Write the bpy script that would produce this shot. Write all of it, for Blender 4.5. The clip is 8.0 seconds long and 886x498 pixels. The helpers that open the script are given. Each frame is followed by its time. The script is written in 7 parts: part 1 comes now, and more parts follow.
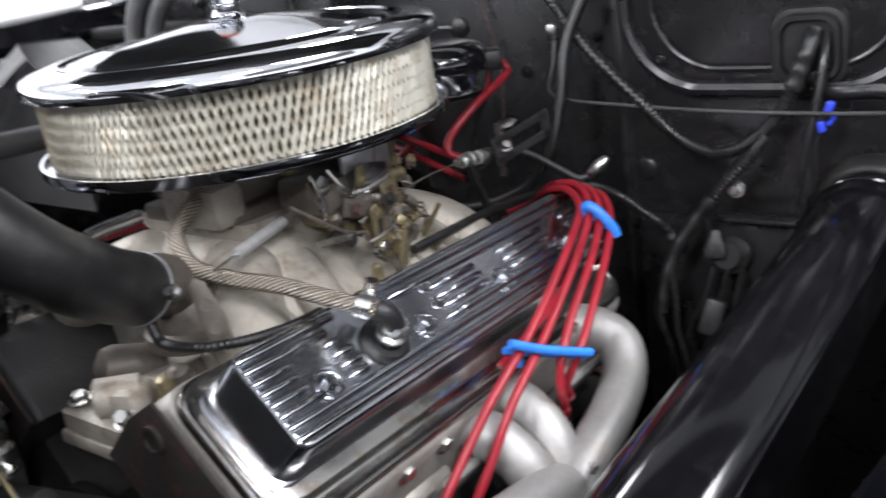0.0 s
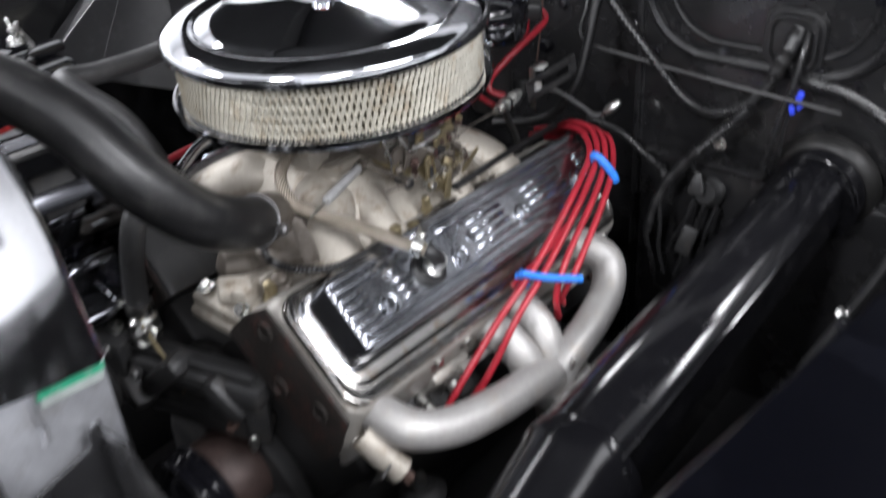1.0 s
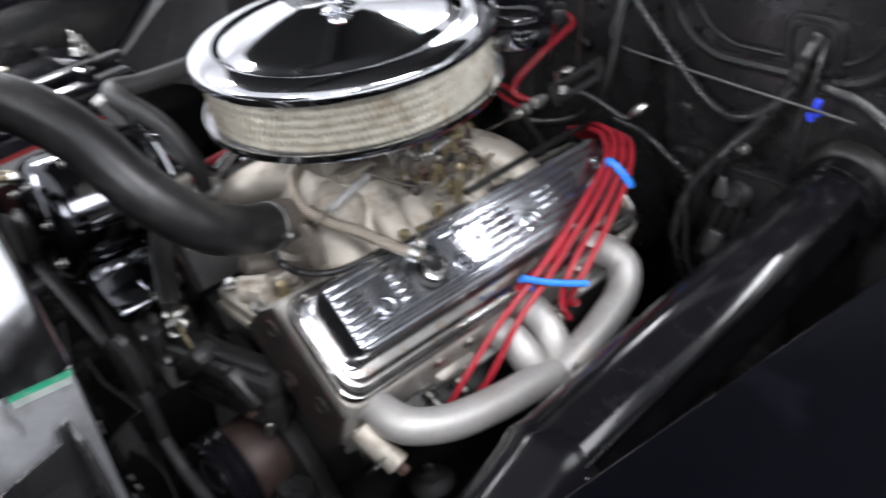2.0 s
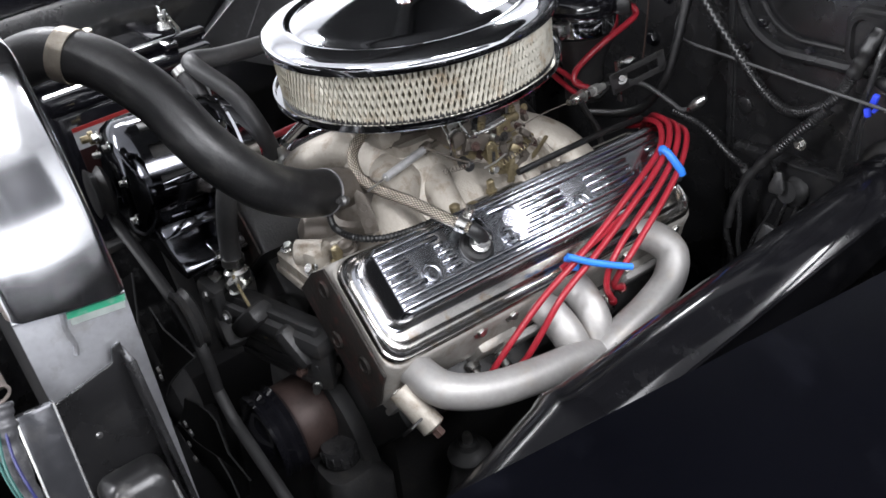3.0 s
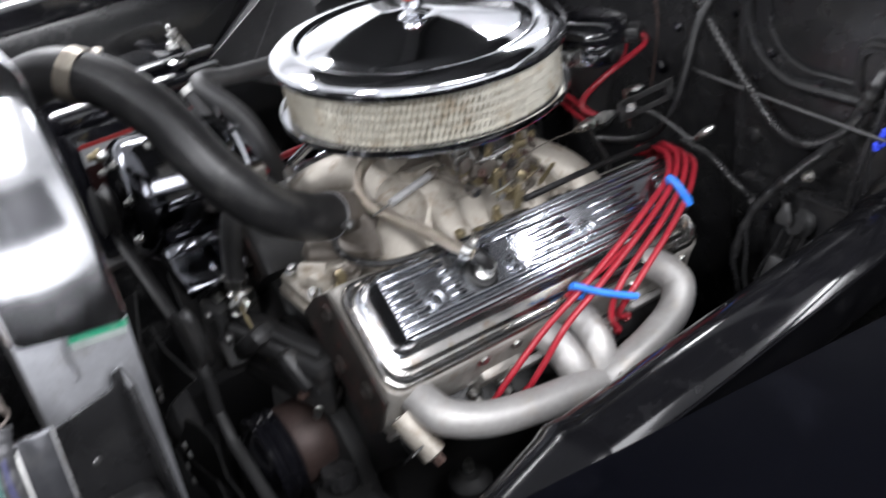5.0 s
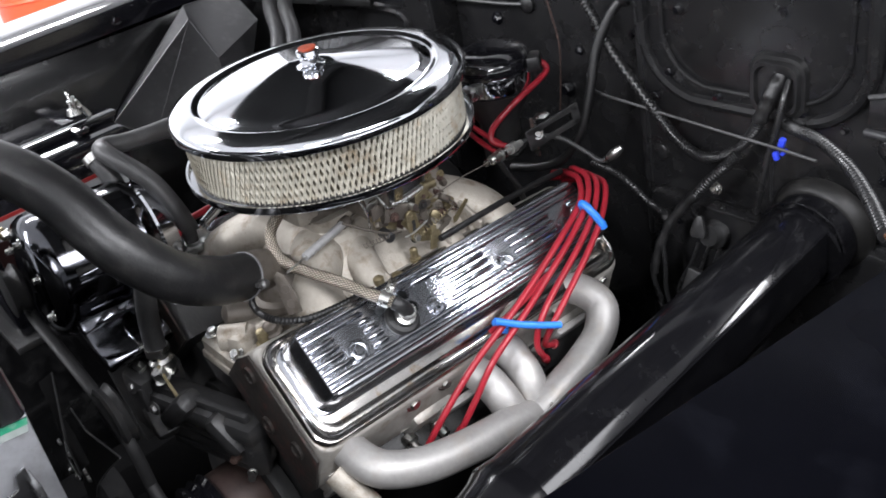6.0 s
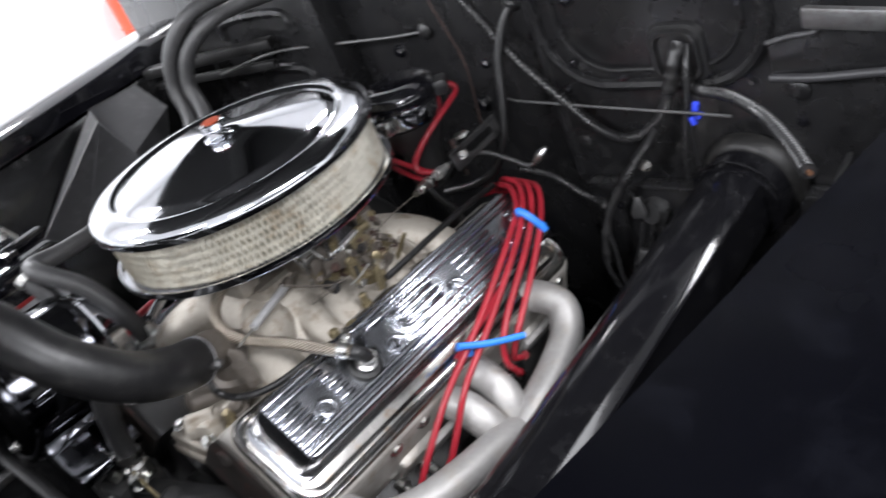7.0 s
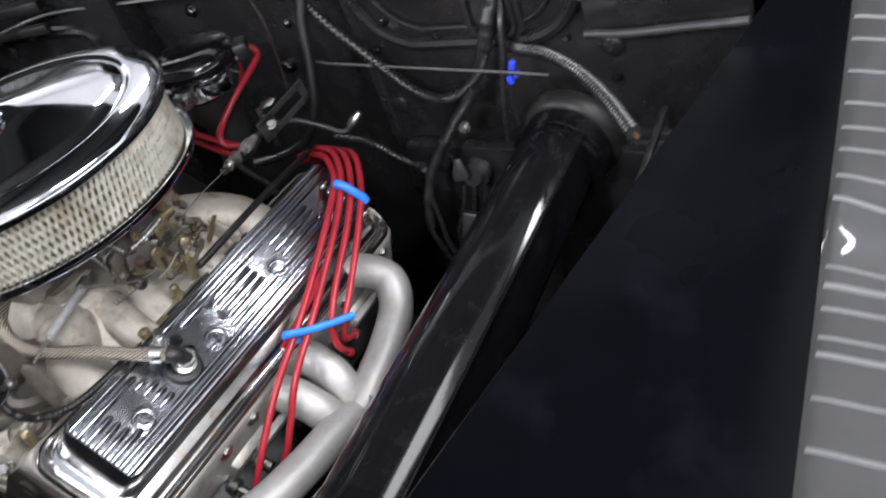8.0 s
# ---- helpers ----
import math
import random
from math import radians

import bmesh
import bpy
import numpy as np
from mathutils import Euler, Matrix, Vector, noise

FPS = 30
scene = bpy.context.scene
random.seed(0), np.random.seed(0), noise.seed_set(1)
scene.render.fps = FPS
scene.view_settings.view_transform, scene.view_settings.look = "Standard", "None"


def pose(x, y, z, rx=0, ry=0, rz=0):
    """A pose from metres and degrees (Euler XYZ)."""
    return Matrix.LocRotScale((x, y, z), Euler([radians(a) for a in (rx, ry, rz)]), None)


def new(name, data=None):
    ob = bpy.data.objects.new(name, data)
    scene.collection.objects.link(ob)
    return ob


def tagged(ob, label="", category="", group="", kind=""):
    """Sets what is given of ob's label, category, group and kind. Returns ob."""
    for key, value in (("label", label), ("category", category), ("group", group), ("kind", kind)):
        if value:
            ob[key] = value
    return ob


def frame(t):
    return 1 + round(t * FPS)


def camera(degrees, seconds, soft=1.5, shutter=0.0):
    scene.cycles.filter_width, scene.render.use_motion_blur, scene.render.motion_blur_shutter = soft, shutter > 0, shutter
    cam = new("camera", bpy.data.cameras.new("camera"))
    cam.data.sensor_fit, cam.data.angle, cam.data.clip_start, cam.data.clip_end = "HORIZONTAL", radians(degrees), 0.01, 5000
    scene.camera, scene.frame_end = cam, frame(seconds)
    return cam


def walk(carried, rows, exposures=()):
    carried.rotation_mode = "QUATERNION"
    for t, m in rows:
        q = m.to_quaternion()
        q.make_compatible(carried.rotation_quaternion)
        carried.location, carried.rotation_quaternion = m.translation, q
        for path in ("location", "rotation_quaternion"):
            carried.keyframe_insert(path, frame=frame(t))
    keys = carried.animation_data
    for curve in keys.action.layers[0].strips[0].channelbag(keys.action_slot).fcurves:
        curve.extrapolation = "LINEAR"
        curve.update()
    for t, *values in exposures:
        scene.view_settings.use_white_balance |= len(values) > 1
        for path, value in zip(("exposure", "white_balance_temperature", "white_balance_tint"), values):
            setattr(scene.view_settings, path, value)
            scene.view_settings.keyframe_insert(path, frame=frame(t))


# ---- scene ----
cam = camera(51.5, 8.0, soft=1.6, shutter=0.75)
# seconds, eye, yaw, pitch, lean to the right
PATH = [
    (0.0, 0.6416, -0.3833, 1.2325, 39.28, -20.12, 8.76),
    (0.2, 0.6505, -0.3862, 1.2152, 40.95, -18.59, 9.97),
    (0.4, 0.6615, -0.3762, 1.2453, 40.67, -20.40, 9.71),
    (0.6, 0.6880, -0.3935, 1.3095, 40.49, -27.82, 7.18),
    (0.7, 0.6920, -0.4110, 1.3497, 39.68, -30.91, 6.48),
    (0.8, 0.7110, -0.4431, 1.3643, 39.63, -30.83, 7.28),
    (1.0, 0.7433, -0.4932, 1.4730, 42.74, -33.39, 5.31),
    (1.2, 0.7895, -0.5026, 1.4613, 44.61, -32.59, 10.30),
    (1.5, 0.8282, -0.4554, 1.5228, 44.69, -35.89, 6.60),
    (1.7, 0.8358, -0.4419, 1.4930, 48.04, -33.13, 8.62),
    (2.0, 0.8540, -0.4095, 1.5169, 52.48, -34.35, 9.73),
    (2.2, 0.8787, -0.4200, 1.4705, 56.80, -32.02, 11.07),
    (3.3, 0.9200, -0.4169, 1.5010, 58.75, -33.38, 10.04),
    (3.5, 0.9228, -0.4215, 1.5009, 59.51, -33.62, 10.60),
    (4.0, 0.9180, -0.4268, 1.4906, 60.42, -33.99, 8.00),
    (4.5, 0.9117, -0.4287, 1.4940, 61.08, -33.78, 6.88),
    (5.0, 0.9085, -0.4109, 1.5024, 58.45, -31.77, 8.65),
    (5.2, 0.9132, -0.3908, 1.5191, 57.26, -31.41, 9.63),
    (6.3, 0.9202, -0.3686, 1.5194, 53.75, -30.94, 12.58),
    (6.5, 0.9260, -0.3839, 1.4939, 52.41, -29.06, 11.74),
    (6.8, 0.9348, -0.3667, 1.4975, 52.58, -29.31, 17.37),
    (7.0, 0.9362, -0.3427, 1.4969, 51.96, -29.37, 24.10),
    (7.2, 0.9483, -0.3237, 1.4759, 48.64, -30.59, 21.25),
    (7.5, 0.9212, -0.3342, 1.4911, 47.25, -32.67, 21.29),
    (7.7, 0.9269, -0.3053, 1.4765, 47.27, -33.89, 23.81),
    (7.8, 0.8989, -0.3110, 1.4753, 43.46, -34.96, 22.91),
    (8.0, 0.8860, -0.2960, 1.4958, 40.56, -37.12, 22.07),
]
walk(cam, [(t, pose(x, y, z, 90 + pitch, 0, yaw) @ pose(0, 0, 0, 0, 0, -lean)) for t, x, y, z, yaw, pitch, lean in PATH],
     [(0.0, 0.0), (8.0, 0.0)])

# ---- light: a closed workshop with ceiling strip lights ----
world = bpy.data.worlds.new("world")
world.use_nodes = True
world.node_tree.nodes["Background"].inputs[0].default_value = (0.75, 0.85, 1.0, 1)
world.node_tree.nodes["Background"].inputs[1].default_value = 0.05
scene.world = world
LAMP_POWER = 146
# centre, length across and along the car, share of the full power
LAMPS = [(-2.2, -2.4, 0.42, 1.5, 1.05), (0.5, -2.7, 0.42, 1.5, 1.05), (3.0, -2.4, 0.42, 1.5, 1.1), (-2.8, 0.3, 0.42, 1.5, 1.0), (2.60, 0.32, 2.20, 1.40, 1.35),
         (-2.4, 2.8, 0.42, 1.5, 1.05), (1.96, 1.93, 1.00, 0.20, 0.50)]
for lx, ly, wide, long, share in LAMPS:
    lamp = bpy.data.lights.new("strip_lamp", "AREA")
    lamp.shape, lamp.size, lamp.size_y, lamp.energy, lamp.color = "RECTANGLE", wide, long, LAMP_POWER * share, (0.945, 0.950, 1.0)
    lamp_ob = new("strip_lamp", lamp)
    lamp_ob.matrix_world = pose(lx, ly, 3.10, 0, 0, 0)


# ---- materials ----
def mat(name, base, rough=0.5, metal=0.0, dirt=None, dirt_amount=0.35, scale=9.0, fine=160.0, bump=0.0, bump_scale=400.0,
        rough_var=0.08, coat=0.0, spec=0.5, tone=0.12):
    """Base colour with broad tone changes, patchy dirt, fine grain, and relief."""
    m = bpy.data.materials.new(name)
    m.use_nodes = True
    nt, b = m.node_tree, m.node_tree.nodes["Principled BSDF"]

    def node(kind, **values):
        n = nt.nodes.new(kind)
        for k, v in values.items():
            n.inputs[k].default_value = v
        return n

    co = node("ShaderNodeTexCoord")
    broad = node("ShaderNodeTexNoise", Scale=scale, Detail=5.0, Roughness=0.6)
    grain = node("ShaderNodeTexNoise", Scale=fine, Detail=3.0)
    nt.links.new(co.outputs["Object"], broad.inputs["Vector"])
    nt.links.new(co.outputs["Object"], grain.inputs["Vector"])
    both = node("ShaderNodeMath")
    both.operation = "MULTIPLY_ADD"
    both.inputs[1].default_value = 0.35
    nt.links.new(grain.outputs["Fac"], both.inputs[0])
    nt.links.new(broad.outputs["Fac"], both.inputs[2])
    ramp = node("ShaderNodeValToRGB")
    dark = tuple(c * (1 - 2 * tone) for c in base)
    light = tuple(min(1.0, c * (1 + tone)) for c in base)
    e = ramp.color_ramp.elements
    e[0].position, e[0].color = 0.42, (*dark, 1)
    e[1].position, e[1].color = 0.88, (*light, 1)
    nt.links.new(both.outputs[0], ramp.inputs["Fac"])
    colour = ramp.outputs["Color"]
    if dirt:
        patch = node("ShaderNodeTexNoise", Scale=scale * 2.7, Detail=6.0, Roughness=0.7)
        nt.links.new(co.outputs["Object"], patch.inputs["Vector"])
        edge = node("ShaderNodeValToRGB")
        edge.color_ramp.elements[0].position, edge.color_ramp.elements[0].color = 0.52, (0, 0, 0, 1)
        edge.color_ramp.elements[1].position, edge.color_ramp.elements[1].color = 0.72, (dirt_amount,) * 3 + (1,)
        nt.links.new(patch.outputs["Fac"], edge.inputs["Fac"])
        mix = nt.nodes.new("ShaderNodeMix")
        mix.data_type = "RGBA"
        mix.inputs["B"].default_value = (*dirt, 1)
        mix.inputs[7].default_value = (*dirt, 1)
        nt.links.new(edge.outputs["Color"], mix.inputs[0])
        nt.links.new(colour, mix.inputs[6])
        colour = mix.outputs[2]
    nt.links.new(colour, b.inputs["Base Color"])
    b.inputs["Metallic"].default_value = metal
    b.inputs["Specular IOR Level"].default_value = spec
    b.inputs["Coat Weight"].default_value = coat
    b.inputs["Coat Roughness"].default_value = 0.04
    rr = node("ShaderNodeMapRange")
    rr.inputs["To Min"].default_value, rr.inputs["To Max"].default_value = max(0.02, rough - rough_var), rough + rough_var
    nt.links.new(broad.outputs["Fac"], rr.inputs["Value"])
    nt.links.new(rr.outputs["Result"], b.inputs["Roughness"])
    if bump:
        relief = node("ShaderNodeTexNoise", Scale=bump_scale, Detail=2.0)
        nt.links.new(co.outputs["Object"], relief.inputs["Vector"])
        bp = node("ShaderNodeBump", Strength=bump, Distance=0.001)
        nt.links.new(relief.outputs["Fac"], bp.inputs["Height"])
        nt.links.new(bp.outputs["Normal"], b.inputs["Normal"])
    return m


def braid_material(name, base, rough, metal, density, strength):
    """Woven sleeve: two crossed waves running round the hose."""
    m = mat(name, base, rough, metal, tone=0.1)
    nt, b = m.node_tree, m.node_tree.nodes["Principled BSDF"]
    uv = nt.nodes.new("ShaderNodeUVMap")
    waves = []
    for turn in (0.6, -0.6):
        mp = nt.nodes.new("ShaderNodeMapping")
        mp.inputs["Rotation"].default_value = (0, 0, turn)
        wv = nt.nodes.new("ShaderNodeTexWave")
        wv.inputs["Scale"].default_value = density
        nt.links.new(uv.outputs["UV"], mp.inputs["Vector"])
        nt.links.new(mp.outputs["Vector"], wv.inputs["Vector"])
        waves.append(wv)
    mx = nt.nodes.new("ShaderNodeMath")
    mx.operation = "MULTIPLY"
    nt.links.new(waves[0].outputs["Fac"], mx.inputs[0])
    nt.links.new(waves[1].outputs["Fac"], mx.inputs[1])
    weave = nt.nodes.new("ShaderNodeMapRange")
    weave.inputs["To Min"].default_value, weave.inputs["To Max"].default_value = 0.22, 1.15
    weave.inputs["From Max"].default_value = 0.55
    nt.links.new(mx.outputs[0], weave.inputs["Value"])
    shade = nt.nodes.new("ShaderNodeHueSaturation")
    nt.links.new(weave.outputs["Result"], shade.inputs["Value"])
    nt.links.new(b.inputs["Base Color"].links[0].from_socket, shade.inputs["Color"])
    nt.links.new(shade.outputs["Color"], b.inputs["Base Color"])
    bp = nt.nodes.new("ShaderNodeBump")
    bp.inputs["Strength"].default_value, bp.inputs["Distance"].default_value = strength, 0.0008
    nt.links.new(mx.outputs[0], bp.inputs["Height"])
    nt.links.new(bp.outputs["Normal"], b.inputs["Normal"])
    return m


CHROME = mat("chrome", (0.66, 0.67, 0.70), 0.07, 1.0, rough_var=0.04, tone=0.03, scale=14)
DARK_CHROME = mat("smoky_chrome", (0.105, 0.107, 0.118), 0.11, 1.0, rough_var=0.05, tone=0.1, scale=12)
CHROME_OLD = mat("chrome_hazed", (0.41, 0.395, 0.375), 0.20, 1.0, dirt=(0.24, 0.155, 0.085), dirt_amount=0.9, rough_var=0.12, scale=22, bump=0.06, bump_scale=120)
POLISHED = mat("polished_aluminium", (0.66, 0.66, 0.675), 0.115, 1.0, dirt=(0.52, 0.52, 0.53), dirt_amount=0.7, rough_var=0.06, tone=0.08, scale=11, bump=0.03, bump_scale=40)
BRUSHED = mat("dull_aluminium", (0.62, 0.63, 0.66), 0.32, 0.85, dirt=(0.36, 0.35, 0.34), dirt_amount=0.6, scale=12, rough_var=0.14, bump=0.12, bump_scale=90)
CAST_ALU = mat("cast_aluminium", (0.36, 0.33, 0.285), 0.50, 0.30, dirt=(0.13, 0.088, 0.05), dirt_amount=0.85, scale=14, rough_var=0.12, bump=0.40, bump_scale=420)
CAST_GREY = mat("grey_cast_iron", (0.33, 0.315, 0.29), 0.48, 0.55, dirt=(0.16, 0.12, 0.08), dirt_amount=0.7, scale=13, bump=0.35, bump_scale=420)
HEADER = mat("coated_header_steel", (0.365, 0.355, 0.345), 0.50, 0.45, dirt=(0.34, 0.29, 0.23), dirt_amount=0.5, scale=9, bump=0.14, bump_scale=700)
DARK_CAST = mat("grimy_brown_casting", (0.12, 0.105, 0.09), 0.5, 0.4, dirt=(0.05, 0.035, 0.02), dirt_amount=0.7, scale=22, bump=0.35)
END_PAINT = mat("worn_engine_paint", (0.026, 0.023, 0.021), 0.62, 0.1, spec=0.2, dirt=(0.085, 0.035, 0.030), dirt_amount=0.9, scale=22, bump=0.8, bump_scale=150)
WORN_STEEL = mat("worn_grey_steel", (0.17, 0.17, 0.17), 0.40, 0.8, dirt=(0.08, 0.06, 0.04), dirt_amount=0.7, scale=50, bump=0.2)
TAN_STEEL = mat("tan_passivated_steel", (0.40, 0.36, 0.30), 0.36, 0.9, dirt=(0.22, 0.18, 0.12), dirt_amount=0.5, scale=60, bump=0.3, bump_scale=300)
STEEL = mat("zinc_steel", (0.62, 0.62, 0.60), 0.28, 1.0, dirt=(0.3, 0.24, 0.17), dirt_amount=0.4, scale=40)
STEEL_DULL = mat("dull_grey_wire", (0.10, 0.10, 0.10), 0.45, 0.5, scale=40)
RUSTY = mat("rusty_steel", (0.062, 0.036, 0.030), 0.75, 0.2, dirt=(0.20, 0.11, 0.075), scale=60, bump=0.4)
BRASS = mat("gold_zinc_plate", (0.27, 0.225, 0.135), 0.42, 0.7, dirt=(0.09, 0.07, 0.045), dirt_amount=0.8, scale=35, bump=0.15)
BLACK_GLOSS = mat("black_gloss_paint", (0.006, 0.006, 0.008), 0.12, 0.0, coat=0.6, rough_var=0.05, scale=5, bump=0.02, bump_scale=90)
DUCT_PLASTIC = mat("black_duct_enamel", (0.005, 0.005, 0.006), 0.105, 0.0, spec=0.24, dirt=(0.018, 0.018, 0.019), dirt_amount=0.5, rough_var=0.03, scale=13, bump=0.03, bump_scale=60)
SCOOP_PAINT = mat("dusty_black_sheet", (0.034, 0.034, 0.036), 0.40, 0.0, dirt=(0.085, 0.085, 0.085), dirt_amount=0.6, scale=9, bump=0.06)
# grey patches carry both the smears and the soft highlights of the far panel
SMUDGED_SHEEN = mat("black_paint_smudges_and_sheen", (0.006, 0.006, 0.0065), 0.24, 0.0, dirt=(0.10, 0.10, 0.10), dirt_amount=0.25, scale=5, coat=0.2, rough_var=0.12, bump=0.08, bump_scale=60)
FENDER_PAINT = mat("blue_black_body_paint", (0.0013, 0.0014, 0.0023), 0.26, 0.0, coat=0.0, spec=0.10, dirt=(0.0048, 0.0052, 0.0074), dirt_amount=0.5, rough_var=0.08, scale=4.5, fine=60, bump=0.05, bump_scale=9)
BLACK_SATIN = mat("black_satin_paint", (0.0115, 0.0115, 0.0122), 0.27, 0.0, dirt=(0.035, 0.034, 0.032), dirt_amount=0.35, scale=14, bump=0.10, bump_scale=110, rough_var=0.09)
BLACK_CAST = mat("black_casting_and_shaded_head", (0.020, 0.020, 0.0205), 0.44, 0.0, spec=0.4, dirt=(0.07, 0.06, 0.05), dirt_amount=0.3, scale=18, bump=0.4, bump_scale=380)
CHASSIS_BLACK = mat("flat_black_chassis_paint", (0.0075, 0.0075, 0.008), 0.75, 0.0, spec=0.12, dirt=(0.02, 0.018, 0.016), dirt_amount=0.4, scale=8, bump=0.2)
RUBBER = mat("black_rubber", (0.010, 0.010, 0.0105), 0.40, 0.0, dirt=(0.06, 0.058, 0.055), dirt_amount=0.35, scale=16, bump=0.18, bump_scale=350)
OLD_HOSE = mat("dusty_grey_rubber", (0.040, 0.040, 0.041), 0.46, 0.0, dirt=(0.08, 0.078, 0.075), dirt_amount=0.5, scale=14, bump=0.15)
DUSTY_SEAL = mat("dusty_seal_rubber", (0.012, 0.0118, 0.0115), 0.46, 0.0, spec=0.3, dirt=(0.036, 0.034, 0.031), dirt_amount=0.5, scale=24, bump=0.3, bump_scale=150)
FLANGE_RUBBER = mat("dull_black_gasket_rubber", (0.010, 0.010, 0.010), 0.5, 0.0, spec=0.3, tone=0.2, scale=20)
BELT = mat("black_belt_rubber", (0.017, 0.017, 0.0175), 0.55, 0.0, spec=0.3, tone=0.2, scale=25)
LOOM = mat("black_plastic_loom", (0.013, 0.013, 0.0135), 0.28, 0.0, tone=0.15, scale=30)
RED = mat("red_silicone", (0.30, 0.015, 0.026), 0.36, 0.0, dirt=(0.22, 0.01, 0.02), dirt_amount=0.4, scale=25)
BLUE = mat("blue_plastic", (0.03, 0.20, 0.72), 0.42, 0.0, tone=0.1, scale=40)
BLUE_PLUG = mat("blue_connector_plastic", (0.03, 0.06, 0.62), 0.4, 0.0, scale=40)
PAPER = mat("filter_paper", (0.20, 0.18, 0.135), 0.9, 0.0, dirt=(0.20, 0.13, 0.06), dirt_amount=0.6, scale=14)
MESH_METAL = mat("pale_expanded_metal", (0.50, 0.475, 0.405), 0.36, 0.55, dirt=(0.26, 0.17, 0.08), dirt_amount=0.7, scale=18)
FOAM = mat("taupe_foam_sleeve", (0.165, 0.14, 0.125), 0.8, 0.0, dirt=(0.26, 0.22, 0.19), dirt_amount=0.5, scale=14, bump=0.3, bump_scale=250)
TAPE = mat("grey_cloth_tape", (0.060, 0.060, 0.064), 0.38, 0.2, dirt=(0.22, 0.22, 0.22), dirt_amount=0.6, scale=30, bump=0.5, bump_scale=110)
GREEN = mat("green_tape", (0.015, 0.22, 0.12), 0.6, 0.0, dirt=(0.3, 0.33, 0.31), dirt_amount=0.4, scale=60)
ARM_PAINT = mat("grey_black_bracket_paint", (0.045, 0.045, 0.046), 0.40, 0.2, dirt=(0.08, 0.075, 0.07), dirt_amount=0.5, scale=30, bump=0.1)
FAN_PAINT = mat("dusty_black_fan_paint", (0.014, 0.014, 0.0145), 0.7, 0.0, spec=0.06, dirt=(0.03, 0.028, 0.026), dirt_amount=0.5, scale=18, bump=0.15)
DAMPER = mat("rusty_brown_damper", (0.050, 0.032, 0.028), 0.55, 0.3, dirt=(0.026, 0.017, 0.014), dirt_amount=0.7, scale=40, bump=0.2)
PAD_PAINT = mat("rubbed_black_pad_paint", (0.016, 0.016, 0.0165), 0.30, 0.2, spec=0.5, dirt=(0.20, 0.19, 0.18), dirt_amount=0.45, scale=7, fine=90, rough_var=0.12, bump=0.2, bump_scale=120)
CAP_PLASTIC = mat("scuffed_black_cap", (0.020, 0.020, 0.021), 0.24, 0.0, dirt=(0.09, 0.088, 0.085), dirt_amount=0.35, scale=45, rough_var=0.1, bump=0.06, bump_scale=120)
FRAME_PAINT = mat("grey_window_frame_paint", (0.30, 0.31, 0.32), 0.4, 0.0, tone=0.05, scale=6)
# even dark grey for the added panes that the radiator tank mirrors
ADDED_GLASS = mat("dark_pane_for_tank_reflection", (0.055, 0.057, 0.062), 0.45, 0.0, spec=0.3, rough_var=0.02, tone=0.1, scale=2)
NAVY = mat("navy_wire_sheath", (0.020, 0.022, 0.10), 0.45, 0.0, tone=0.15, scale=60)
BRIGHT_ZINC = mat("bright_zinc_fitting", (0.66, 0.66, 0.64), 0.36, 0.75, dirt=(0.30, 0.26, 0.20), dirt_amount=0.4, scale=50)
BAR_STEEL = mat("scuffed_dark_steel", (0.036, 0.037, 0.041), 0.20, 0.6, dirt=(0.10, 0.097, 0.093), dirt_amount=0.4, scale=16, rough_var=0.12, bump=0.3, bump_scale=90)
LABEL_SILVER = mat("silver_label", (0.40, 0.41, 0.42), 0.35, 0.3, scale=30)
LABEL_RED = mat("red_label_print", (0.26, 0.018, 0.018), 0.45, 0.0, scale=30)
WOVEN = braid_material("braided_steel_hose", (0.60, 0.53, 0.44), 0.30, 1.0, 118.0, 1.0)
# two greys that carry the wing side's reflected bands as colour
REFLECTED_GREY = mat("grey_wing_reflection", (0.028, 0.028, 0.0295), 0.50, 0.0, coat=0.38, spec=0.2, tone=0.08, scale=10)
REFLECTED_PALE = mat("pale_reflected_bands", (0.11, 0.11, 0.113), 0.5, 0.0, spec=0.3, tone=0.08, scale=12)
HOOD_LINER = mat("matt_black_hood_underside", (0.0045, 0.0045, 0.005), 0.55, 0.0, spec=0.22, tone=0.2, scale=6, bump=0.1, bump_scale=120)
COVER_CHROME = mat("chrome_wiped_cover", (0.46, 0.475, 0.51), 0.20, 1.0, dirt=(0.36, 0.37, 0.40), dirt_amount=0.7, rough_var=0.06, tone=0.08, scale=30, bump=0.12, bump_scale=170)
TEAL = mat("teal_wire_sheath", (0.020, 0.085, 0.075), 0.45, 0.0, tone=0.15, scale=60)
CONCRETE = mat("workshop_concrete", (0.40, 0.40, 0.40), 0.42, 0.0, dirt=(0.22, 0.21, 0.2), scale=1.2, fine=30, bump=0.1, bump_scale=80)
WALL_PAINT = mat("white_wall_paint", (0.84, 0.85, 0.86), 0.6, 0.0, tone=0.04, scale=1.0, fine=40)
CEILING_PAINT = mat("ceiling_paint", (0.84, 0.85, 0.86), 0.7, 0.0, tone=0.04, scale=1.0, fine=40)
ORANGE = mat("orange_red_paint", (0.62, 0.075, 0.02), 0.4, 0.0, scale=5)
WHITE_LAMP = mat("white_lamp_housing", (0.75, 0.76, 0.76), 0.45, 0.0, tone=0.03)


# ---- building helpers ----
ORIGIN = {}


def thing(name, at, label, category, group=""):
    """An empty at the base of a thing that parents its parts."""
    ob = new(name)
    ob.empty_display_size = 0.05
    ob.location = at
    ORIGIN[ob.name] = Vector(at)
    return tagged(ob, label, category, group)


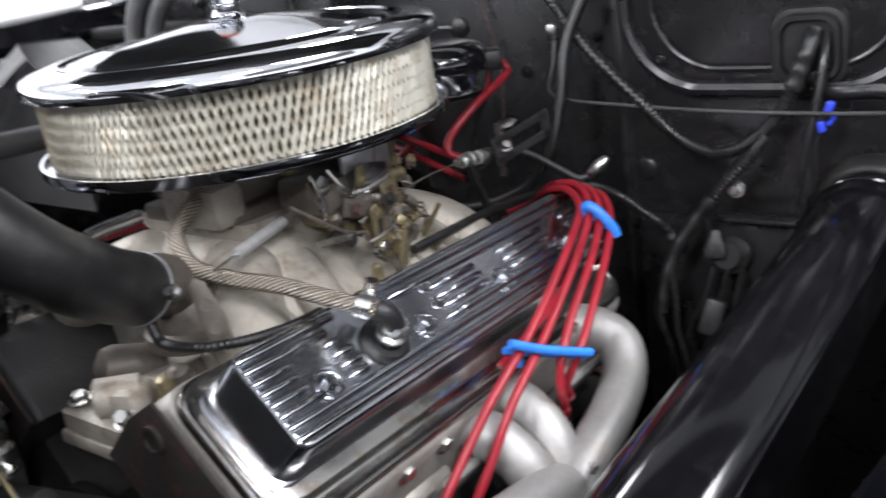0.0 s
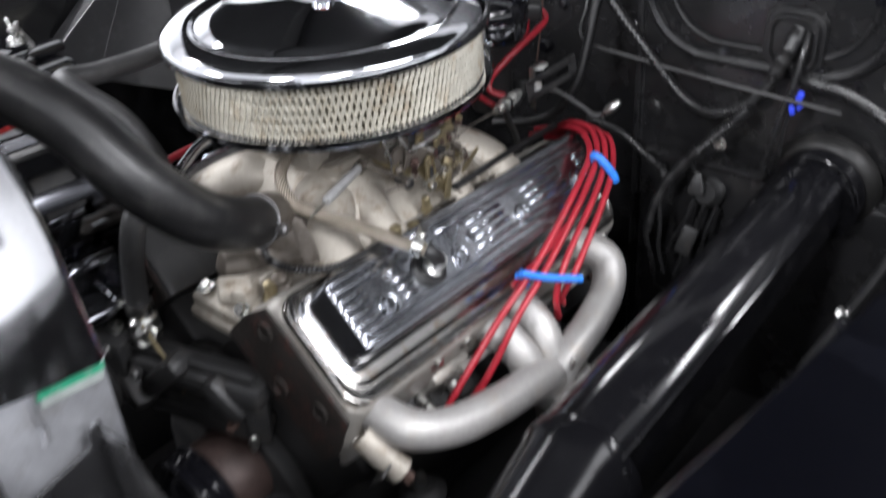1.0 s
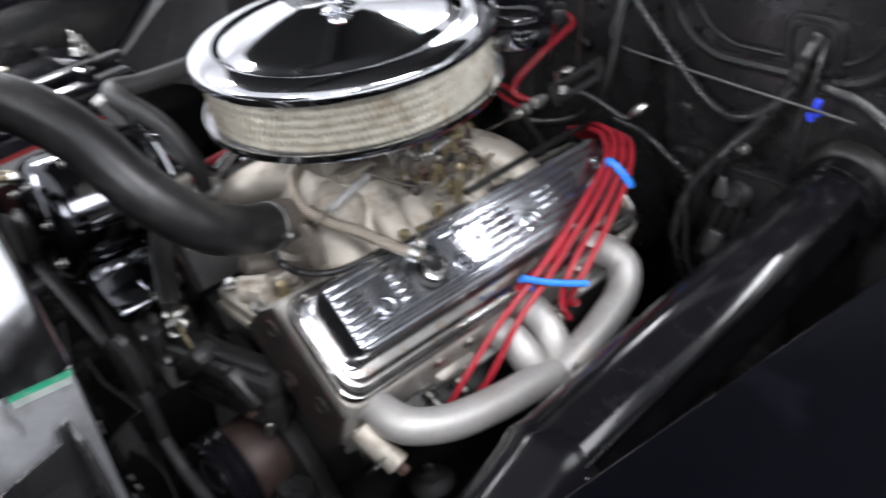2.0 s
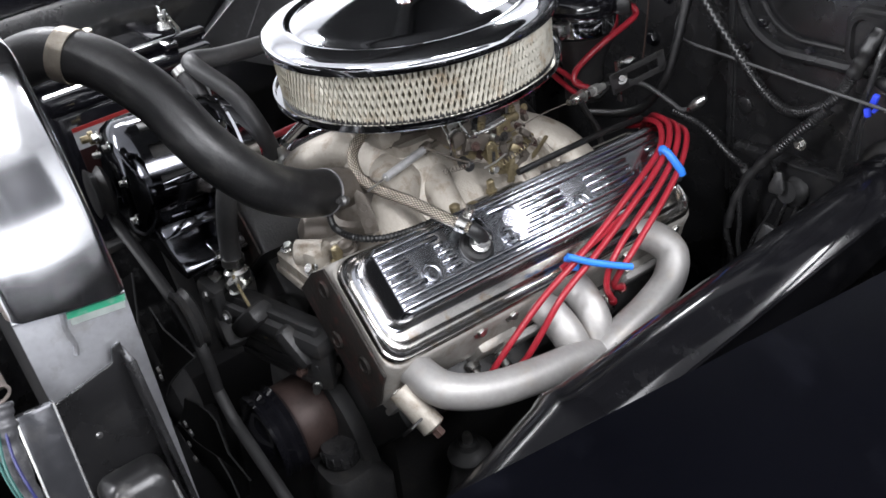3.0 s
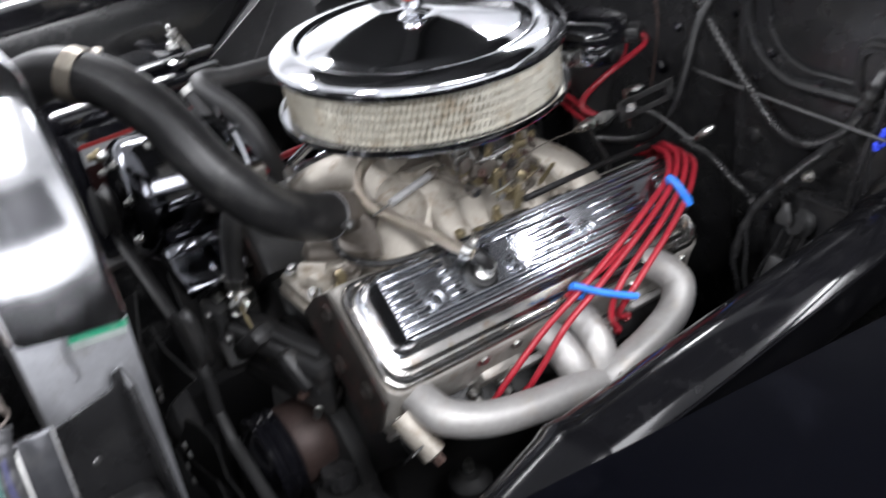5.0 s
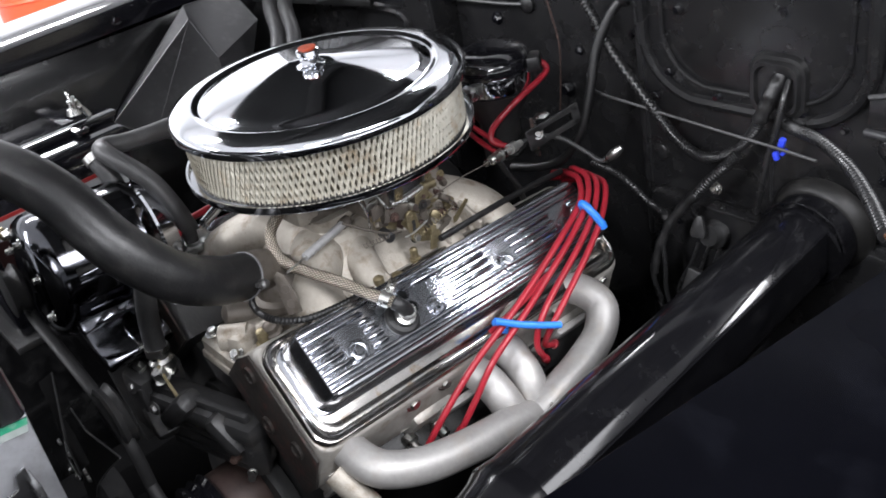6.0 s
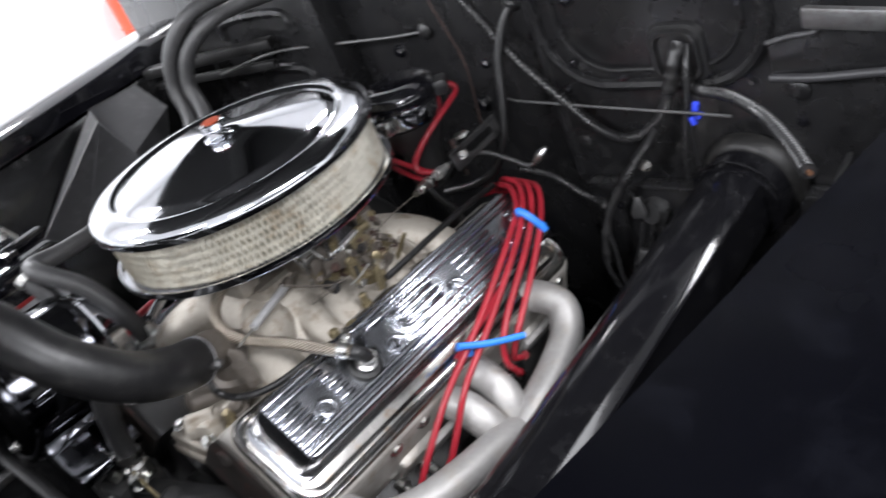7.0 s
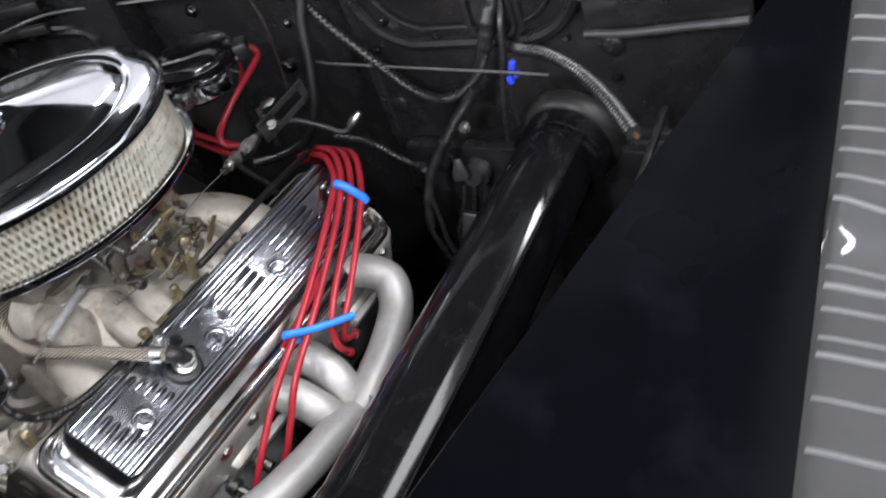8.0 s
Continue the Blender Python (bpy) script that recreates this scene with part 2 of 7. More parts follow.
def smooth_mesh(name, bm, material, angle=38):
    me = bpy.data.meshes.new(name)
    bmesh.ops.recalc_face_normals(bm, faces=bm.faces)
    bm.to_mesh(me)
    bm.free()
    for p in me.polygons:
        p.use_smooth = True
    me.set_sharp_from_angle(angle=radians(angle))
    me.materials.append(material)
    return me


def part(name, bm, material, parent=None, label="", angle=38):
    """Links a bmesh, built in world coordinates, as one mesh object, under a thing or a part if one is given."""
    shift = ORIGIN.get(parent.name, Vector()) if parent else Vector()
    bmesh.ops.translate(bm, verts=bm.verts, vec=-shift)
    ob = new(name, smooth_mesh(name, bm, material, angle))
    if parent:
        ob.parent = parent
        ORIGIN[ob.name] = shift
    return tagged(ob, label)


def solo(name, bm, material, label, category, group="", kind="", angle=38):
    """A thing that is one mesh, with its origin in its middle."""
    mid = sum((v.co for v in bm.verts), Vector()) / max(1, len(bm.verts))
    low = min(v.co.z for v in bm.verts)
    at = Vector((mid.x, mid.y, low))
    bmesh.ops.translate(bm, verts=bm.verts, vec=-at)
    ob = new(name, smooth_mesh(name, bm, material, angle))
    ob.location = at
    ORIGIN[ob.name] = at
    return tagged(ob, label, category, group, kind)


def block(size, m=None, bevel=0.002, segments=2, bm=None):
    """A bevelled box of that size, centred, at the pose m."""
    own = bmesh.new()
    bmesh.ops.create_cube(own, size=1.0)
    bmesh.ops.scale(own, vec=size, verts=own.verts)
    if bevel:
        bmesh.ops.bevel(own, geom=own.edges, offset=bevel, segments=segments, profile=0.5, affect="EDGES", clamp_overlap=True)
    return join(own, m, bm)


def join(own, m=None, bm=None):
    if m is not None:
        bmesh.ops.transform(own, matrix=m, verts=own.verts)
    if bm is None:
        return own
    me = bpy.data.meshes.new("join")
    own.to_mesh(me)
    own.free()
    bm.from_mesh(me)
    bpy.data.meshes.remove(me)
    return bm


def axis_pose(a, b):
    """A pose at a with its z towards b."""
    a, b = Vector(a), Vector(b)
    return Matrix.Translation(a) @ (b - a).to_track_quat("Z", "Y").to_matrix().to_4x4()


def lathe(profile, m=None, seg=32, bm=None, cap=True):
    """Turns (radius, height) pairs round z."""
    own = bmesh.new()
    rings = []
    for r, z in profile:
        if r < 1e-6:
            rings.append([own.verts.new((0, 0, z))])
        else:
            rings.append([own.verts.new((r * math.cos(2 * math.pi * k / seg), r * math.sin(2 * math.pi * k / seg), z)) for k in range(seg)])
    for a, b in zip(rings, rings[1:]):
        for k in range(seg):
            j = (k + 1) % seg
            if len(a) == 1 and len(b) == 1:
                continue
            if len(a) == 1:
                own.faces.new((a[0], b[k], b[j]))
            elif len(b) == 1:
                own.faces.new((a[k], a[j], b[0]))
            else:
                own.faces.new((a[k], a[j], b[j], b[k]))
    if cap:
        for ring in (rings[0], rings[-1]):
            if len(ring) > 2:
                own.faces.new(ring)
    return join(own, m, bm)


def curve_points(points, steps=8):
    """A smooth line through the points."""
    p = [Vector(q) for q in points]
    p = [p[0] * 2 - p[1]] + p + [p[-1] * 2 - p[-2]]
    out = []
    for i in range(1, len(p) - 2):
        a, b, c, d = p[i - 1:i + 3]
        for k in range(steps):
            t = k / steps
            out.append(0.5 * (2 * b + (c - a) * t + (2 * a - 5 * b + 4 * c - d) * t * t + (3 * b - a - 3 * c + d) * t ** 3))
    out.append(p[-2])
    return out


def tube(points, radius, seg=12, steps=8, bm=None, smooth=True, flat=1.0):
    """Sweeps a round section (flattened by flat) along a line; radius may be a function of 0..1. Writes uv in metres."""
    line = curve_points(points, steps) if smooth else [Vector(q) for q in points]
    own = bm if bm is not None else bmesh.new()
    uv = own.loops.layers.uv.verify()
    n = len(line)
    up = Vector((0, 0, 1))
    ahead = (line[1] - line[0]).normalized()
    side = ahead.cross(up)
    side = (side if side.length > 0.05 else ahead.cross(Vector((1, 0, 0)))).normalized()
    rings, run, length = [], [], 0.0
    for i, q in enumerate(line):
        d = (line[min(i + 1, n - 1)] - line[max(i - 1, 0)]).normalized()
        side = (side - d * side.dot(d)).normalized()
        top = side.cross(d)
        r = radius(i / (n - 1)) if callable(radius) else radius
        rings.append([own.verts.new(q + side * (r * math.cos(2 * math.pi * k / seg)) + top * (r * flat * math.sin(2 * math.pi * k / seg))) for k in range(seg)])
        length += (q - line[i - 1]).length if i else 0.0
        run.append(length)
    for i in range(n - 1):
        for k in range(seg):
            j = (k + 1) % seg
            f = own.faces.new((rings[i][k], rings[i][j], rings[i + 1][j], rings[i + 1][k]))
            r = radius(i / (n - 1)) if callable(radius) else radius
            arc = 2 * math.pi * r / seg
            for loop, (u, v) in zip(f.loops, ((k, i), (k + 1, i), (k + 1, i + 1), (k, i + 1))):
                loop[uv].uv = (u * arc, run[v])
    own.faces.new(rings[0])
    own.faces.new(rings[-1])
    return own


def line_length(points):
    line = curve_points(points, 8)
    return sum((b - a).length for a, b in zip(line, line[1:]))


def loom(points, r, pitch=0.0052, depth=0.0016, seg=10):
    """A corrugated conduit."""
    length = line_length(points)
    steps = max(4, int(length / pitch * 4 / (len(points) - 1)))
    n = steps * (len(points) - 1)
    return tube(points, lambda t: r + (depth if int(round(t * n)) % 4 in (0, 1) else 0.0), seg, steps)


def rounded(x0, x1, y0, y1, r, z, n=5):
    """A rounded rectangle as points."""
    out = []
    for cx, cy, a in ((x1 - r, y0 + r, -90), (x1 - r, y1 - r, 0), (x0 + r, y1 - r, 90), (x0 + r, y0 + r, 180)):
        for k in range(n + 1):
            w = radians(a + 90 * k / n)
            out.append(Vector((cx + r * math.cos(w), cy + r * math.sin(w), z)))
    return out


def skin(loops, m=None, bm=None, close=True, cap_first=True, cap_last=True):
    """Faces between loops of equal length."""
    own = bmesh.new()
    rings = [[own.verts.new(q) for q in loop] for loop in loops]
    n = len(rings[0])
    for a, b in zip(rings, rings[1:]):
        for k in range(n if close else n - 1):
            own.faces.new((a[k], a[(k + 1) % n], b[(k + 1) % n], b[k]))
    if cap_first:
        own.faces.new(rings[0])
    if cap_last:
        own.faces.new(rings[-1])
    return join(own, m, bm)


def plate(outline, thick, m=None, bevel=0.0, bm=None):
    """A flat sheet cut to an outline in x and y, thick along z."""
    own = bmesh.new()
    f = own.faces.new([own.verts.new((x, y, 0)) for x, y in outline])
    ext = bmesh.ops.extrude_face_region(own, geom=[f])
    bmesh.ops.translate(own, verts=[g for g in ext["geom"] if isinstance(g, bmesh.types.BMVert)], vec=(0, 0, thick))
    if bevel:
        bmesh.ops.bevel(own, geom=own.edges, offset=bevel, segments=2, profile=0.5, affect="EDGES", clamp_overlap=True)
    return join(own, m, bm)


def hex_bolt(m, r=0.007, h=0.006, washer=0.010, bm=None):
    """A hexagon head on a washer, with its axis along z of m."""
    own = lathe([(washer, 0), (washer, 0.0012), (r * 1.05, 0.0014)], seg=20)
    own = lathe([(r, 0.0012), (r, h * 0.85), (r * 0.86, h)], None, 6, own)
    return join(own, m, bm)


def clamp_band(points, r, width, parent, mats=STEEL):
    """A worm-drive clamp round a hose at the middle of the two points."""
    a, b = Vector(points[0]), Vector(points[1])
    m = axis_pose(a, b)
    w = width / 2
    band = part("clamp_band", lathe([(r, -w), (r + 0.0012, -w), (r + 0.0012, w), (r, w)], m, 28, cap=False), mats, parent)
    screw = block((0.012, 0.018, width * 0.9), m @ pose(r + 0.006, 0, 0), 0.002)
    lathe([(0.0, -0.014), (0.0055, -0.014), (0.0055, -0.006), (0.003, -0.006), (0.003, 0.012), (0, 0.012)], m @ pose(r + 0.008, 0, 0, 90), 8, screw)
    part("clamp_screw", screw, mats, parent)
    return band


# ---- the workshop ----
def room():
    x0, x1, y0, y1, top, t = -4.5, 4.5, -5.0, 5.0, 3.2, 0.12
    tagged(part("floor", block((x1 - x0, y1 - y0, t), pose(0, 0, -t / 2), 0), CONCRETE), "grey sealed concrete workshop floor", "floor", kind="structure")
    tagged(part("ceiling", block((x1 - x0, y1 - y0, t), pose(0, 0, top + t / 2), 0), CEILING_PAINT), "plain white workshop ceiling", "ceiling", kind="structure")
    for name, sx, sy, cx, cy in (("wall_north", x1 - x0, t, 0, y1 + t / 2), ("wall_south", x1 - x0, t, 0, y0 - t / 2),
                                 ("wall_west", t, y1 - y0, x0 - t / 2, 0)):
        tagged(part(name, block((sx, sy, top), pose(cx, cy, top / 2), 0), WALL_PAINT), "white painted workshop wall", "wall", kind="structure")
    # east wall opened for an unseen window, added as the tank's dark reflection
    wy0, wy1, wz0, wz1 = -3.4, 2.0, 1.44, 2.98
    wall = block((t, wy0 - y0, top), pose(x1 + t / 2, (wy0 + y0) / 2, top / 2), 0)
    block((t, y1 - wy1, top), pose(x1 + t / 2, (wy1 + y1) / 2, top / 2), 0, 2, wall)
    block((t, wy1 - wy0, wz0), pose(x1 + t / 2, (wy0 + wy1) / 2, wz0 / 2), 0, 2, wall)
    block((t, wy1 - wy0, top - wz1), pose(x1 + t / 2, (wy0 + wy1) / 2, (top + wz1) / 2), 0, 2, wall)
    tagged(part("wall_east", wall, WALL_PAINT), "white painted workshop wall opened for the added window", "wall", kind="structure")
    win = thing("added_window", (x1, (wy0 + wy1) / 2, wz0), "unseen long dark window, added for the dark band mirrored in the radiator tank", "window")
    win["kind"] = "structure"
    for k in range(3):
        y = wy0 + (wy1 - wy0) * k / 2
        part("window_frame", block((0.06, 0.05, wz1 - wz0), pose(x1 + 0.06, min(max(y, wy0 + 0.025), wy1 - 0.025), (wz0 + wz1) / 2), 0.004), FRAME_PAINT, win)
    for z in (wz0 + 0.025, wz1 - 0.025):
        part("window_frame", block((0.056, wy1 - wy0 - 0.1, 0.05), pose(x1 + 0.06, (wy0 + wy1) / 2, z), 0.004), FRAME_PAINT, win)
    for k in range(2):
        part("pane", block((0.006, (wy1 - wy0) / 2 - 0.05, wz1 - wz0 - 0.1), pose(x1 + 0.06, wy0 + (wy1 - wy0) * (k + 0.5) / 2, (wz0 + wz1) / 2), 0), ADDED_GLASS, win)
    for lx, ly, wide, long, share in LAMPS:
        ob = thing("ceiling_light", (lx, ly, top), "long white ceiling strip light, switched on", "light", "ceiling strip lights")
        part("housing", block((wide + 0.08, long + 0.08, 0.06), pose(lx, ly, top - 0.035), 0.008), WHITE_LAMP, ob)
    # orange drums that show past the far wing
    for y in (1.08, 2.42):
        drum = thing("oil_drum", (-4.2, y, 0), "orange-red painted steel drum against the wall", "drum", "orange drums")
        part("body", lathe([(0.19, 0), (0.20, 0.01), (0.195, 0.02), (0.195, 0.26), (0.203, 0.27), (0.195, 0.28), (0.195, 0.52), (0.203, 0.53), (0.195, 0.54), (0.195, 0.78), (0.20, 0.79), (0.185, 0.795)], pose(-4.25, y, 0), 32), ORANGE, drum)
        part("bung", lathe([(0.03, 0), (0.03, 0.012), (0, 0.014)], pose(-4.15, y, 0.79), 16), STEEL, drum)


room()


# ---- the body round the engine bay ----
def wing_section(y):
    """The driver's wing across the car: inner flange, nearly flat top, rolled outer side."""
    xe, ze = 0.612 + 0.118 * y, 1.0745 - 0.043 * y
    xo = 0.816 - 0.098 * y
    pts = [(xe + 0.012, ze - 0.045), (xe, ze - 0.040), (xe - 0.001, ze - 0.006), (xe + 0.004, ze)]
    zo = ze - 0.004
    for k in range(1, 5):
        pts.append((xe + (xo - 0.012 - xe) * k / 5, ze + (zo - ze) * k / 5))
    for a in (0, 25, 50, 75, 90):
        w = radians(a)
        pts.append((xo - 0.012 + 0.012 * math.sin(w), zo - 0.012 + 0.012 * math.cos(w)))
    pts += [(xo + 0.006, zo - 0.05), (xo + 0.020, zo - 0.13), (xo + 0.032, 0.80), (xo + 0.036, 0.62), (xo + 0.02, 0.48)]
    return [Vector((x, y, z)) for x, z in pts]


def solid_sheet(rows, thick, inward):
    """A sheet through rows of points, given thickness along a fixed direction."""
    own = bmesh.new()
    d = Vector(inward).normalized() * thick
    a = [[own.verts.new(q) for q in row] for row in rows]
    b = [[own.verts.new(q + d) for q in row] for row in rows]
    h, w = len(a), len(a[0])
    for i in range(h - 1):
        for k in range(w - 1):
            own.faces.new((a[i][k], a[i][k + 1], a[i + 1][k + 1], a[i + 1][k]))
            own.faces.new((b[i][k], b[i + 1][k], b[i + 1][k + 1], b[i][k + 1]))
    for i in range(h - 1):
        own.faces.new((a[i][0], a[i + 1][0], b[i + 1][0], b[i][0]))
        own.faces.new((a[i][-1], b[i][-1], b[i + 1][-1], a[i + 1][-1]))
    for k in range(w - 1):
        own.faces.new((a[0][k], b[0][k], b[0][k + 1], a[0][k + 1]))
        own.faces.new((a[-1][k], a[-1][k + 1], b[-1][k + 1], b[-1][k]))
    return own


def wings():
    ys = [-1.0 + 1.9 * k / 19 for k in range(20)]
    wing = thing("front_wing", (0.8, -0.2, 0.48), "glossy blue-black front wing with a rolled inner edge", "fender", "front wings")
    part("wing_panel", solid_sheet([wing_section(y) for y in ys], 0.0015, (0, 0, -1)), FENDER_PAINT, wing)
    # reflections on the wing's outer side, built as an added pale strip: a crowned sheet with one broad swage, narrow
    # cross beads and a lengthwise rail
    section = ((-0.0125, 0.0024, 0.0), (-0.009, 0.0042, 0.0), (-0.004, 0.0036, 0.0005), (0.000, 0.0026, 0.001), (0.008, -0.0001, 0.0015), (0.018, -0.0036, 0.002), (0.03, -0.0078, 0.003), (0.06, -0.0185, 0.006), (0.10, -0.031, 0.012), (0.14, -0.045, 0.018))

    def on_strip(y, dx, dz, bow):
        lift = 0.0042 * math.exp(-((y - 0.192) / 0.022) ** 2)
        dz *= 0.40 + 0.90 * math.exp(-((y - 0.20) / 0.05) ** 2)
        return Vector((0.816 - 0.098 * y + dx, y + bow * 0.5, 1.0705 - 0.043 * y + dz + lift))

    rows = [[on_strip(-0.6 + 0.003 * k, dx, dz, bow) for dx, dz, bow in section] for k in range(501)]
    part("reflection_strip", solid_sheet(rows, 0.002, (0, 0, -1)), REFLECTED_GREY, wing, "grey strip standing in for reflections on the wing's outer side", angle=60)
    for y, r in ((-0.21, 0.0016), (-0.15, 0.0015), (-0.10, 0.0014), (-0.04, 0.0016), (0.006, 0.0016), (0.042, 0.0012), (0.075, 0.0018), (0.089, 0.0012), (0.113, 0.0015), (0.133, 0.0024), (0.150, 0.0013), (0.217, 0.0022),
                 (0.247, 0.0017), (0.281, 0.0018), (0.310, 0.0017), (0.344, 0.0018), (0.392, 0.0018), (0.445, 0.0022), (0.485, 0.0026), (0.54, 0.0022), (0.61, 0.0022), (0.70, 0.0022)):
        part("bead", tube([on_strip(y, dx, dz + 0.0003, bow) for dx, dz, bow in section[1:]], r, 8, 4, flat=0.7), REFLECTED_PALE, wing, "pale cross line standing in for a reflected band")
    part("rail", tube([on_strip(0.22 + 0.05 * k, 0.030, -0.0030, 0.003) for k in range(11)], 0.0030, 8, 3), REFLECTED_PALE, wing, "pale lengthwise line standing in for a reflection")
    inner = [[Vector((0.628 + 0.118 * y, y, 1.030 - 0.043 * y)), Vector((0.606 + 0.115 * y, y, 0.98)), Vector((0.575 + 0.10 * y, y, 0.90)),
              Vector((0.545 + 0.06 * y, y, 0.78)), Vector((0.53, y, 0.60)), Vector((0.53, y, 0.40))] for y in ys]
    part("inner_panel", solid_sheet(inner, 0.002, (1, 0, 0)), BLACK_GLOSS, wing)
    far = thing("front_wing", (-0.8, -0.2, 0.48), "glossy black front wing with a pale reflecting top edge", "fender", "front wings")
    rows = []
    for y in ys:
        ze = 1.168 + 0.012 * y
        pts = [(-0.590, ze - 0.035), (-0.592, ze - 0.004), (-0.598, ze), (-0.66, ze + 0.006), (-0.78, ze - 0.006), (-0.86, ze - 0.05), (-0.89, 0.95), (-0.90, 0.6), (-0.88, 0.48)]
        rows.append([Vector((x, y, z)) for x, z in pts])
    part("wing_panel", solid_sheet(rows, 0.0015, (0, 0, -1)), BLACK_GLOSS, far)
    rows = []
    for y in ys:
        pts = [(-0.590, 1.13), (-0.578, 1.10), (-0.572, 1.02), (-0.55, 0.88), (-0.53, 0.70), (-0.53, 0.40)]
        rows.append([Vector((x + 0.01 * math.sin(9 * y), y, z)) for x, z in pts])
    part("inner_panel", solid_sheet(rows, 0.002, (-1, 0, 0)), SMUDGED_SHEEN, far)
    for y in (-0.24, -0.05, 0.16, 0.36):
        part("bolt", hex_bolt(axis_pose((-0.589, y, 1.150), (-0.4, y, 1.150)), 0.006, 0.005, 0.009), BLACK_GLOSS, far)
    return wing


wings()


def firewall():
    fw = thing("firewall", (0, 0.54, 0.45), "black painted pressed-steel firewall with seams and bolts", "firewall")
    fw["kind"] = "structure"
    zc, zh = 0.86, 0.82
    shoulder = [(0.185, 0.45), (0.66, 0.45), (0.66, 1.09)] + [(0.50 + 0.16 * math.cos(radians(a)), 1.09 + 0.18 * math.sin(radians(a))) for a in (12, 26, 40, 54, 68, 80, 90)] + [(0.185, 1.27)]
    part("panel", plate(shoulder, 0.012, pose(0, 0.542, 0, 90), 0.002), BLACK_SATIN, fw)
    part("panel", block((0.56, 0.012, zh), pose(-0.24 - 0.28, 0.536, zc), 0.003), BLACK_SATIN, fw)
    part("recess", block((0.445, 0.012, zh), pose(-0.0275, 0.586, zc), 0.003), BLACK_SATIN, fw)
    part("recess_side", block((0.010, 0.060, zh), pose(0.180, 0.558, zc), 0.003), BLACK_SATIN, fw)
    part("recess_side", block((0.010, 0.060, zh), pose(-0.235, 0.558, zc), 0.003), BLACK_SATIN, fw)
    part("seam", tube([(0.187, 0.531, 0.5), (0.187, 0.531, 1.26)], 0.003, 6, 1), BLACK_SATIN, fw)
    # lower step towards the floor
    low = block((0.40, 0.030, 0.40), pose(0.40, 0.518, 0.684), 0.010)
    part("toe_panel", low, BLACK_SATIN, fw)
    part("ledge", block((0.074, 0.020, 0.005), pose(0.342, 0.496, 0.893), 0.0015), BLACK_SATIN, fw)
    part("cowl", block((1.06, 0.46, 0.02), pose(0, 0.76, 1.275), 0.004), BLACK_GLOSS, fw)
    # pressed ridges on the passenger side
    for z, x0, x1 in ((1.16, -0.50, -0.30), (1.06, -0.52, -0.30)):
        part("pressed_rib", tube([(x0, 0.530, z - 0.03), (x0 + 0.02, 0.529, z), (x1 - 0.02, 0.529, z + 0.005), (x1, 0.530, z - 0.03)], 0.009, 8, 6), BLACK_SATIN, fw)
    # access plate with its pressed rim
    cover = thing("access_cover", (0.34, 0.53, 1.03), "black painted access cover with a pressed rim, bolted on", "cover plate")
    o = pose(0, 0.5300, 0, 90)
    flat = [(q.x, q.y) for q in rounded(0.192, 0.500, 1.022, 1.36, 0.085, 0, 8)]
    part("plate", plate(flat, 0.006, o, 0.002), BLACK_SATIN, cover)
    for x0, x1, z0, r, rad, dy in ((0.194, 0.492, 1.022, 0.085, 0.0080, 0.523), (0.224, 0.468, 1.042, 0.072, 0.0034, 0.5225)):
        q = rounded(x0, x1, z0, 1.36, r, 0, 8)
        q.append(q[0])
        part("pressed_rim", tube([(v.x, dy, v.y) for v in q], rad, 8, 2), BLACK_SATIN, cover)
    for bx, bz in ((0.248, 1.136), (0.390, 1.148), (0.467, 1.118), (0.231, 1.053), (0.414, 1.031), (0.206, 1.152), (0.300, 1.031)):
        part("bolt", hex_bolt(pose(bx, 0.5235, bz, 90), 0.0044, 0.0052, 0.0066), BLACK_GLOSS, cover)
    # rubber boot where the wiring goes through
    boot = thing("wiring_grommet", (0.383, 0.52, 1.03), "black moulded rubber wiring grommet on a square plate", "grommet")
    o = pose(0, 0.524, 0, 90)
    part("plate", skin([rounded(0.346, 0.420, 1.022, 1.100, 0.020, 0.0), rounded(0.348, 0.418, 1.024, 1.098, 0.020, 0.006),
                        rounded(0.352, 0.414, 1.028, 1.094, 0.018, 0.007)], o), RUBBER, boot)
    part("lip", skin([rounded(0.352, 0.414, 1.028, 1.094, 0.018, 0.0068), rounded(0.354, 0.412, 1.030, 1.092, 0.017, 0.0130), rounded(0.358, 0.408, 1.034, 1.088, 0.015, 0.0130),
                      rounded(0.360, 0.406, 1.036, 1.086, 0.014, 0.0075)], o), RUBBER, boot)
    # loose bolts and plugs on the sheet
    part("plug", lathe([(0.0135, 0), (0.0135, 0.0015), (0.0115, 0.004), (0.006, 0.0058), (0, 0.006)], pose(0.512, 0.5295, 1.006, 90), 24), BLACK_SATIN, fw)
    part("plug", lathe([(0.0120, 0), (0.0120, 0.0015), (0.0100, 0.003), (0, 0.0034)], pose(0.205, 0.5295, 0.930, 90), 24), BLACK_SATIN, fw)
    for bx, by, bz, r in ((0.484, 0.5290, 1.170, 0.015), (0.504, 0.5290, 1.054, 0.011), (0.460, 0.5290, 1.018, 0.005), (0.204, 0.5290, 1.014, 0.006), (-0.002, 0.5790, 0.965, 0.013), (-0.135, 0.579, 1.060, 0.011), (0.509, 0.529, 0.967, 0.007), (0.150, 0.5790, 1.02, 0.008),
                          (0.030, 0.5790, 1.031, 0.008), (0.250, 0.5020, 0.850, 0.006), (0.3204, 0.4870, 0.927, 0.009), (0.13, 0.579, 1.07, 0.006)):
        part("bolt", hex_bolt(pose(bx, by, bz, 90), r * 0.7, r * 0.7, r), BLACK_GLOSS if r != 0.009 else STEEL, fw)
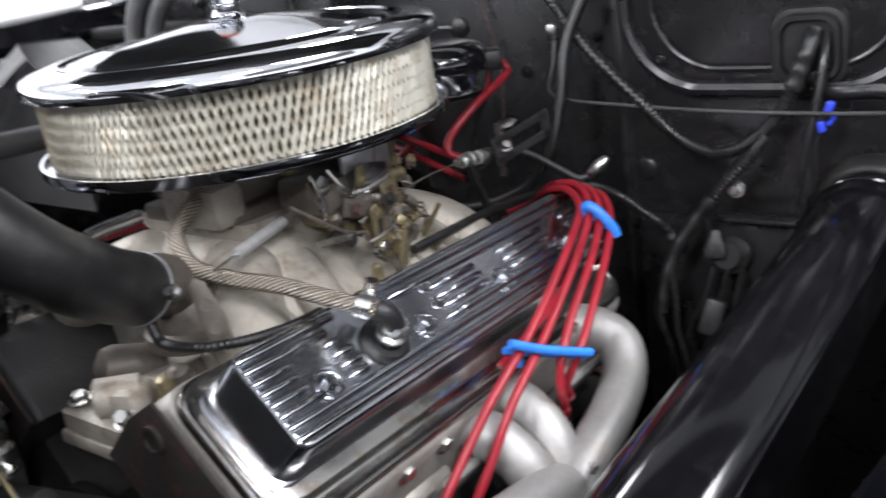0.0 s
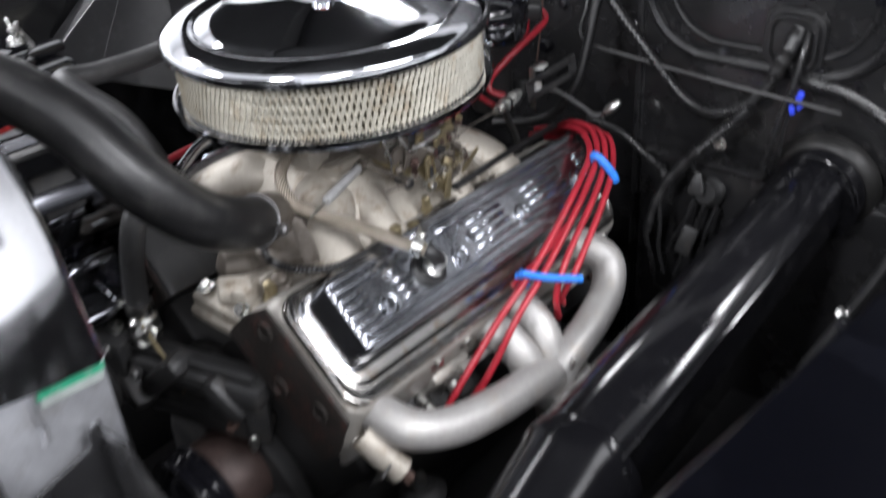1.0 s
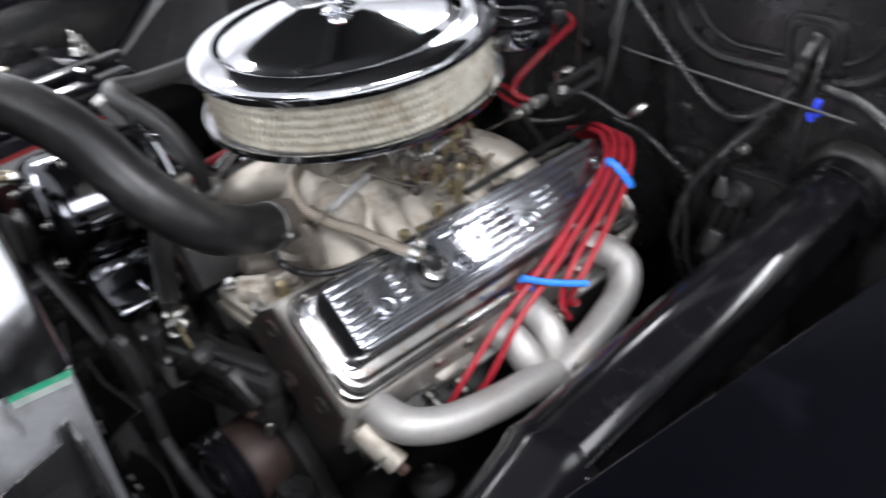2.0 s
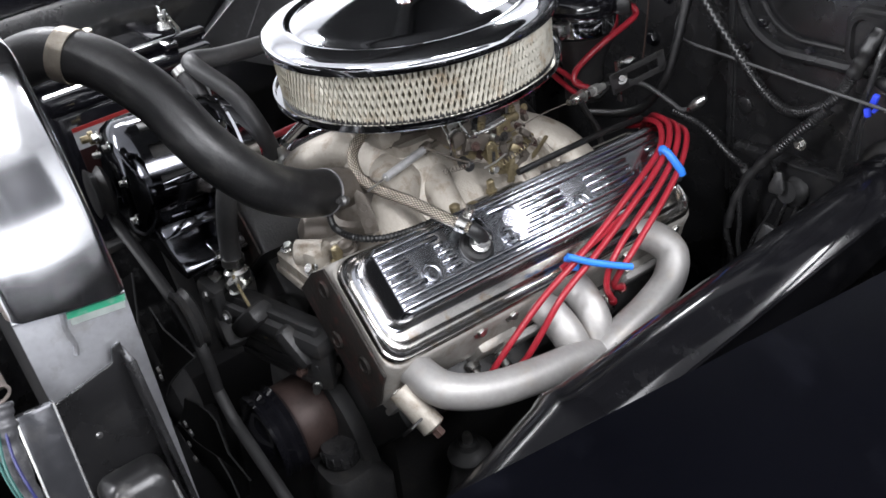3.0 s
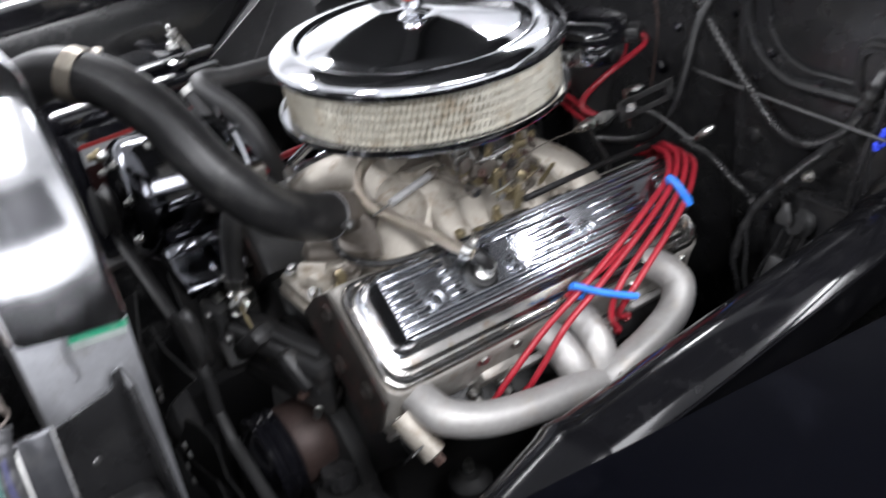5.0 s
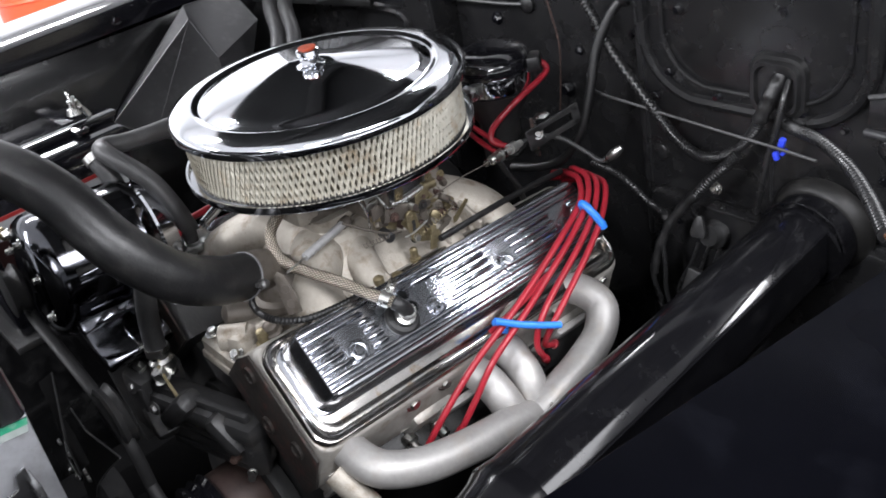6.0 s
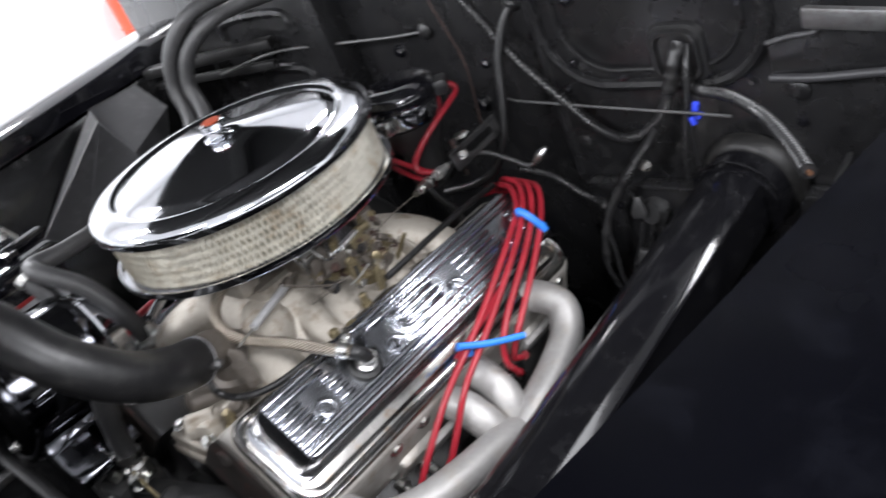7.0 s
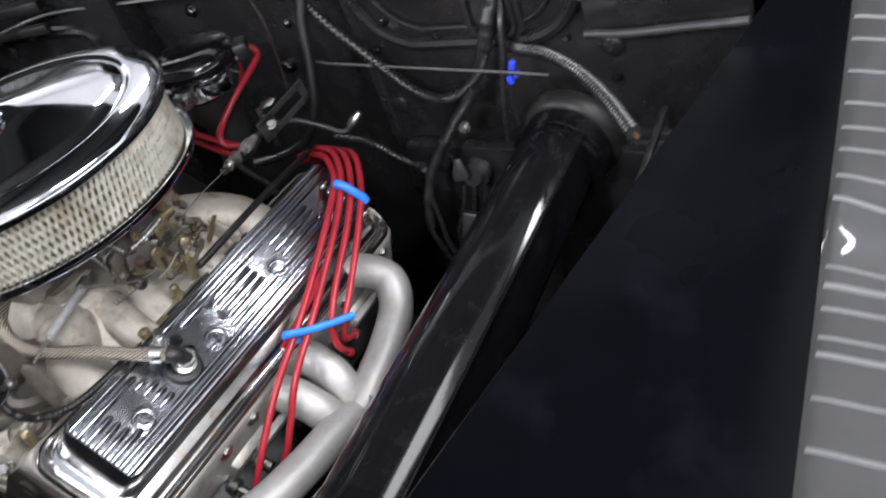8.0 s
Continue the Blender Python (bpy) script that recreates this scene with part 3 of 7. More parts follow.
    # hood hinge bracket and its brace
    hinge = thing("hinge_bracket", (0.56, 0.50, 1.0), "black painted hood hinge bracket with a long brace", "bracket")
    side = pose(0, 0.516, 0, 90)
    part("arm", plate([(0.494, 1.031), (0.60, 1.035), (0.664, 1.040), (0.664, 1.090), (0.560, 1.098), (0.550, 1.083), (0.494, 1.072)], 0.004, side, 0.001), BLACK_SATIN, hinge)
    part("lower_lip", tube([(0.492, 0.512, 1.031), (0.54, 0.508, 1.032), (0.60, 0.508, 1.036), (0.664, 0.507, 1.040)], 0.0050, 10, 5), SCOOP_PAINT, hinge)
    part("upper_lip", tube([(0.494, 0.512, 1.072), (0.520, 0.511, 1.079), (0.548, 0.511, 1.083), (0.554, 0.511, 1.094)], 0.0032, 8, 5), SCOOP_PAINT, hinge)
    part("strut", block((0.13, 0.024, 0.010), axis_pose((0.542, 0.500, 1.105), (0.76, 0.490, 1.086)) @ pose(0, 0, 0.065, 0, 90, 0), 0.004), WORN_STEEL, hinge, "worn bare-metal strut")
    far = thing("hinge_bracket", (-0.5, 0.5, 1.05), "black painted hood hinge bracket with a long brace", "bracket")
    part("brace", block((0.26, 0.018, 0.026), axis_pose((-0.58, 0.40, 1.135), (-0.33, 0.515, 1.125)) @ pose(0, 0, 0.13, 0, 90, 0), 0.004), FLANGE_RUBBER, far)
    part("brace", block((0.24, 0.014, 0.014), axis_pose((-0.58, 0.41, 1.105), (-0.35, 0.515, 1.085)) @ pose(0, 0, 0.12, 0, 90, 0), 0.003), FLANGE_RUBBER, far)


firewall()


def hood():
    """The raised hood over the bay: a crowned dark panel with a gap between its rear edge and the cowl."""
    ob = thing("hood", (0, 0.55, 1.28), "raised black crowned hood propped open above the engine", "hood")
    slope = radians(50)
    across = [-1 + 2 * k / 20 for k in range(21)]
    rows = []
    for k in range(13):
        run = 1.15 * k / 12
        rows.append([Vector(((0.735 - 0.03 * k / 12) * u, 0.555 - 0.055 * abs(u) ** 3 - run * math.cos(slope), 1.485 - 0.215 * abs(u) ** 3.2 + run * math.sin(slope))) for u in across])
    part("skin", solid_sheet(rows, 0.004, (0, 0.8, 0.6)), HOOD_LINER, ob)
    for u in (-0.6, 0.0, 0.6):
        lift = 1.485 - 0.215 * abs(u) ** 3.2
        part("stiffener", block((0.06, 1.06, 0.015), pose(0.72 * u, 0.55 - 0.575 * math.cos(slope) - 0.010, lift + 0.575 * math.sin(slope) - 0.022, -50), 0.005), HOOD_LINER, ob)


hood()


def cab():
    """The unseen cab, added behind the cowl for the bright paint to mirror: screen, pillars and roof."""
    c = thing("truck_cab", (0, 1.5, 0.5), "unseen blue-black truck cab with a dark windscreen, added for reflections", "cab")
    loops = [[Vector((sx * (0.80 - tap), y, z)) for sx, y in ((-1, y0), (1, y0), (1, 2.3), (-1, 2.3))] for z, y0, tap in ((0.5, 0.92, 0.0), (1.28, 0.96, 0.0), (1.32, 0.98, 0.02), (1.90, 1.28, 0.10), (1.98, 1.40, 0.16))]
    part("shell", skin(loops), FENDER_PAINT, c)
    part("windscreen", plate([(-0.62, 0), (0.62, 0), (0.56, 0.52), (-0.56, 0.52)], 0.008, Matrix.Translation((0, 0.985, 1.36)) @ Matrix.Rotation(radians(63), 4, "X"), 0.002), BLACK_GLOSS, c, "dark glass")


cab()


def chassis():
    """What lies dark below: side rails, cross member and an added tray that hides the lit floor."""
    fr = thing("chassis_frame", (0, 0, 0.30), "black painted chassis frame below the engine", "frame")
    for x in (-0.40, 0.40):
        part("side_rail", block((0.07, 2.0, 0.13), pose(x, -0.1, 0.47), 0.008), CHASSIS_BLACK, fr)
    part("cross_member", block((0.80, 0.16, 0.10), pose(0, -0.22, 0.42), 0.012), CHASSIS_BLACK, fr)
    # unseen tray, added to keep the gaps under the engine dark
    part("shade_tray", block((1.10, 2.06, 0.006), pose(0, 0.03, 0.34), 0), CHASSIS_BLACK, fr)
    front = thing("radiator_support", (0, -0.62, 0.4), "black painted front panel ahead of the radiator", "panel")
    part("panel", block((1.24, 0.02, 0.66), pose(0, -0.66, 0.68), 0.004), BLACK_SATIN, front)


chassis()


# ---- fresh-air duct along the driver's wing ----
def duct():
    d = thing("air_duct", (0.43, 0.25, 0.80), "glossy black fresh-air duct running along the wing to the firewall", "duct")
    axis = [(0.4475, 0.505, 0.899), (0.4440, 0.40, 0.887), (0.4365, 0.20, 0.862), (0.4290, 0.0, 0.838)]
    loops = []
    for k, q in enumerate(curve_points(axis, 10)):
        r = 0.050 + 0.008 * k / 30
        ring = [(math.sin(radians(a)) * r, math.cos(radians(a)) * r) for a in range(43, -185, -6)]
        ring += [(0.30 * r, -0.94 * r), (0.58 * r, -0.72 * r), (0.70 * r, -0.40 * r), (0.735 * r, 0.0), (0.735 * r, 0.45 * r), (0.730 * r, 0.62 * r), (0.745 * r, 0.66 * r), (0.745 * r, 0.735 * r), (0.715 * r, 0.75 * r)]
        loops.append([Vector((q.x + dx, q.y, q.z + dz)) for dx, dz in ring])
    part("pipe", skin(loops), DUCT_PLASTIC, d)
    part("collar", tube([(0.4473, 0.500, 0.8985), (0.4460, 0.462, 0.8935)], 0.0530, 40, 3), DUCT_PLASTIC, d)
    part("flange", lathe([(0.052, 0), (0.060, 0), (0.0630, 0.004), (0.0635, 0.010), (0.0620, 0.018), (0.0575, 0.024), (0.0545, 0.026)], axis_pose((0.4475, 0.522, 0.900), (0.4440, 0.40, 0.887)), 40), DUSTY_SEAL, d, "dusty grey-brown rubber seal")
    for dy, rr in ((0.5005, 0.0565), (0.4640, 0.0533)):
        part("flange_ring", tube([(0.4472 + rr * math.cos(a), dy, 0.8992 + rr * math.sin(a)) for a in [2 * math.pi * k / 32 for k in range(33)]], 0.0016, 6, 1), DUCT_PLASTIC, d)
    # stepped front mouth that drops towards the grille
    rows = []
    for y, r, cx, cz in ((0.010, 0.0588, 0.4293, 0.8392), (0.002, 0.0602, 0.4290, 0.838), (-0.010, 0.0602, 0.4288, 0.8365), (-0.020, 0.0580, 0.429, 0.833), (-0.10, 0.060, 0.432, 0.806), (-0.20, 0.066, 0.436, 0.772), (-0.36, 0.08, 0.44, 0.72)):
        rows.append([Vector((cx + r * math.cos(radians(a)), y, cz + r * math.sin(radians(a)))) for a in range(200, -50, -12)])
    part("mouth", solid_sheet(rows, 0.002, (0, 0, -1)), mat("dull_black_enamel", (0.005, 0.005, 0.006), 0.15, 0.0, spec=0.12, scale=7, bump=0.05, bump_scale=60), d)
    part("mouth_edge", tube([row[0] + Vector((0, 0, 0.001)) for row in rows], 0.0013, 6, 3), BRUSHED, d)
    q, n = Vector((0.465, 0.433, 0.9372)), Vector((0.40, -0.12, 0.91)).normalized()
    part("dimple", lathe([(0.012, -0.0015), (0.0095, -0.0002), (0.0065, 0.0006), (0.003, 0.0010), (0, 0.0011)], axis_pose(q, q + n), 24), DUCT_PLASTIC, d)
    for a in (35, 140):
        q = Vector((0.429 + 0.0602 * math.cos(radians(a)), -0.004, 0.8372 + 0.0602 * math.sin(radians(a))))
        part("rivet", lathe([(0.0045, -0.001), (0.0045, 0.0006), (0.003, 0.0014), (0, 0.0016)], axis_pose(q, q + Vector((math.cos(radians(a)), 0, math.sin(radians(a))))), 12), DUCT_PLASTIC, d)
    rod = thing("hood_latch_cable", (0.57, 0.2, 0.92), "grey sheathed cable clipped along the inner wing", "cable")
    part("sheath", tube([(0.592, -0.42, 1.01), (0.585, -0.2, 1.0), (0.575, 0.0, 0.965), (0.567, 0.211, 0.930), (0.565, 0.36, 0.915), (0.56, 0.52, 0.93)], 0.0048, 10), RUBBER, rod)
    part("clip", block((0.018, 0.022, 0.026), pose(0.574, 0.211, 0.924), 0.003), BLACK_GLOSS, rod)
    part("bolt", hex_bolt(axis_pose((0.566, 0.235, 0.925), (0.40, 0.235, 0.98)), 0.006, 0.008, 0.009), STEEL, rod)


duct()

# ---- engine ----
BETA, ALPHA = radians(3.5), radians(41.6)
TILT_X = Matrix.Rotation(-BETA, 4, "X")
COVER = Matrix.Translation((0.22, 0, 0.95)) @ TILT_X @ Matrix.Rotation(ALPHA, 4, "Y")
MID = 0.0085
FAR_COVER = Matrix.Translation((2 * MID - 0.22, 0, 0.95)) @ TILT_X @ Matrix.Rotation(-ALPHA, 4, "Y")


def flip_loop(loop, s):
    return loop if s > 0 else [Vector((-q.x, q.y, q.z)) for q in reversed(loop)]


def valve_cover(m, s, label):
    """A pressed chrome cover: rail with a rolled lip, body, ribbed top, four centre bolts."""
    v = thing("valve_cover", m @ Vector((0, 0.15, -0.05)), label, "valve cover", "valve covers")
    rail = [rounded(*a) for a in (
        (-0.064, 0.068, -0.082, 0.400, 0.024, -0.0615), (-0.0645, 0.0685, -0.0825, 0.4005, 0.024, -0.0540), (-0.0635, 0.0675, -0.0815, 0.3995, 0.024, -0.0503),
        (-0.0615, 0.0650, -0.0790, 0.3980, 0.023, -0.0490), (-0.0595, 0.0622, -0.0765, 0.3960, 0.022, -0.0503), (-0.0585, 0.0600, -0.0745, 0.3950, 0.022, -0.0527),
        (-0.0570, 0.0520, -0.0680, 0.3920, 0.021, -0.0525), (-0.0560, 0.0495, -0.0655, 0.3910, 0.020, -0.0505), (-0.0555, 0.0470, -0.0635, 0.3905, 0.020, -0.0497),
        (-0.0550, 0.0400, -0.0600, 0.3890, 0.018, -0.0493), (-0.0540, 0.0360, -0.0560, 0.3870, 0.016, -0.0485))]
    part("rail", skin([flip_loop(p, s) for p in rail], m), CHROME_OLD, v, "hazed chrome rail with brown stains", angle=50)
    body = [rounded(*a) for a in (
        (-0.0545, 0.0395, -0.0690, 0.3890, 0.020, -0.0502), (-0.0543, 0.0375, -0.0660, 0.3885, 0.019, -0.0488), (-0.0540, 0.0362, -0.0625, 0.3880, 0.018, -0.0482), (-0.0533, 0.0340, -0.0570, 0.3862, 0.016, -0.0350),
        (-0.0527, 0.0318, -0.0505, 0.3847, 0.011, -0.0195), (-0.0520, 0.0304, -0.0493, 0.3837, 0.010, -0.0175), (-0.0508, 0.0290, -0.0480, 0.3827, 0.010, -0.0168), (-0.0490, 0.0272, -0.0462, 0.3810, 0.009, -0.0166), (-0.0465, 0.0247, -0.0410, 0.3785, 0.009, -0.0166), (-0.0430, 0.0212, -0.0375, 0.3750, 0.008, -0.0166))]
    shell = skin([flip_loop(p, s) for p in body], m)
    # ribs pressed into the top, broken round the bolts, the breather and the badge
    pitch, first = 0.0096, 0.0230
    for row in range(8):
        x = first - pitch * row
        if row in (0, 1):
            runs = [(-0.0496, 0.382)]
        elif row == 7:
            runs = [(-0.0496, 0.045), (0.062, 0.382)]
        elif row == 6:
            runs = [(-0.0496, 0.030), (0.100, 0.382)]
        elif row == 2:
            runs = [(-0.0496, -0.006), (0.018, 0.040), (0.098, 0.108), (0.134, 0.318), (0.350, 0.382)]
        else:
            runs = [(-0.0496, -0.014), (0.018, 0.040 if row < 5 else 0.034), (0.142, 0.206), (0.242, 0.318), (0.352, 0.382)]
        for y0, y1 in runs:
            w, h = 0.0036, 0.0048
            loops = []
            n = max(2, int((y1 - y0) / 0.03))
            for k in range(n + 3):
                if k == 0:
                    y, q = y0, 0.35 if y0 > -0.04 else 0.8
                elif k == n + 2:
                    y, q = y1, 0.35
                else:
                    y, q = y0 + 0.003 + (y1 - y0 - 0.006) * (k - 1) / n, 1.0
                loops.append([Vector((s * (x + w * q * math.cos(radians(a))), y, -0.0172 + h * q * math.sin(radians(a)))) for a in (180, 150, 120, 90, 60, 30, 0)])
            skin(loops, m, shell, close=False, cap_first=False, cap_last=False)
    part("shell", shell, COVER_CHROME, v, angle=50)
    for k, u in enumerate((0.0, 0.112, 0.224, 0.336)):
        b = lathe([(0.0128, -0.0172), (0.0122, -0.0160), (0.0112, -0.0156), (0.0100, -0.0164), (0.0092, -0.0164), (0.0088, -0.0150), (0.0060, -0.0146)], None, 28)
        b = lathe([(0.0062, -0.0148), (0.0062, -0.0108), (0.0054, -0.0100), (0.0, -0.0098)], None, 6, b)
        part("centre_bolt", join(b, m @ pose(0, u, 0)), COVER_CHROME, v)
    for u in (0.0, 0.224, 0.336):
        part("bolt_seat", lathe([(0.0165, -0.0172), (0.0160, -0.0161), (0.0128, -0.0159), (0.0118, -0.0166)], m @ pose(0, u, 0), 8), COVER_CHROME, v)
    for u in (0.085, 0.142):
        for x in (-0.030, -0.012):
            part("badge", skin([flip_loop(rounded(x - 0.007, x + 0.007, u - 0.008, u + 0.008, 0.0065, -0.0168), s),
                                flip_loop(rounded(x - 0.0062, x + 0.0062, u - 0.0072, u + 0.0072, 0.006, -0.0150), s),
                                flip_loop(rounded(x - 0.0042, x + 0.0042, u - 0.0052, u + 0.0052, 0.004, -0.0150), s),
                                flip_loop(rounded(x - 0.0036, x + 0.0036, u - 0.0046, u + 0.0046, 0.0034, -0.0162), s)], m), CHROME, v)
    return v


valve_cover(COVER, 1, "chromed valve cover with pressed ribs and centre bolts")
valve_cover(FAR_COVER, -1, "chromed valve cover half hidden under the air cleaner")


def engine():
    e = thing("engine", (MID, 0.15, 0.45), "V8 engine with pale cast intake and grey iron heads", "engine")
    # heads
    for m, s in ((COVER, 1), (FAR_COVER, -1)):
        loops = [flip_loop(rounded(*a), s) for a in (
            (-0.080, 0.086, -0.086, 0.402, 0.010, -0.150), (-0.080, 0.090, -0.086, 0.402, 0.010, -0.112),
            (-0.078, 0.086, -0.086, 0.402, 0.014, -0.098), (-0.072, 0.078, -0.086, 0.402, 0.018, -0.078),
            (-0.068, 0.073, -0.084, 0.402, 0.022, -0.060), (-0.064, 0.070, -0.083, 0.401, 0.022, -0.0575))]
        head = skin(loops, m)
        for u in (-0.045, 0.075, 0.185, 0.315):
            # far head, ports and bolts black: deep shade on that side put into colour
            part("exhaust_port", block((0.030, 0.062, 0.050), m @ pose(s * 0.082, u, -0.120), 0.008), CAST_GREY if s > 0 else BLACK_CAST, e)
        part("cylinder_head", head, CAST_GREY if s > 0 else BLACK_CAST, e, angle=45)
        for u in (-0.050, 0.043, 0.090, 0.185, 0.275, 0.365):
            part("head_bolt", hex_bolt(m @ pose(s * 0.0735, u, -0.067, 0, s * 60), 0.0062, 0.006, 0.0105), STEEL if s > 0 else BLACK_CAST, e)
        outline = [(s * x, z) for x, z in ((-0.079, -0.149), (0.085, -0.149), (0.089, -0.112), (0.085, -0.099), (0.076, -0.078), (0.071, -0.061), (-0.066, -0.061), (-0.077, -0.098))]
        part("end_face", plate(outline, 0.003, m @ pose(0, -0.086, 0, 90), 0.0008), END_PAINT, e, "grimy end face with worn red paint")
        for x, z in ((-0.050, -0.085), (0.045, -0.090), (0.000, -0.125)):
            part("core_plug", lathe([(0.011, 0), (0.011, 0.004), (0.008, 0.004), (0.007, 0.002), (0, 0.002)], m @ pose(s * x, -0.0885, z, 90), 20), END_PAINT, e)
    # block: skirt and two banks
    part("block", block((0.30, 0.46, 0.26), Matrix.Translation((MID, 0.16, 0.66)) @ TILT_X, 0.02), BLACK_CAST, e)
    for s in (1, -1):
        part("cylinder_bank", block((0.15, 0.47, 0.16), Matrix.Translation((MID + s * 0.105, 0.158, 0.745)) @ TILT_X @ Matrix.Rotation(s * radians(45), 4, "Y"), 0.01), BLACK_CAST, e)
    part("oil_pan", block((0.24, 0.46, 0.16), pose(MID, 0.15, 0.46), 0.03), BLACK_CAST, e)
    # intake: roof-shaped casting between the heads with a carburettor pad
    part("intake_manifold", skin([rounded(MID - 0.128, MID + 0.138, 0.012, 0.340, 0.02, 0.880), rounded(MID - 0.126, MID + 0.136, 0.014, 0.338, 0.025, 0.905),
          rounded(MID - 0.108, MID + 0.118, 0.024, 0.318, 0.04, 0.930), rounded(MID - 0.090, MID + 0.096, 0.036, 0.285, 0.045, 0.958), rounded(MID - 0.080, MID + 0.080, 0.048, 0.262, 0.035, 0.990),
          rounded(MID - 0.070, MID + 0.070, 0.060, 0.248, 0.014, 1.000), rounded(MID - 0.072, MID + 0.072, 0.058, 0.250, 0.012, 1.004), rounded(MID - 0.072, MID + 0.072, 0.058, 0.250, 0.012, 1.014)],
          Matrix.Translation((0, 0.155, 0.955)) @ TILT_X @ Matrix.Translation((0, -0.155, -0.955))), CAST_ALU, e, angle=60)
    for s in (1, -1):
        for y0, y1, z0, r0 in ((0.088, 0.006, 0.980, 0.034), (0.118, 0.086, 0.978, 0.022), (0.186, 0.206, 0.974, 0.022), (0.222, 0.292, 0.966, 0.032)):
            run = tube([(MID + s * 0.028, y0, z0), (MID + s * 0.066, y0 + (y1 - y0) * 0.45, z0 - 0.002), (MID + s * 0.104, y0 + (y1 - y0) * 0.85, z0 - 0.022), (MID + s * 0.146, y1, z0 - 0.058)],
                       lambda t: r0 * (1 - 0.12 * t), 18, 6, flat=0.8)
            part("runner", run, CAST_ALU, e)
    th = lathe([(0.040, 0), (0.040, 0.010), (0.033, 0.014), (0.031, 0.030), (0.024, 0.042), (0, 0.044)], Matrix.Translation((0.066, 0.006, 0.950)), 24)
    part("thermostat_housing", th, DARK_CAST, e)
    part("outlet", tube([(0.066, 0.010, 0.965), (0.066, 0.000, 0.988), (0.070, -0.018, 1.002), (0.078, -0.040, 1.010)], 0.0240, 18, 6), DARK_CAST, e)
    for q in ((0.100, 0.000, 0.957), (0.032, 0.012, 0.957)):
        part("bolt", hex_bolt(pose(*q), 0.007, 0.007, 0.010), STEEL, e)
    for q, r, h, mt in (((0.086, -0.046, 0.925), 0.011, 0.016, BRASS), ((0.142, 0.086, 0.945), 0.009, 0.012, BRASS), ((0.146, 0.110, 0.942), 0.010, 0.008, BRASS), ((0.150, 0.066, 0.940), 0.007, 0.010, BRASS),
                        ((0.105, 0.305, 0.925), 0.009, 0.022, CAST_ALU), ((0.128, 0.245, 0.925), 0.008, 0.014, CAST_ALU), ((0.130, 0.150, 0.945), 0.007, 0.012, BRASS)):
        part("fitting", lathe([(r, -0.02), (r, 0), (r * 0.7, 0.001), (r * 0.7, h), (r * 0.4, h + 0.002), (0, h + 0.002)], pose(*q), 12), mt, e)
    for y in (0.012, 0.060, 0.104, 0.152, 0.196, 0.250, 0.300):
        part("intake_bolt", hex_bolt(Matrix.Translation((0.1475, y, 0.9385 - 0.061 * y)) @ Matrix.Rotation(radians(24), 4, "Y"), 0.0065, 0.007, 0.010), BRASS if y in (0.104, 0.250) else DARK_CAST, e)
    for y, w in ((0.046, 0.016), (0.100, 0.012), (0.196, 0.012), (0.248, 0.016)):
        part("casting_web", block((0.060, w * 0.5, 0.040), Matrix.Translation((0.112, y, 0.945)) @ TILT_X @ Matrix.Rotation(radians(28), 4, "Y"), 0.004), CAST_ALU, e)
    # front water crossover: a flat cast ledge with a gasket, an open boss and bolts
    led = Matrix.Translation((0, -0.055, 0.905)) @ TILT_X @ Matrix.Translation((0, 0.055, -0.905))
    part("crossover", skin([rounded(-0.002, 0.080, -0.088, 0.010, 0.006, 0.900), rounded(-0.002, 0.080, -0.088, 0.010, 0.006, 0.914), rounded(0.002, 0.076, -0.084, 0.010, 0.008, 0.917),
                            rounded(0.014, 0.066, -0.058, 0.010, 0.012, 0.919), rounded(0.020, 0.060, -0.050, 0.010, 0.014, 0.932)], led), CAST_ALU, e, angle=50)
    part("gasket", block((0.076, 0.090, 0.005), Matrix.Translation((0.039, -0.041, 0.9005)) @ TILT_X, 0), BLACK_CAST, e)
    part("end_rail", block((0.090, 0.096, 0.012), Matrix.Translation((0.040, -0.043, 0.892)) @ TILT_X, 0.003), CAST_ALU, e)
    boss = block((0.030, 0.034, 0.026), Matrix.Translation((0.058, -0.062, 0.926)) @ Matrix.Rotation(radians(20), 4, "Z"), 0.006)
    lathe([(0.0150, -0.016), (0.0150, 0.016), (0.0115, 0.018), (0.0115, 0.002), (0, 0.002)], axis_pose((0.052, -0.066, 0.930), (0.024, -0.100, 0.934)), 20, boss)
    part("boss", boss, CAST_ALU, e)
    part("round_boss", lathe([(0.017, -0.03), (0.018, 0.008), (0.015, 0.016), (0.006, 0.020), (0, 0.020)], axis_pose((0.022, -0.040, 0.935), (0.012, -0.070, 0.945)), 20), DARK_CAST, e)
    part("bolt", hex_bolt(axis_pose((0.074, -0.078, 0.921), (0.082, -0.10, 0.95)), 0.0065, 0.008, 0.009), STEEL, e)
    for q in ((0.068, -0.020, 0.921), (0.010, -0.074, 0.921)):
        part("bolt", hex_bolt(pose(*q, 8), 0.0065, 0.007, 0.010), STEEL, e)
    part("brass_plug", lathe([(0.012, 0), (0.012, 0.005), (0.009, 0.007), (0.009, 0.014), (0.005, 0.017), (0, 0.017)], pose(0.088, -0.034, 0.930, 12, 6), 14), DARK_CAST, e)
    part("water_pump", lathe([(0.052, 0), (0.052, 0.010), (0.044, 0.014), (0.026, 0.016), (0.022, 0.036), (0, 0.036)], axis_pose((MID, -0.085, 0.80), (MID, -0.3, 0.80)), 28), FLANGE_RUBBER, e)
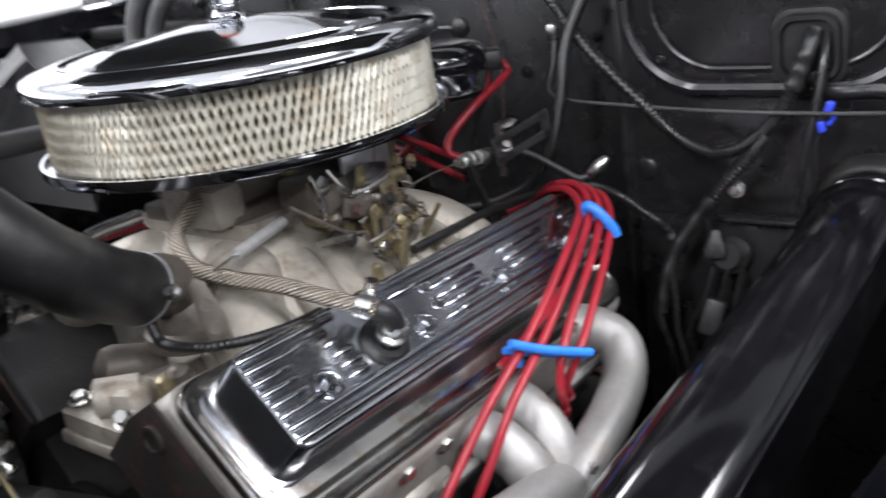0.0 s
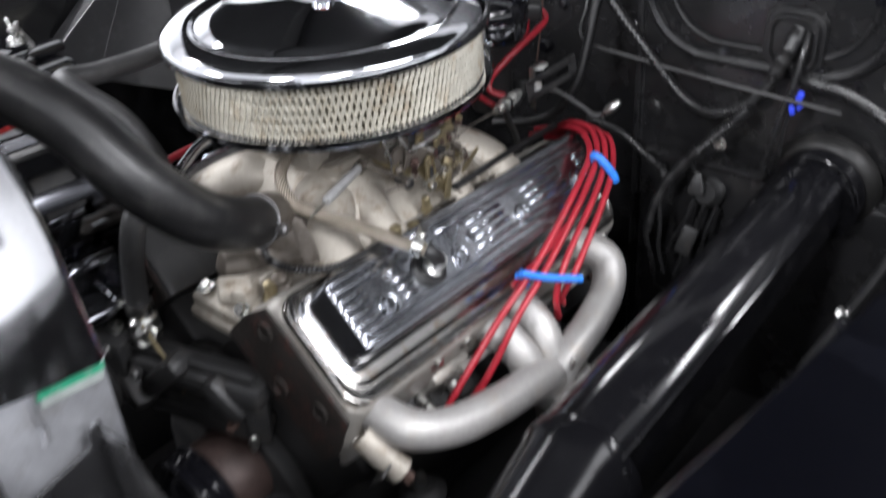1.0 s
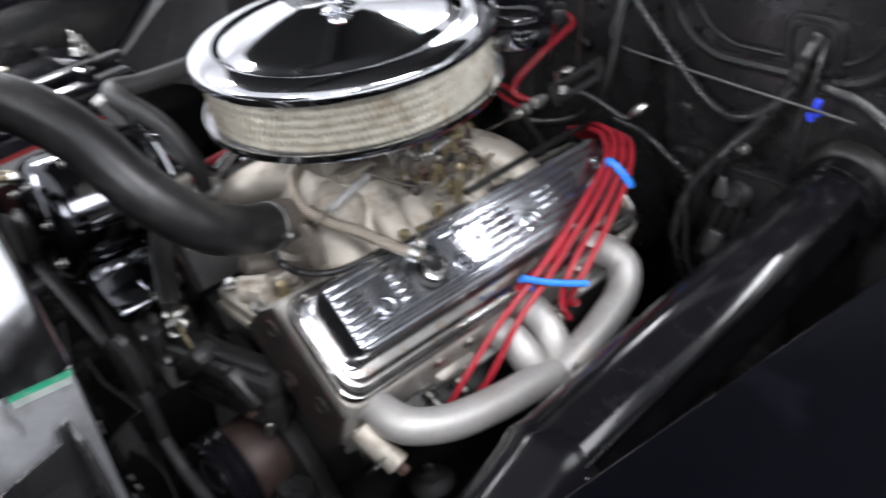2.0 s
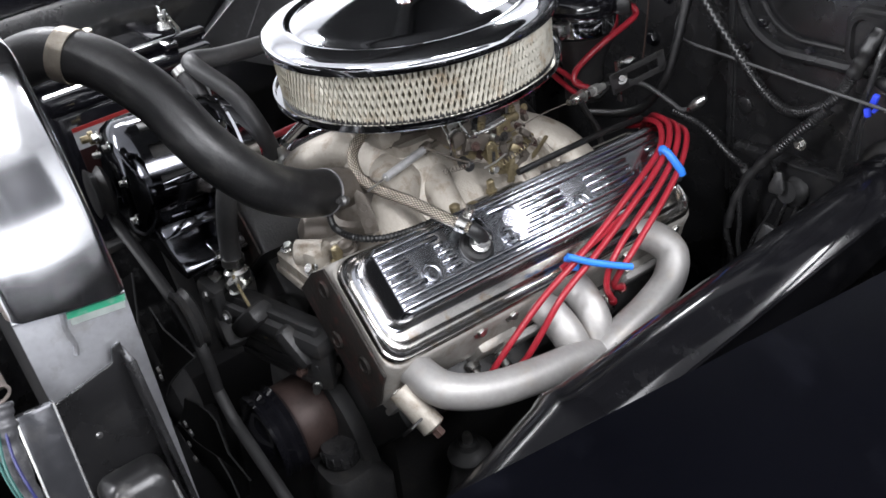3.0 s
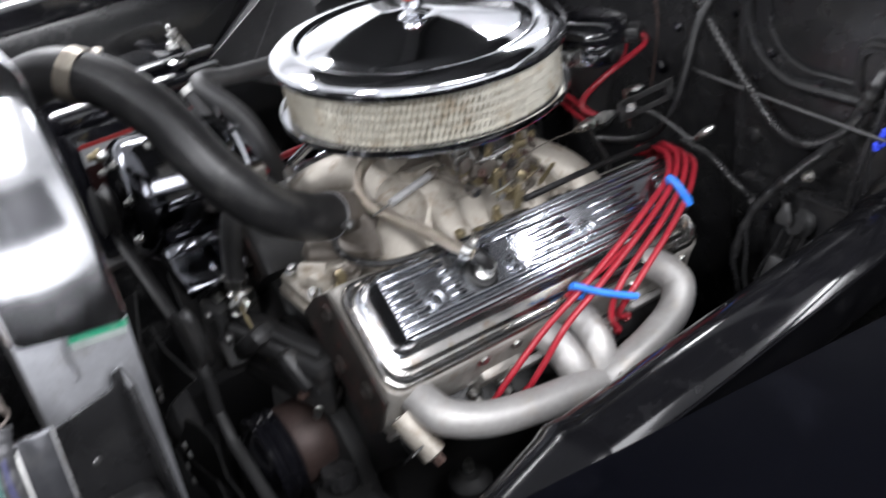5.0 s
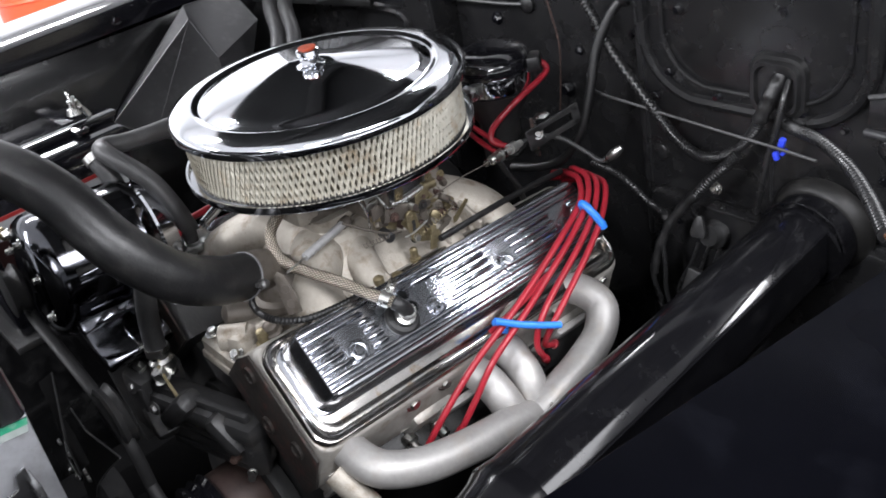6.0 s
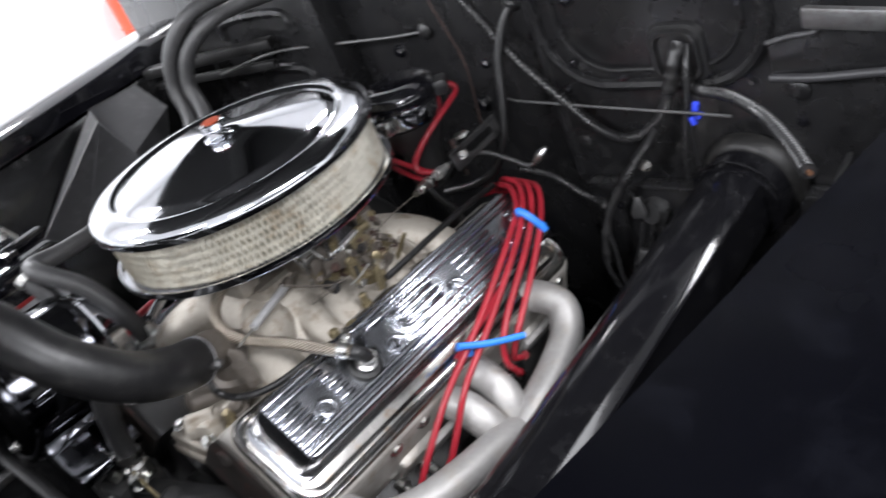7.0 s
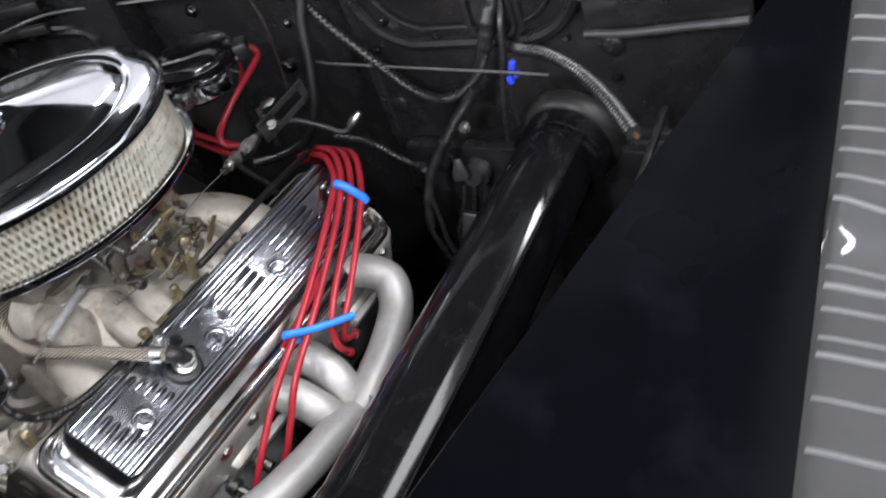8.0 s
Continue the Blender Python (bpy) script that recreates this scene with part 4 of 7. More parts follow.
    part("timing_cover", lathe([(0.13, 0), (0.13, 0.02), (0.11, 0.03), (0, 0.03)], axis_pose((MID, -0.08, 0.64), (MID, -0.3, 0.64)), 32), BLACK_CAST, e)
    part("bypass_hose", loom([(0.086, -0.044, 0.990), (0.090, -0.047, 0.980), (0.100, -0.047, 0.972), (0.132, -0.043, 0.973), (0.158, -0.022, 0.973), (0.158, 0.016, 0.965), (0.157, 0.054, 0.961)], 0.0034, 0.0036, 0.0009), RUBBER, e)
    eye = plate([(-0.007, 0.0), (0.009, 0.0), (0.010, 0.020), (0.006, 0.046), (0.0, 0.052), (-0.006, 0.047), (-0.008, 0.020)], 0.0025, Matrix.Translation((0.122, -0.016, 0.962)) @ Matrix.Rotation(radians(48), 4, "Z") @ Matrix.Rotation(radians(76), 4, "X") @ Matrix.Rotation(radians(10), 4, "Z"), 0.0008)
    part("lifting_eye", eye, DARK_CAST, e)
    for k in (0.012, 0.030):
        p = Matrix.Translation((0.122, -0.016, 0.962)) @ Matrix.Rotation(radians(48), 4, "Z") @ Matrix.Rotation(radians(76), 4, "X") @ Matrix.Rotation(radians(10), 4, "Z")
        part("eye_hole", lathe([(0.0055, 0.0022), (0.0055, 0.0034), (0.0042, 0.0034), (0.0042, 0.0026), (0, 0.0026)], p @ pose(0.001, k, 0), 14), DARK_CAST, e)
    part("sender", lathe([(0.005, 0), (0.006, 0.004), (0.006, 0.008), (0.003, 0.010), (0.003, 0.015), (0, 0.015)], axis_pose((0.112, -0.033, 1.008), (0.120, -0.055, 1.020)), 12), WORN_STEEL, e)


engine()


def header():
    h = thing("exhaust_header", (0.28, 0.15, 0.66), "satin silver four-tube exhaust header", "exhaust header")
    paths = [[(0.205, -0.052, 0.850), (0.240, -0.052, 0.842), (0.268, -0.040, 0.832), (0.286, 0.000, 0.818), (0.295, 0.060, 0.806), (0.296, 0.110, 0.795), (0.294, 0.150, 0.778), (0.300, 0.175, 0.745)],
             [(0.215, 0.128, 0.832), (0.243, 0.132, 0.824), (0.266, 0.134, 0.806), (0.280, 0.136, 0.784), (0.291, 0.142, 0.760), (0.300, 0.158, 0.735)],
             [(0.215, 0.182, 0.834), (0.244, 0.180, 0.826), (0.268, 0.176, 0.806), (0.282, 0.168, 0.782), (0.292, 0.164, 0.758), (0.300, 0.170, 0.735)],
             [(0.205, 0.305, 0.842), (0.240, 0.314, 0.840), (0.266, 0.316, 0.826), (0.282, 0.290, 0.806), (0.292, 0.240, 0.795), (0.296, 0.195, 0.788), (0.297, 0.165, 0.775), (0.302, 0.165, 0.745)]]
    for p in paths:
        part("primary_tube", tube(p, 0.0205, 22, 8), HEADER, h)
    part("collector", tube([(0.299, 0.166, 0.765), (0.303, 0.172, 0.72), (0.306, 0.18, 0.62)], lambda t: 0.036 + 0.004 * t, 24, 6), HEADER, h)
    for u in (-0.045, 0.143, 0.315):
        part("flange", block((0.010, (0.062 if u < 0 else 0.082) if u != 0.143 else 0.13, 0.060), COVER @ pose(0.098, u, -0.118), 0.006), HEADER, h)
    part("weld_bead", tube([(0.300 + 0.021 * math.cos(a), 0.152 + 0.020 * math.sin(a), 0.790 + 0.010 * math.cos(a)) for a in [k * math.pi / 8 for k in range(9)]], 0.0022, 6, 3), STEEL, h)
    # long front stud with sleeve, bracket and rusty bolt
    part("sleeve", lathe([(0.0145, 0), (0.0145, 0.055), (0.010, 0.057), (0, 0.057)], axis_pose((0.228, -0.078, 0.833), (0.268, -0.066, 0.795)), 20), CAST_ALU, h)
    part("bolt", hex_bolt(axis_pose((0.268, -0.066, 0.795), (0.300, -0.056, 0.765)), 0.007, 0.011, 0.009), RUSTY, h)
    part("bracket", plate([(-0.012, -0.01), (0.05, -0.01), (0.062, 0.012), (0.05, 0.02), (-0.012, 0.016)], 0.003, axis_pose((0.255, -0.086, 0.803), (0.30, -0.072, 0.762)), 0.0008), BLACK_CAST, h)
    for u in (-0.005, 0.075, 0.215, 0.275, 0.352):
        part("bolt", hex_bolt(COVER @ pose(0.1035, u, -0.112, 0, 80), 0.006, 0.008, 0.009), RUSTY if u > 0.2 else STEEL, h)
    for u in (0.045, 0.085, 0.215, 0.262):
        p = COVER @ Vector((0.096, u, -0.140))
        plug = lathe([(0.010, 0), (0.010, 0.010), (0.006, 0.012), (0.006, 0.026), (0, 0.028)], axis_pose(p, p + Vector((0.05, 0, -0.02))), 12)
        solo("spark_plug", plug, STEEL, "steel spark plug screwed into the cylinder head", "spark plug", "spark plugs")


header()


# ---- ignition ----
def ignition():
    d = thing("distributor", (0.030, 0.405, 0.93), "black distributor with a large cap and a chromed clip ring", "distributor")
    part("body", lathe([(0.028, 0), (0.028, 0.05), (0.045, 0.085), (0.052, 0.100)], pose(0.030, 0.405, 0.945), 28), BLACK_CAST, d)
    part("ring", lathe([(0.050, 0), (0.0555, 0), (0.0560, 0.006), (0.0555, 0.020), (0.050, 0.021)], pose(0.030, 0.405, 1.050), 32), CHROME, d)
    part("cap", lathe([(0.052, 0), (0.054, 0.006), (0.053, 0.018), (0.046, 0.026), (0.030, 0.030), (0, 0.031)], pose(0.030, 0.405, 1.070), 32), BLACK_GLOSS, d)
    for k in range(8):
        a = 2 * math.pi * k / 8
        part("tower", lathe([(0.007, 0), (0.0065, 0.005), (0, 0.005)], pose(0.030 + 0.038 * math.cos(a), 0.405 + 0.038 * math.sin(a), 1.092), 10), BLACK_GLOSS, d)
    part("module", block((0.05, 0.03, 0.022), pose(0.065, 0.430, 1.075, 0, 0, 40), 0.005), RUBBER, d)
    part("hold_down", block((0.02, 0.028, 0.020), pose(0.050, 0.352, 1.062), 0.004), STEEL, d)
    # plug wires: over the back of the cover, through two clips, down to the plugs
    wires = [
        [(0.050, 0.462, 0.880), (0.094, 0.450, 0.900), (0.122, 0.426, 0.924), (0.152, 0.404, 0.943), (0.185, 0.386, 0.951), (0.218, 0.350, 0.947), (0.234, 0.300, 0.934), (0.2500, 0.225, 0.912), (0.2590, 0.168, 0.895), (0.258, 0.11, 0.868), (0.250, 0.06, 0.824), (0.240, 0.030, 0.786), (0.232, 0.018, 0.768)],
        [(0.055, 0.468, 0.888), (0.099, 0.456, 0.908), (0.128, 0.432, 0.931), (0.158, 0.411, 0.948), (0.194, 0.392, 0.954), (0.227, 0.352, 0.947), (0.243, 0.302, 0.929), (0.2580, 0.228, 0.904), (0.2660, 0.180, 0.888), (0.268, 0.13, 0.864), (0.262, 0.10, 0.826), (0.252, 0.078, 0.790), (0.244, 0.070, 0.772)],
        [(0.060, 0.474, 0.880), (0.104, 0.462, 0.900), (0.134, 0.438, 0.925), (0.164, 0.419, 0.941), (0.203, 0.398, 0.949), (0.236, 0.355, 0.941), (0.252, 0.306, 0.920), (0.2660, 0.236, 0.892), (0.2720, 0.206, 0.874), (0.272, 0.197, 0.856), (0.272, 0.196, 0.840), (0.268, 0.205, 0.823), (0.262, 0.213, 0.810), (0.256, 0.220, 0.800)],
        [(0.065, 0.478, 0.872), (0.109, 0.466, 0.892), (0.139, 0.444, 0.917), (0.170, 0.426, 0.934), (0.212, 0.404, 0.942), (0.245, 0.358, 0.933), (0.261, 0.310, 0.911), (0.2745, 0.248, 0.882), (0.2780, 0.222, 0.867), (0.272, 0.213, 0.848), (0.265, 0.214, 0.832), (0.259, 0.228, 0.819), (0.248, 0.244, 0.804), (0.236, 0.256, 0.794)]]
    for w in wires:
        p = thing("spark_plug_wire", w[-1], "thick red silicone spark plug wire", "wire", "red spark plug wires")
        part("cable", tube(w, 0.0039, 12, 8), RED, p)
        a, b = Vector(w[-2]), Vector(w[-1])
        part("boot", lathe([(0.0041, -0.006), (0.0052, 0.0), (0.0055, 0.004), (0.0055, 0.014), (0.0045, 0.016)], axis_pose(a, b), 12), RED, p)
    for w in ([(0.000, 0.36, 1.02), (-0.02, 0.345, 0.995), (-0.09, 0.35, 0.975), (-0.16, 0.37, 0.965)], [(0.01, 0.37, 1.00), (-0.01, 0.36, 0.985), (-0.08, 0.37, 0.960), (-0.15, 0.39, 0.950)]):
        solo("spark_plug_wire", tube(w, 0.0039, 10, 8), RED, "red spark plug wire behind the carburettor", "wire", "red spark plug wires")
    for w in ([(-0.070, 0.372, 1.022), (0.000, 0.362, 1.008), (0.045, 0.360, 0.996), (0.080, 0.368, 0.980)], [(-0.070, 0.378, 1.000), (0.000, 0.366, 0.990), (0.040, 0.363, 0.977), (0.070, 0.370, 0.962)]):
        solo("spark_plug_wire", tube(w, 0.0038, 10, 8), RED, "red spark plug wire behind the carburettor", "wire", "red spark plug wires")
    coil = [(0.058, 0.420, 1.084), (0.078, 0.448, 1.072), (0.086, 0.452, 1.060), (0.088, 0.430, 1.052), (0.084, 0.395, 1.040), (0.074, 0.368, 1.022), (0.066, 0.356, 1.006), (0.070, 0.352, 0.994), (0.086, 0.360, 0.988)]
    solo("coil_wire", tube(coil, 0.0042, 12, 8), RED, "red silicone coil wire looping down from the distributor", "wire")
    # clips
    clip = thing("wire_separator", (0.2585, 0.158, 0.89), "bright blue plastic wire separator holding four wires", "wire clip", "blue wire separators")
    a, b = Vector((0.2545, 0.152, 0.8985)), Vector((0.2855, 0.222, 0.8640))
    part("bar", tube([a + Vector((0.004, -0.002, 0.006)), a.lerp(b, 0.35) + Vector((0.006, -0.003, 0.004)), a.lerp(b, 0.7) + Vector((0.006, -0.003, 0.004)), b + Vector((0.004, -0.002, 0.004))], 0.0042, 10, 6), BLUE, clip)
    part("back_bar", tube([a + Vector((-0.006, 0.003, -0.004)), b + Vector((-0.006, 0.003, -0.004))], 0.0035, 8, 4), BLUE, clip)
    clip = thing("wire_separator", (0.24, 0.342, 0.93), "bright blue plastic wire separator bent over the wires", "wire clip", "blue wire separators")
    part("bar", tube([(0.2300, 0.345, 0.940), (0.2285, 0.342, 0.947), (0.2325, 0.338, 0.954), (0.241, 0.338, 0.951), (0.249, 0.340, 0.942), (0.255, 0.343, 0.932), (0.257, 0.345, 0.924)], 0.0050, 10, 6), BLUE, clip)
    part("back_bar", tube([(0.229, 0.349, 0.940), (0.240, 0.348, 0.936), (0.252, 0.352, 0.924)], 0.0036, 8, 6), BLUE, clip)
    scrap = lathe([(0.0045, 0), (0.0045, 0.012), (0, 0.012)], axis_pose((0.246, 0.162, 0.880), (0.252, 0.170, 0.876)), 8)
    solo("wire_separator", scrap, BLUE, "small blue wire separator on the lower wire", "wire clip", "blue wire separators")
    solo("spark_plug_wire", tube([(0.246, 0.150, 0.882), (0.250, 0.185, 0.892), (0.252, 0.22, 0.902), (0.250, 0.25, 0.908)], 0.0035, 8, 6), RED, "thin red wire lying below the valve cover edge", "wire", "red spark plug wires")


ignition()


# ---- carburettor and air cleaner ----
CX, CY = 0.0085, 0.1505


def air_cleaner():
    a = thing("air_cleaner", (CX, CY, 1.060), "round chrome air cleaner with a pale mesh-wrapped paper filter", "air cleaner")
    o = pose(CX, CY, 0)
    R = 0.178
    part("base", lathe([(0.062, 1.052), (0.066, 1.052), (0.068, 1.062), (0.085, 1.068), (0.150, 1.072), (0.172, 1.0735), (R - 0.001, 1.0735), (R, 1.0760), (R - 0.0005, 1.0825), (R - 0.003, 1.0825), (R - 0.004, 1.0775), (0.16, 1.077), (0.062, 1.075)], o, 96), CHROME, a)
    part("lid", lathe([(R - 0.003, 1.1385), (R - 0.0008, 1.1385), (R, 1.1430), (R - 0.001, 1.1490), (R - 0.004, 1.1522), (R - 0.012, 1.1545), (0.150, 1.1572), (0.1445, 1.1570), (0.1415, 1.1545), (0.1380, 1.1545),
                       (0.1340, 1.1575), (0.120, 1.1595), (0.090, 1.1635), (0.060, 1.1680), (0.035, 1.1715), (0.022, 1.1725), (0.010, 1.1705), (0, 1.1705)], o, 128, cap=False), CHROME, a, angle=60)
    # pleated paper
    n = 180
    own = bmesh.new()
    rings = []
    for z in (1.078, 1.148):
        rings.append([own.verts.new((CX + (0.161 if k % 2 else 0.1545) * math.cos(math.pi * k / n), CY + (0.161 if k % 2 else 0.1545) * math.sin(math.pi * k / n), z)) for k in range(2 * n)])
    for k in range(2 * n):
        own.faces.new((rings[0][k], rings[0][(k + 1) % (2 * n)], rings[1][(k + 1) % (2 * n)], rings[1][k]))
    part("filter_paper", own, PAPER, a, "grubby cream pleated paper", angle=10)
    # expanded metal wrap: diamond openings between slanted strands
    cols, rows, r, w, th = 158, 6, 0.1655, 0.00140, 0.0006
    z0, z1 = 1.0800, 1.1410
    verts, faces = [], []

    def node(i, j):
        jig = noise.noise_vector(Vector((i % cols * 0.37 + 5, j * 2.1, 0.5)))
        return 2 * math.pi * (i + 0.5 * (j % 2) + 0.16 * jig.x) / cols, z0 + (z1 - z0) * (j + (0.14 * jig.y if 0 < j < rows else 0)) / rows

    def at(ang, z, rr):
        return (CX + rr * math.cos(ang), CY + rr * math.sin(ang), z)

    for j in range(rows):
        for i in range(cols):
            a0, za = node(i, j)
            for side in (-0.5, 0.5):
                k = i + (0 if side < 0 else 1) - (0 if j % 2 else 1)
                a1, zb = node(k, j + 1)
                jig = 0.0004 * noise.noise(Vector((i * 0.7, j * 1.3, side)))
                base = len(verts)
                dw = (w + 0.0002 * math.sin(i * 1.7 + j)) / r
                rr = r + (0.0007 if side > 0 else -0.0003) + jig
                tip = 0.0011 if side > 0 else -0.0011
                for ang, z, out in ((a0 - dw, za, -tip), (a0 + dw, za, tip), (a1 + dw, zb, tip), (a1 - dw, zb, -tip)):
                    verts.append(at(ang, z, rr + out - th))
                    verts.append(at(ang, z, rr + out + th))
                faces += [(base + 1, base + 3, base + 5, base + 7), (base, base + 6, base + 4, base + 2),
                          (base, base + 1, base + 7, base + 6), (base + 2, base + 4, base + 5, base + 3)]
    me = bpy.data.meshes.new("filter_mesh")
    me.from_pydata([(x - CX, y - CY, z - 1.060) for x, y, z in verts], [], faces)
    me.materials.append(MESH_METAL)
    ob = new("filter_mesh", me)
    ob.parent = a
    tagged(ob, "pale expanded-metal wrap, rust-stained at the foot", kind="stuff")
    for z in (1.0790, 1.1420):
        part("end_ring", lathe([(0.150, z - 0.003), (0.1665, z - 0.003), (0.1675, z), (0.1665, z + 0.003), (0.150, z + 0.003)], o, 96), FOAM if z > 1.1 else RUBBER, a)
    # wing nut on its stud
    nut = part("wing_nut", lathe([(0.016, 1.1705), (0.017, 1.1730), (0.013, 1.1750), (0.011, 1.1790), (0.012, 1.1840), (0.0135, 1.1850), (0.0135, 1.1905), (0.009, 1.1925), (0, 1.1925)], o, 20), CHROME, a)
    part("wing", plate([(-0.008, 0), (0.008, 0), (0.010, 0.020), (-0.008, 0.021)], 0.004, pose(CX + 0.011, CY - 0.009, 1.1745, 35, 0, 50), 0.0015), CHROME, nut)
    part("wing", plate([(-0.006, 0), (0.006, 0), (0.004, 0.018), (-0.008, 0.016)], 0.003, pose(CX - 0.010, CY + 0.012, 1.176, 55, 0, 225), 0.001), CHROME, nut)
    part("cap_insert", lathe([(0.0105, 1.1922), (0.0105, 1.1935), (0, 1.1938)], o, 16), mat("worn_red_insert", (0.40, 0.06, 0.02), 0.5, 0.2, dirt=(0.03, 0.015, 0.01), dirt_amount=1.0, scale=70, fine=600), nut, "worn red insert")


air_cleaner()


def carburettor():
    c = thing("carburettor", (CX, CY, 1.014), "four-barrel carburettor in gold zinc with steel linkage", "carburettor")
    body = block((0.120, 0.180, 0.016), pose(CX, CY, 1.022), 0.005)
    block((0.110, 0.160, 0.026), pose(CX, CY, 1.042), 0.008, 2, body)
    block((0.030, 0.080, 0.028), pose(CX + 0.062, CY + 0.01, 1.040), 0.006, 2, body)
    block((0.040, 0.050, 0.030), pose(CX + 0.050, CY + 0.085, 1.038), 0.006, 2, body)
    lathe([(0.063, 1.046), (0.063, 1.062), (0.058, 1.062)], pose(CX, CY, 0), 40, body)
    part("body", body, DARK_CAST, c)
    part("float_bowl", block((0.070, 0.034, 0.036), pose(CX + 0.025, CY - 0.088, 1.036), 0.008), CAST_ALU, c)
    part("float_bowl", block((0.070, 0.034, 0.036), pose(CX + 0.025, CY + 0.108, 1.036), 0.008), DARK_CAST, c)
    for q in ((0.090, 0.110, 1.050), (0.092, 0.170, 1.052), (0.070, 0.240, 1.055), (0.088, 0.205, 1.045), (0.06, 0.075, 1.052)):
        part("screw", hex_bolt(pose(*q), 0.0048, 0.005, 0.007), BRASS, c)
    # throttle plate, narrow slotted lever, links, springs and screws on the driver's side
    first = set(o.name for o in c.children)
    turn = Matrix.Rotation(radians(90), 4, "Z") @ Matrix.Rotation(radians(90), 4, "X")

    def side_plate(name, outline, x, y, z, material, thick=0.002, lean=0.0):
        return part(name, plate(outline, thick, Matrix.Translation((x, y, z)) @ turn @ Matrix.Rotation(radians(lean), 4, "Z"), 0.0005), material, c)

    oval = [(0.0075 * math.sin(a), (0.0135 if math.cos(a) > 0 else -0.0135) + 0.0075 * math.cos(a)) for a in [2 * math.pi * k / 20 for k in range(20)]]
    side_plate("throttle_lever", oval, 0.108, 0.186, 0.988, BRASS, 0.0022, 6)
    part("lever_rim", tube([Matrix.Translation((0.1105, 0.186, 0.988)) @ turn @ Matrix.Rotation(radians(6), 4, "Z") @ Vector((p[0] * 0.9, p[1] * 0.95, 0)) for p in oval + oval[:1]], 0.0011, 6, 2), BRASS, c)
    part("lever_slot", tube([(0.1108, 0.1865, 0.995), (0.1108, 0.186, 0.988), (0.1108, 0.185, 0.980)], 0.0021, 8, 4), BLACK_CAST, c)
    side_plate("link_plate", [(-0.020, -0.008), (0.010, -0.011), (0.022, -0.004), (0.020, 0.006), (0.004, 0.010), (-0.018, 0.007)], 0.103, 0.172, 1.012, DARK_CAST, 0.003, -12)
    side_plate("link_plate", [(-0.012, -0.006), (0.012, -0.008), (0.016, 0.004), (-0.004, 0.008)], 0.106, 0.205, 1.014, BRASS, 0.002, 24)
    side_plate("side_cover", [(-0.030, -0.002), (0.028, -0.002), (0.028, 0.030), (-0.030, 0.032)], 0.092, 0.200, 1.026, BRUSHED, 0.004)
    part("shaft", tube([(0.04, 0.190, 1.012), (0.116, 0.190, 1.012)], 0.0042, 10, 1), STEEL, c)
    part("choke_rod", tube([(0.100, 0.168, 1.022), (0.102, 0.186, 1.021), (0.102, 0.214, 1.023)], 0.0046, 10, 4), STEEL, c)
    part("choke_rod", tube([(0.102, 0.214, 1.023), (0.102, 0.232, 1.021)], 0.0060, 10, 2), BRASS, c)
    for y, z, r, mt in ((0.186, 0.972, 0.0050, STEEL), (0.187, 0.999, 0.0030, BRASS), (0.206, 1.006, 0.0040, BLACK_CAST), (0.176, 1.032, 0.0035, BRASS), (0.164, 1.010, 0.0040, RUSTY), (0.222, 1.035, 0.0035, BRASS), (0.196, 0.974, 0.0038, BRASS), (0.240, 1.030, 0.0035, BRASS)):
        part("pivot", hex_bolt(axis_pose((0.1075, y, z), (0.2, y, z)), r, r * 1.3, r * 1.5), mt, c)
    part("damper_pivot", lathe([(0.0065, -0.012), (0.0065, 0.006), (0.0045, 0.008), (0, 0.008)], axis_pose((0.104, 0.152, 0.990), (0.2, 0.140, 0.985)), 14), BLACK_CAST, c)
    part("link_rod", tube([(0.102, 0.100, 1.034), (0.106, 0.125, 1.014), (0.108, 0.150, 0.996), (0.109, 0.168, 0.990)], 0.0016, 8, 6), DARK_CAST, c)
    part("link_rod", tube([(0.112, 0.170, 0.981), (0.114, 0.184, 0.9825), (0.112, 0.205, 0.986)], 0.0013, 8, 6), STEEL, c)
    part("link_rod", tube([(0.100, 0.128, 1.050), (0.105, 0.132, 1.030), (0.106, 0.130, 1.008)], 0.0013, 8, 6), STEEL, c)
    part("link_rod", tube([(0.098, 0.150, 1.048), (0.106, 0.154, 1.034), (0.108, 0.160, 1.024), (0.106, 0.170, 1.020)], 0.0013, 8, 6), STEEL, c)
    for y0, z0, y1, z1 in ((0.112, 1.000, 0.150, 0.994), (0.196, 0.974, 0.238, 0.984)):
        n = 60
        part("return_spring", tube([(0.112 + 0.0028 * math.cos(k * 0.9), y0 + (y1 - y0) * k / n, z0 + (z1 - z0) * k / n + 0.0028 * math.sin(k * 0.9)) for k in range(n + 1)], 0.0006, 5, 1, smooth=False), DARK_CAST if y0 < 0.15 else BRASS, c)
    part("choke_housing", lathe([(0.020, 0), (0.020, 0.012), (0.017, 0.016), (0, 0.016)], axis_pose((0.078, 0.222, 1.040), (0.12, 0.228, 1.038)), 24), BRASS, c)
    side_plate("fast_idle_cam", [(0, 0), (0.014, 0.003), (0.017, 0.012), (0.009, 0.019), (0, 0.015)], 0.098, 0.140, 1.014, DARK_CAST, 0.004)
    side_plate("bracket", [(0, 0), (0.010, 0), (0.008, 0.030), (0.001, 0.030)], 0.112, 0.200, 0.948, BRASS, 0.0025, -14)
    for o in c.children:
        if o.name not in first:
            o.location += Vector((0.031, -0.035, 0.005))
    ran = random.Random(11)
